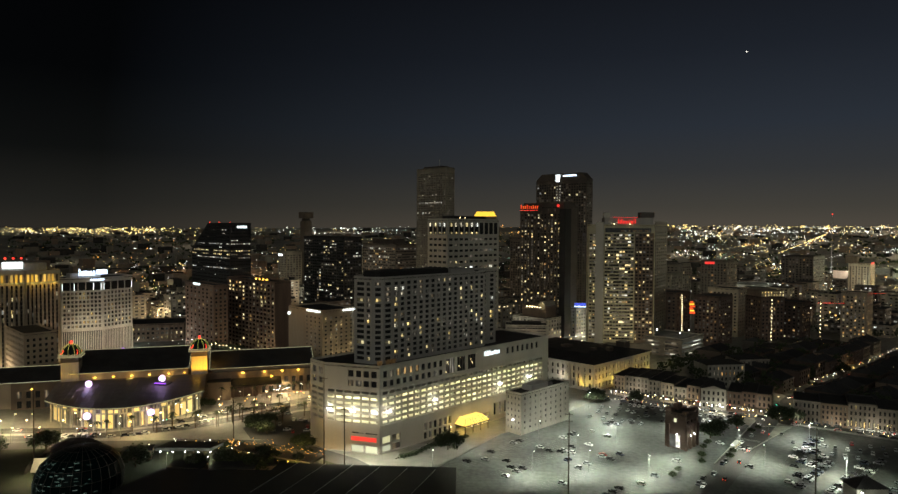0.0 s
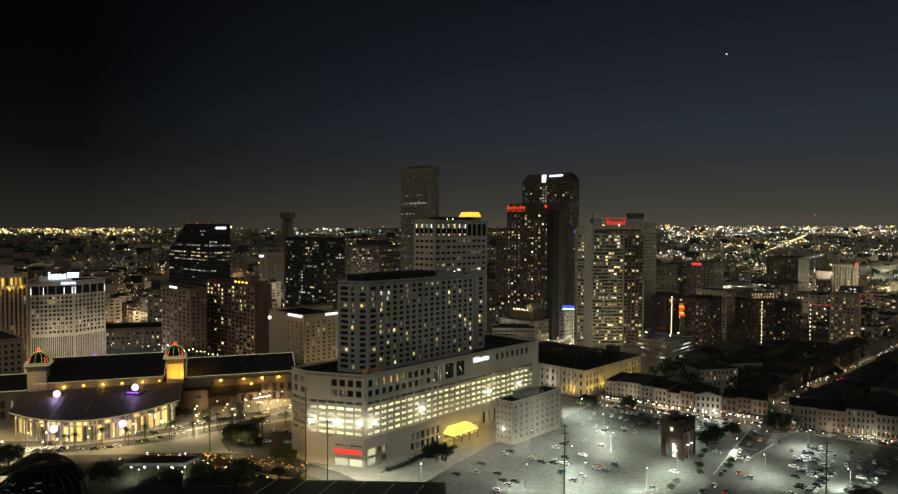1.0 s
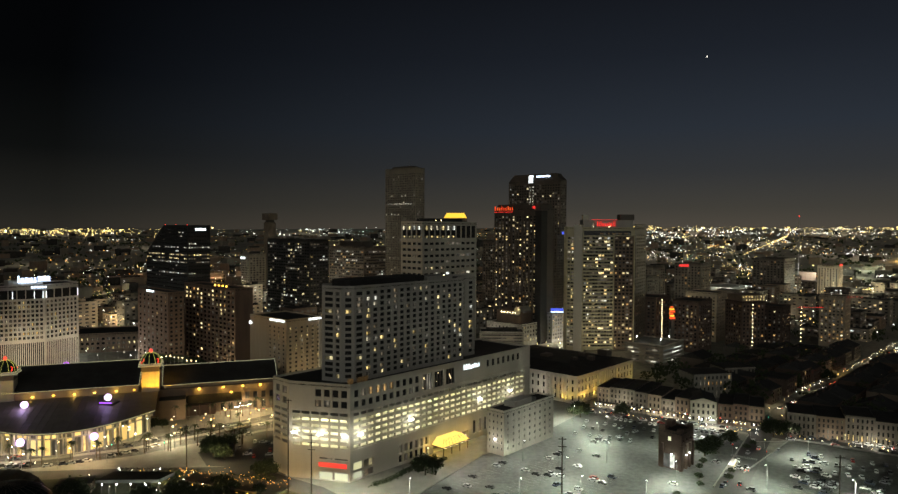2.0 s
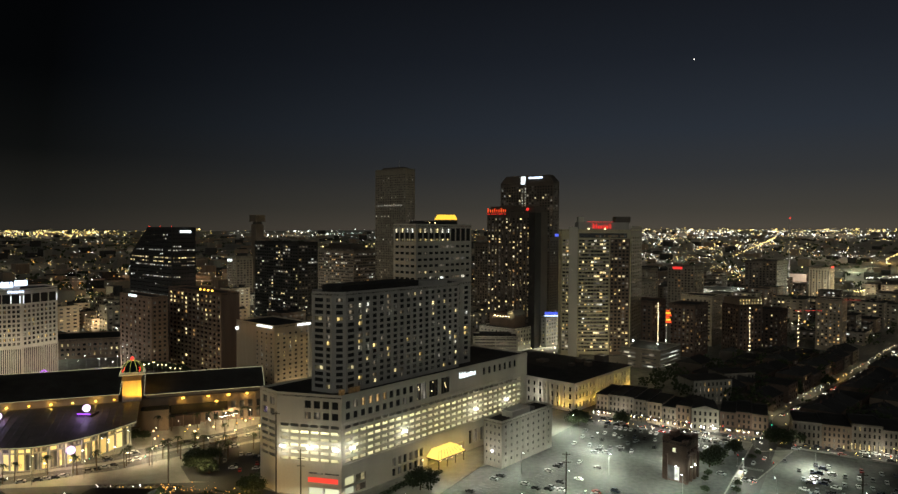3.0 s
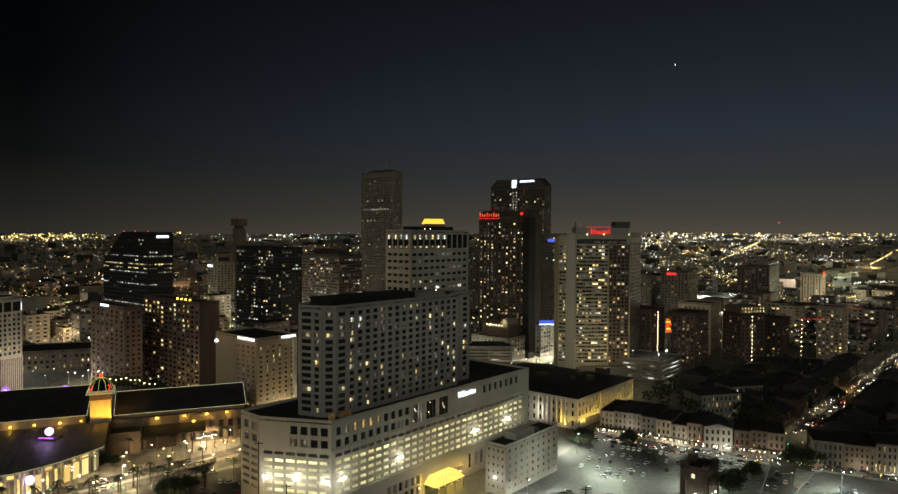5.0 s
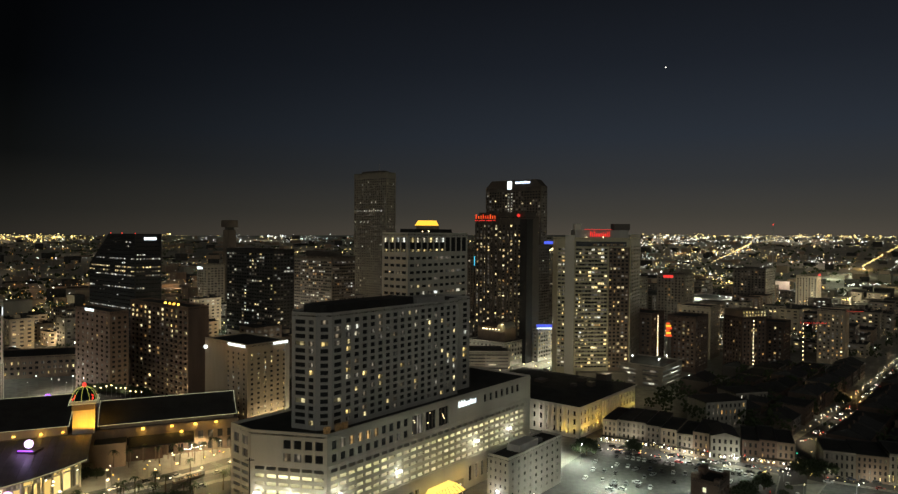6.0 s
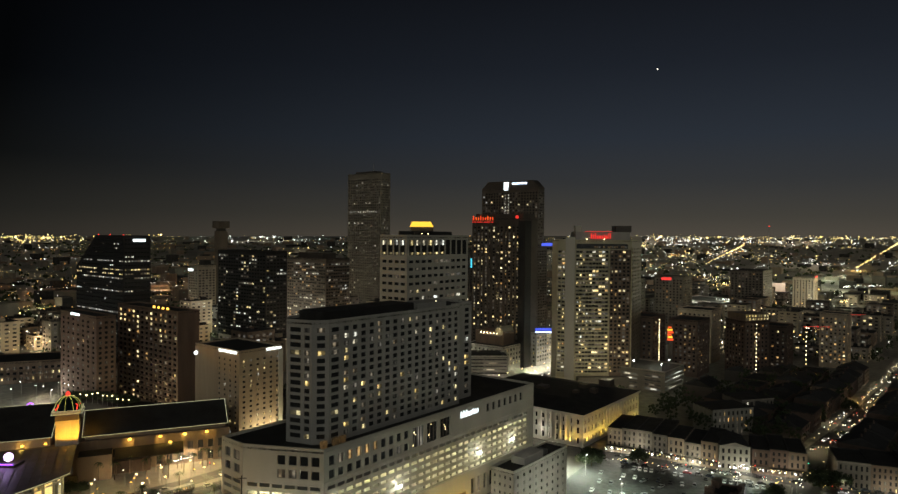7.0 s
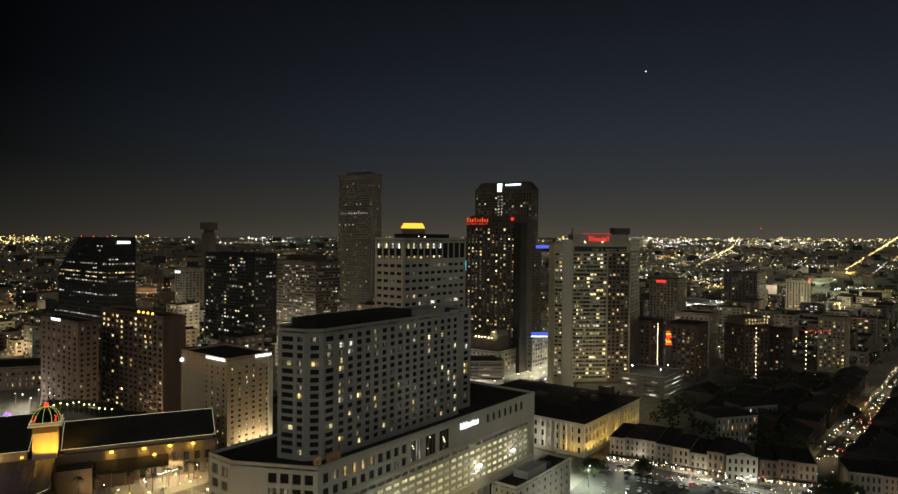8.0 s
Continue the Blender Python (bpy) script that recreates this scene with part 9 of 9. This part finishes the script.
# amber bulbs strung through the park
g = Geo()
for k in range(170):
    f = rp.random()
    p = Vector((-170 + 60 * f, 328 - 10 * f + rp.gauss(0, 4), rp.uniform(4.0, 7.5)))
    g.gem(p, rp.uniform(0.12, 0.34))
tagged(new("park_bulbs", g.mesh("park_bulbs", FAR_ORANGE)), "amber bulbs strung through the park trees", "string lights", kind="stuff")
# clipped bushes by the street through the car park
for k, (x_, y_) in enumerate(((88, 384), (84, 376), (80, 362), (78, 352), (94, 362), (98, 372), (118, 410), (124, 418), (60, 330), (64, 338))):
    copy_thing(kinds_[k % 2], pose(x_, y_, 0, 0, 0, 47 * k) @ Matrix.Scale(0.34, 4))
# small lit signs, shop lamps and lights of standing traffic before the old houses
g = Geo()
SHOPS = [(44, 484), (74, 474), (102, 462), (118, 455), (143, 445), (168, 434), (206, 419)]
for (x0, y0), (x1, y1) in zip(SHOPS, SHOPS[1:]):
    for k in range(int(math.hypot(x1 - x0, y1 - y0) * 1.7)):
        f = rp.random()
        low = rp.random() < 0.35
        p = Vector((x0 + (x1 - x0) * f, y0 + (y1 - y0) * f, 0.9 if low else rp.uniform(2.4, 4.8))) + Vector((-0.35, -0.94, 0)) * (rp.uniform(3, 12) if low else rp.uniform(-1, 1.2))
        g.gem(p, rp.uniform(0.12, 0.40), rp.choices((0, 1, 2), (5, 5, 2 if low else 0.6))[0])
# the same along the long street
for (x0, y0), (x1, y1) in zip(SP[1:], SP[2:]):
    a_, b_ = Vector((x0, y0, 0)), Vector((x1, y1, 0))
    n_ = Vector((-(b_ - a_).y, (b_ - a_).x, 0)).normalized()
    for k in range(int((b_ - a_).length * 0.62)):
        low = rp.random() < 0.3
        p = a_.lerp(b_, rp.random()) + n_ * (rp.uniform(-4, 4) if low else rp.choice((-6.5, 6.5)) + rp.gauss(0, 0.6)) + Vector((0, 0, 0.9 if low else rp.uniform(2.2, 6.0)))
        g.gem(p, rp.uniform(0.14, 0.42), rp.choices((0, 1, 2), (5, 5, 2.5 if low else 0.5))[0])
tagged(new("shop_lights", g.mesh("shop_lights", [FAR_WHITE, FAR_YELLOW, BULB_RED])), "small lit shop signs and street lamps before old houses", "shop lights", kind="stuff")
# clipped trees along the terrace that carry the bulbs
for k in range(7):
    copy_thing(kinds_[1], pose(-166 + 8.5 * k, 330 - 1.5 * k + 3 * (k % 2), 0, 0, 0, 80 * k) @ Matrix.Scale(0.7, 4))
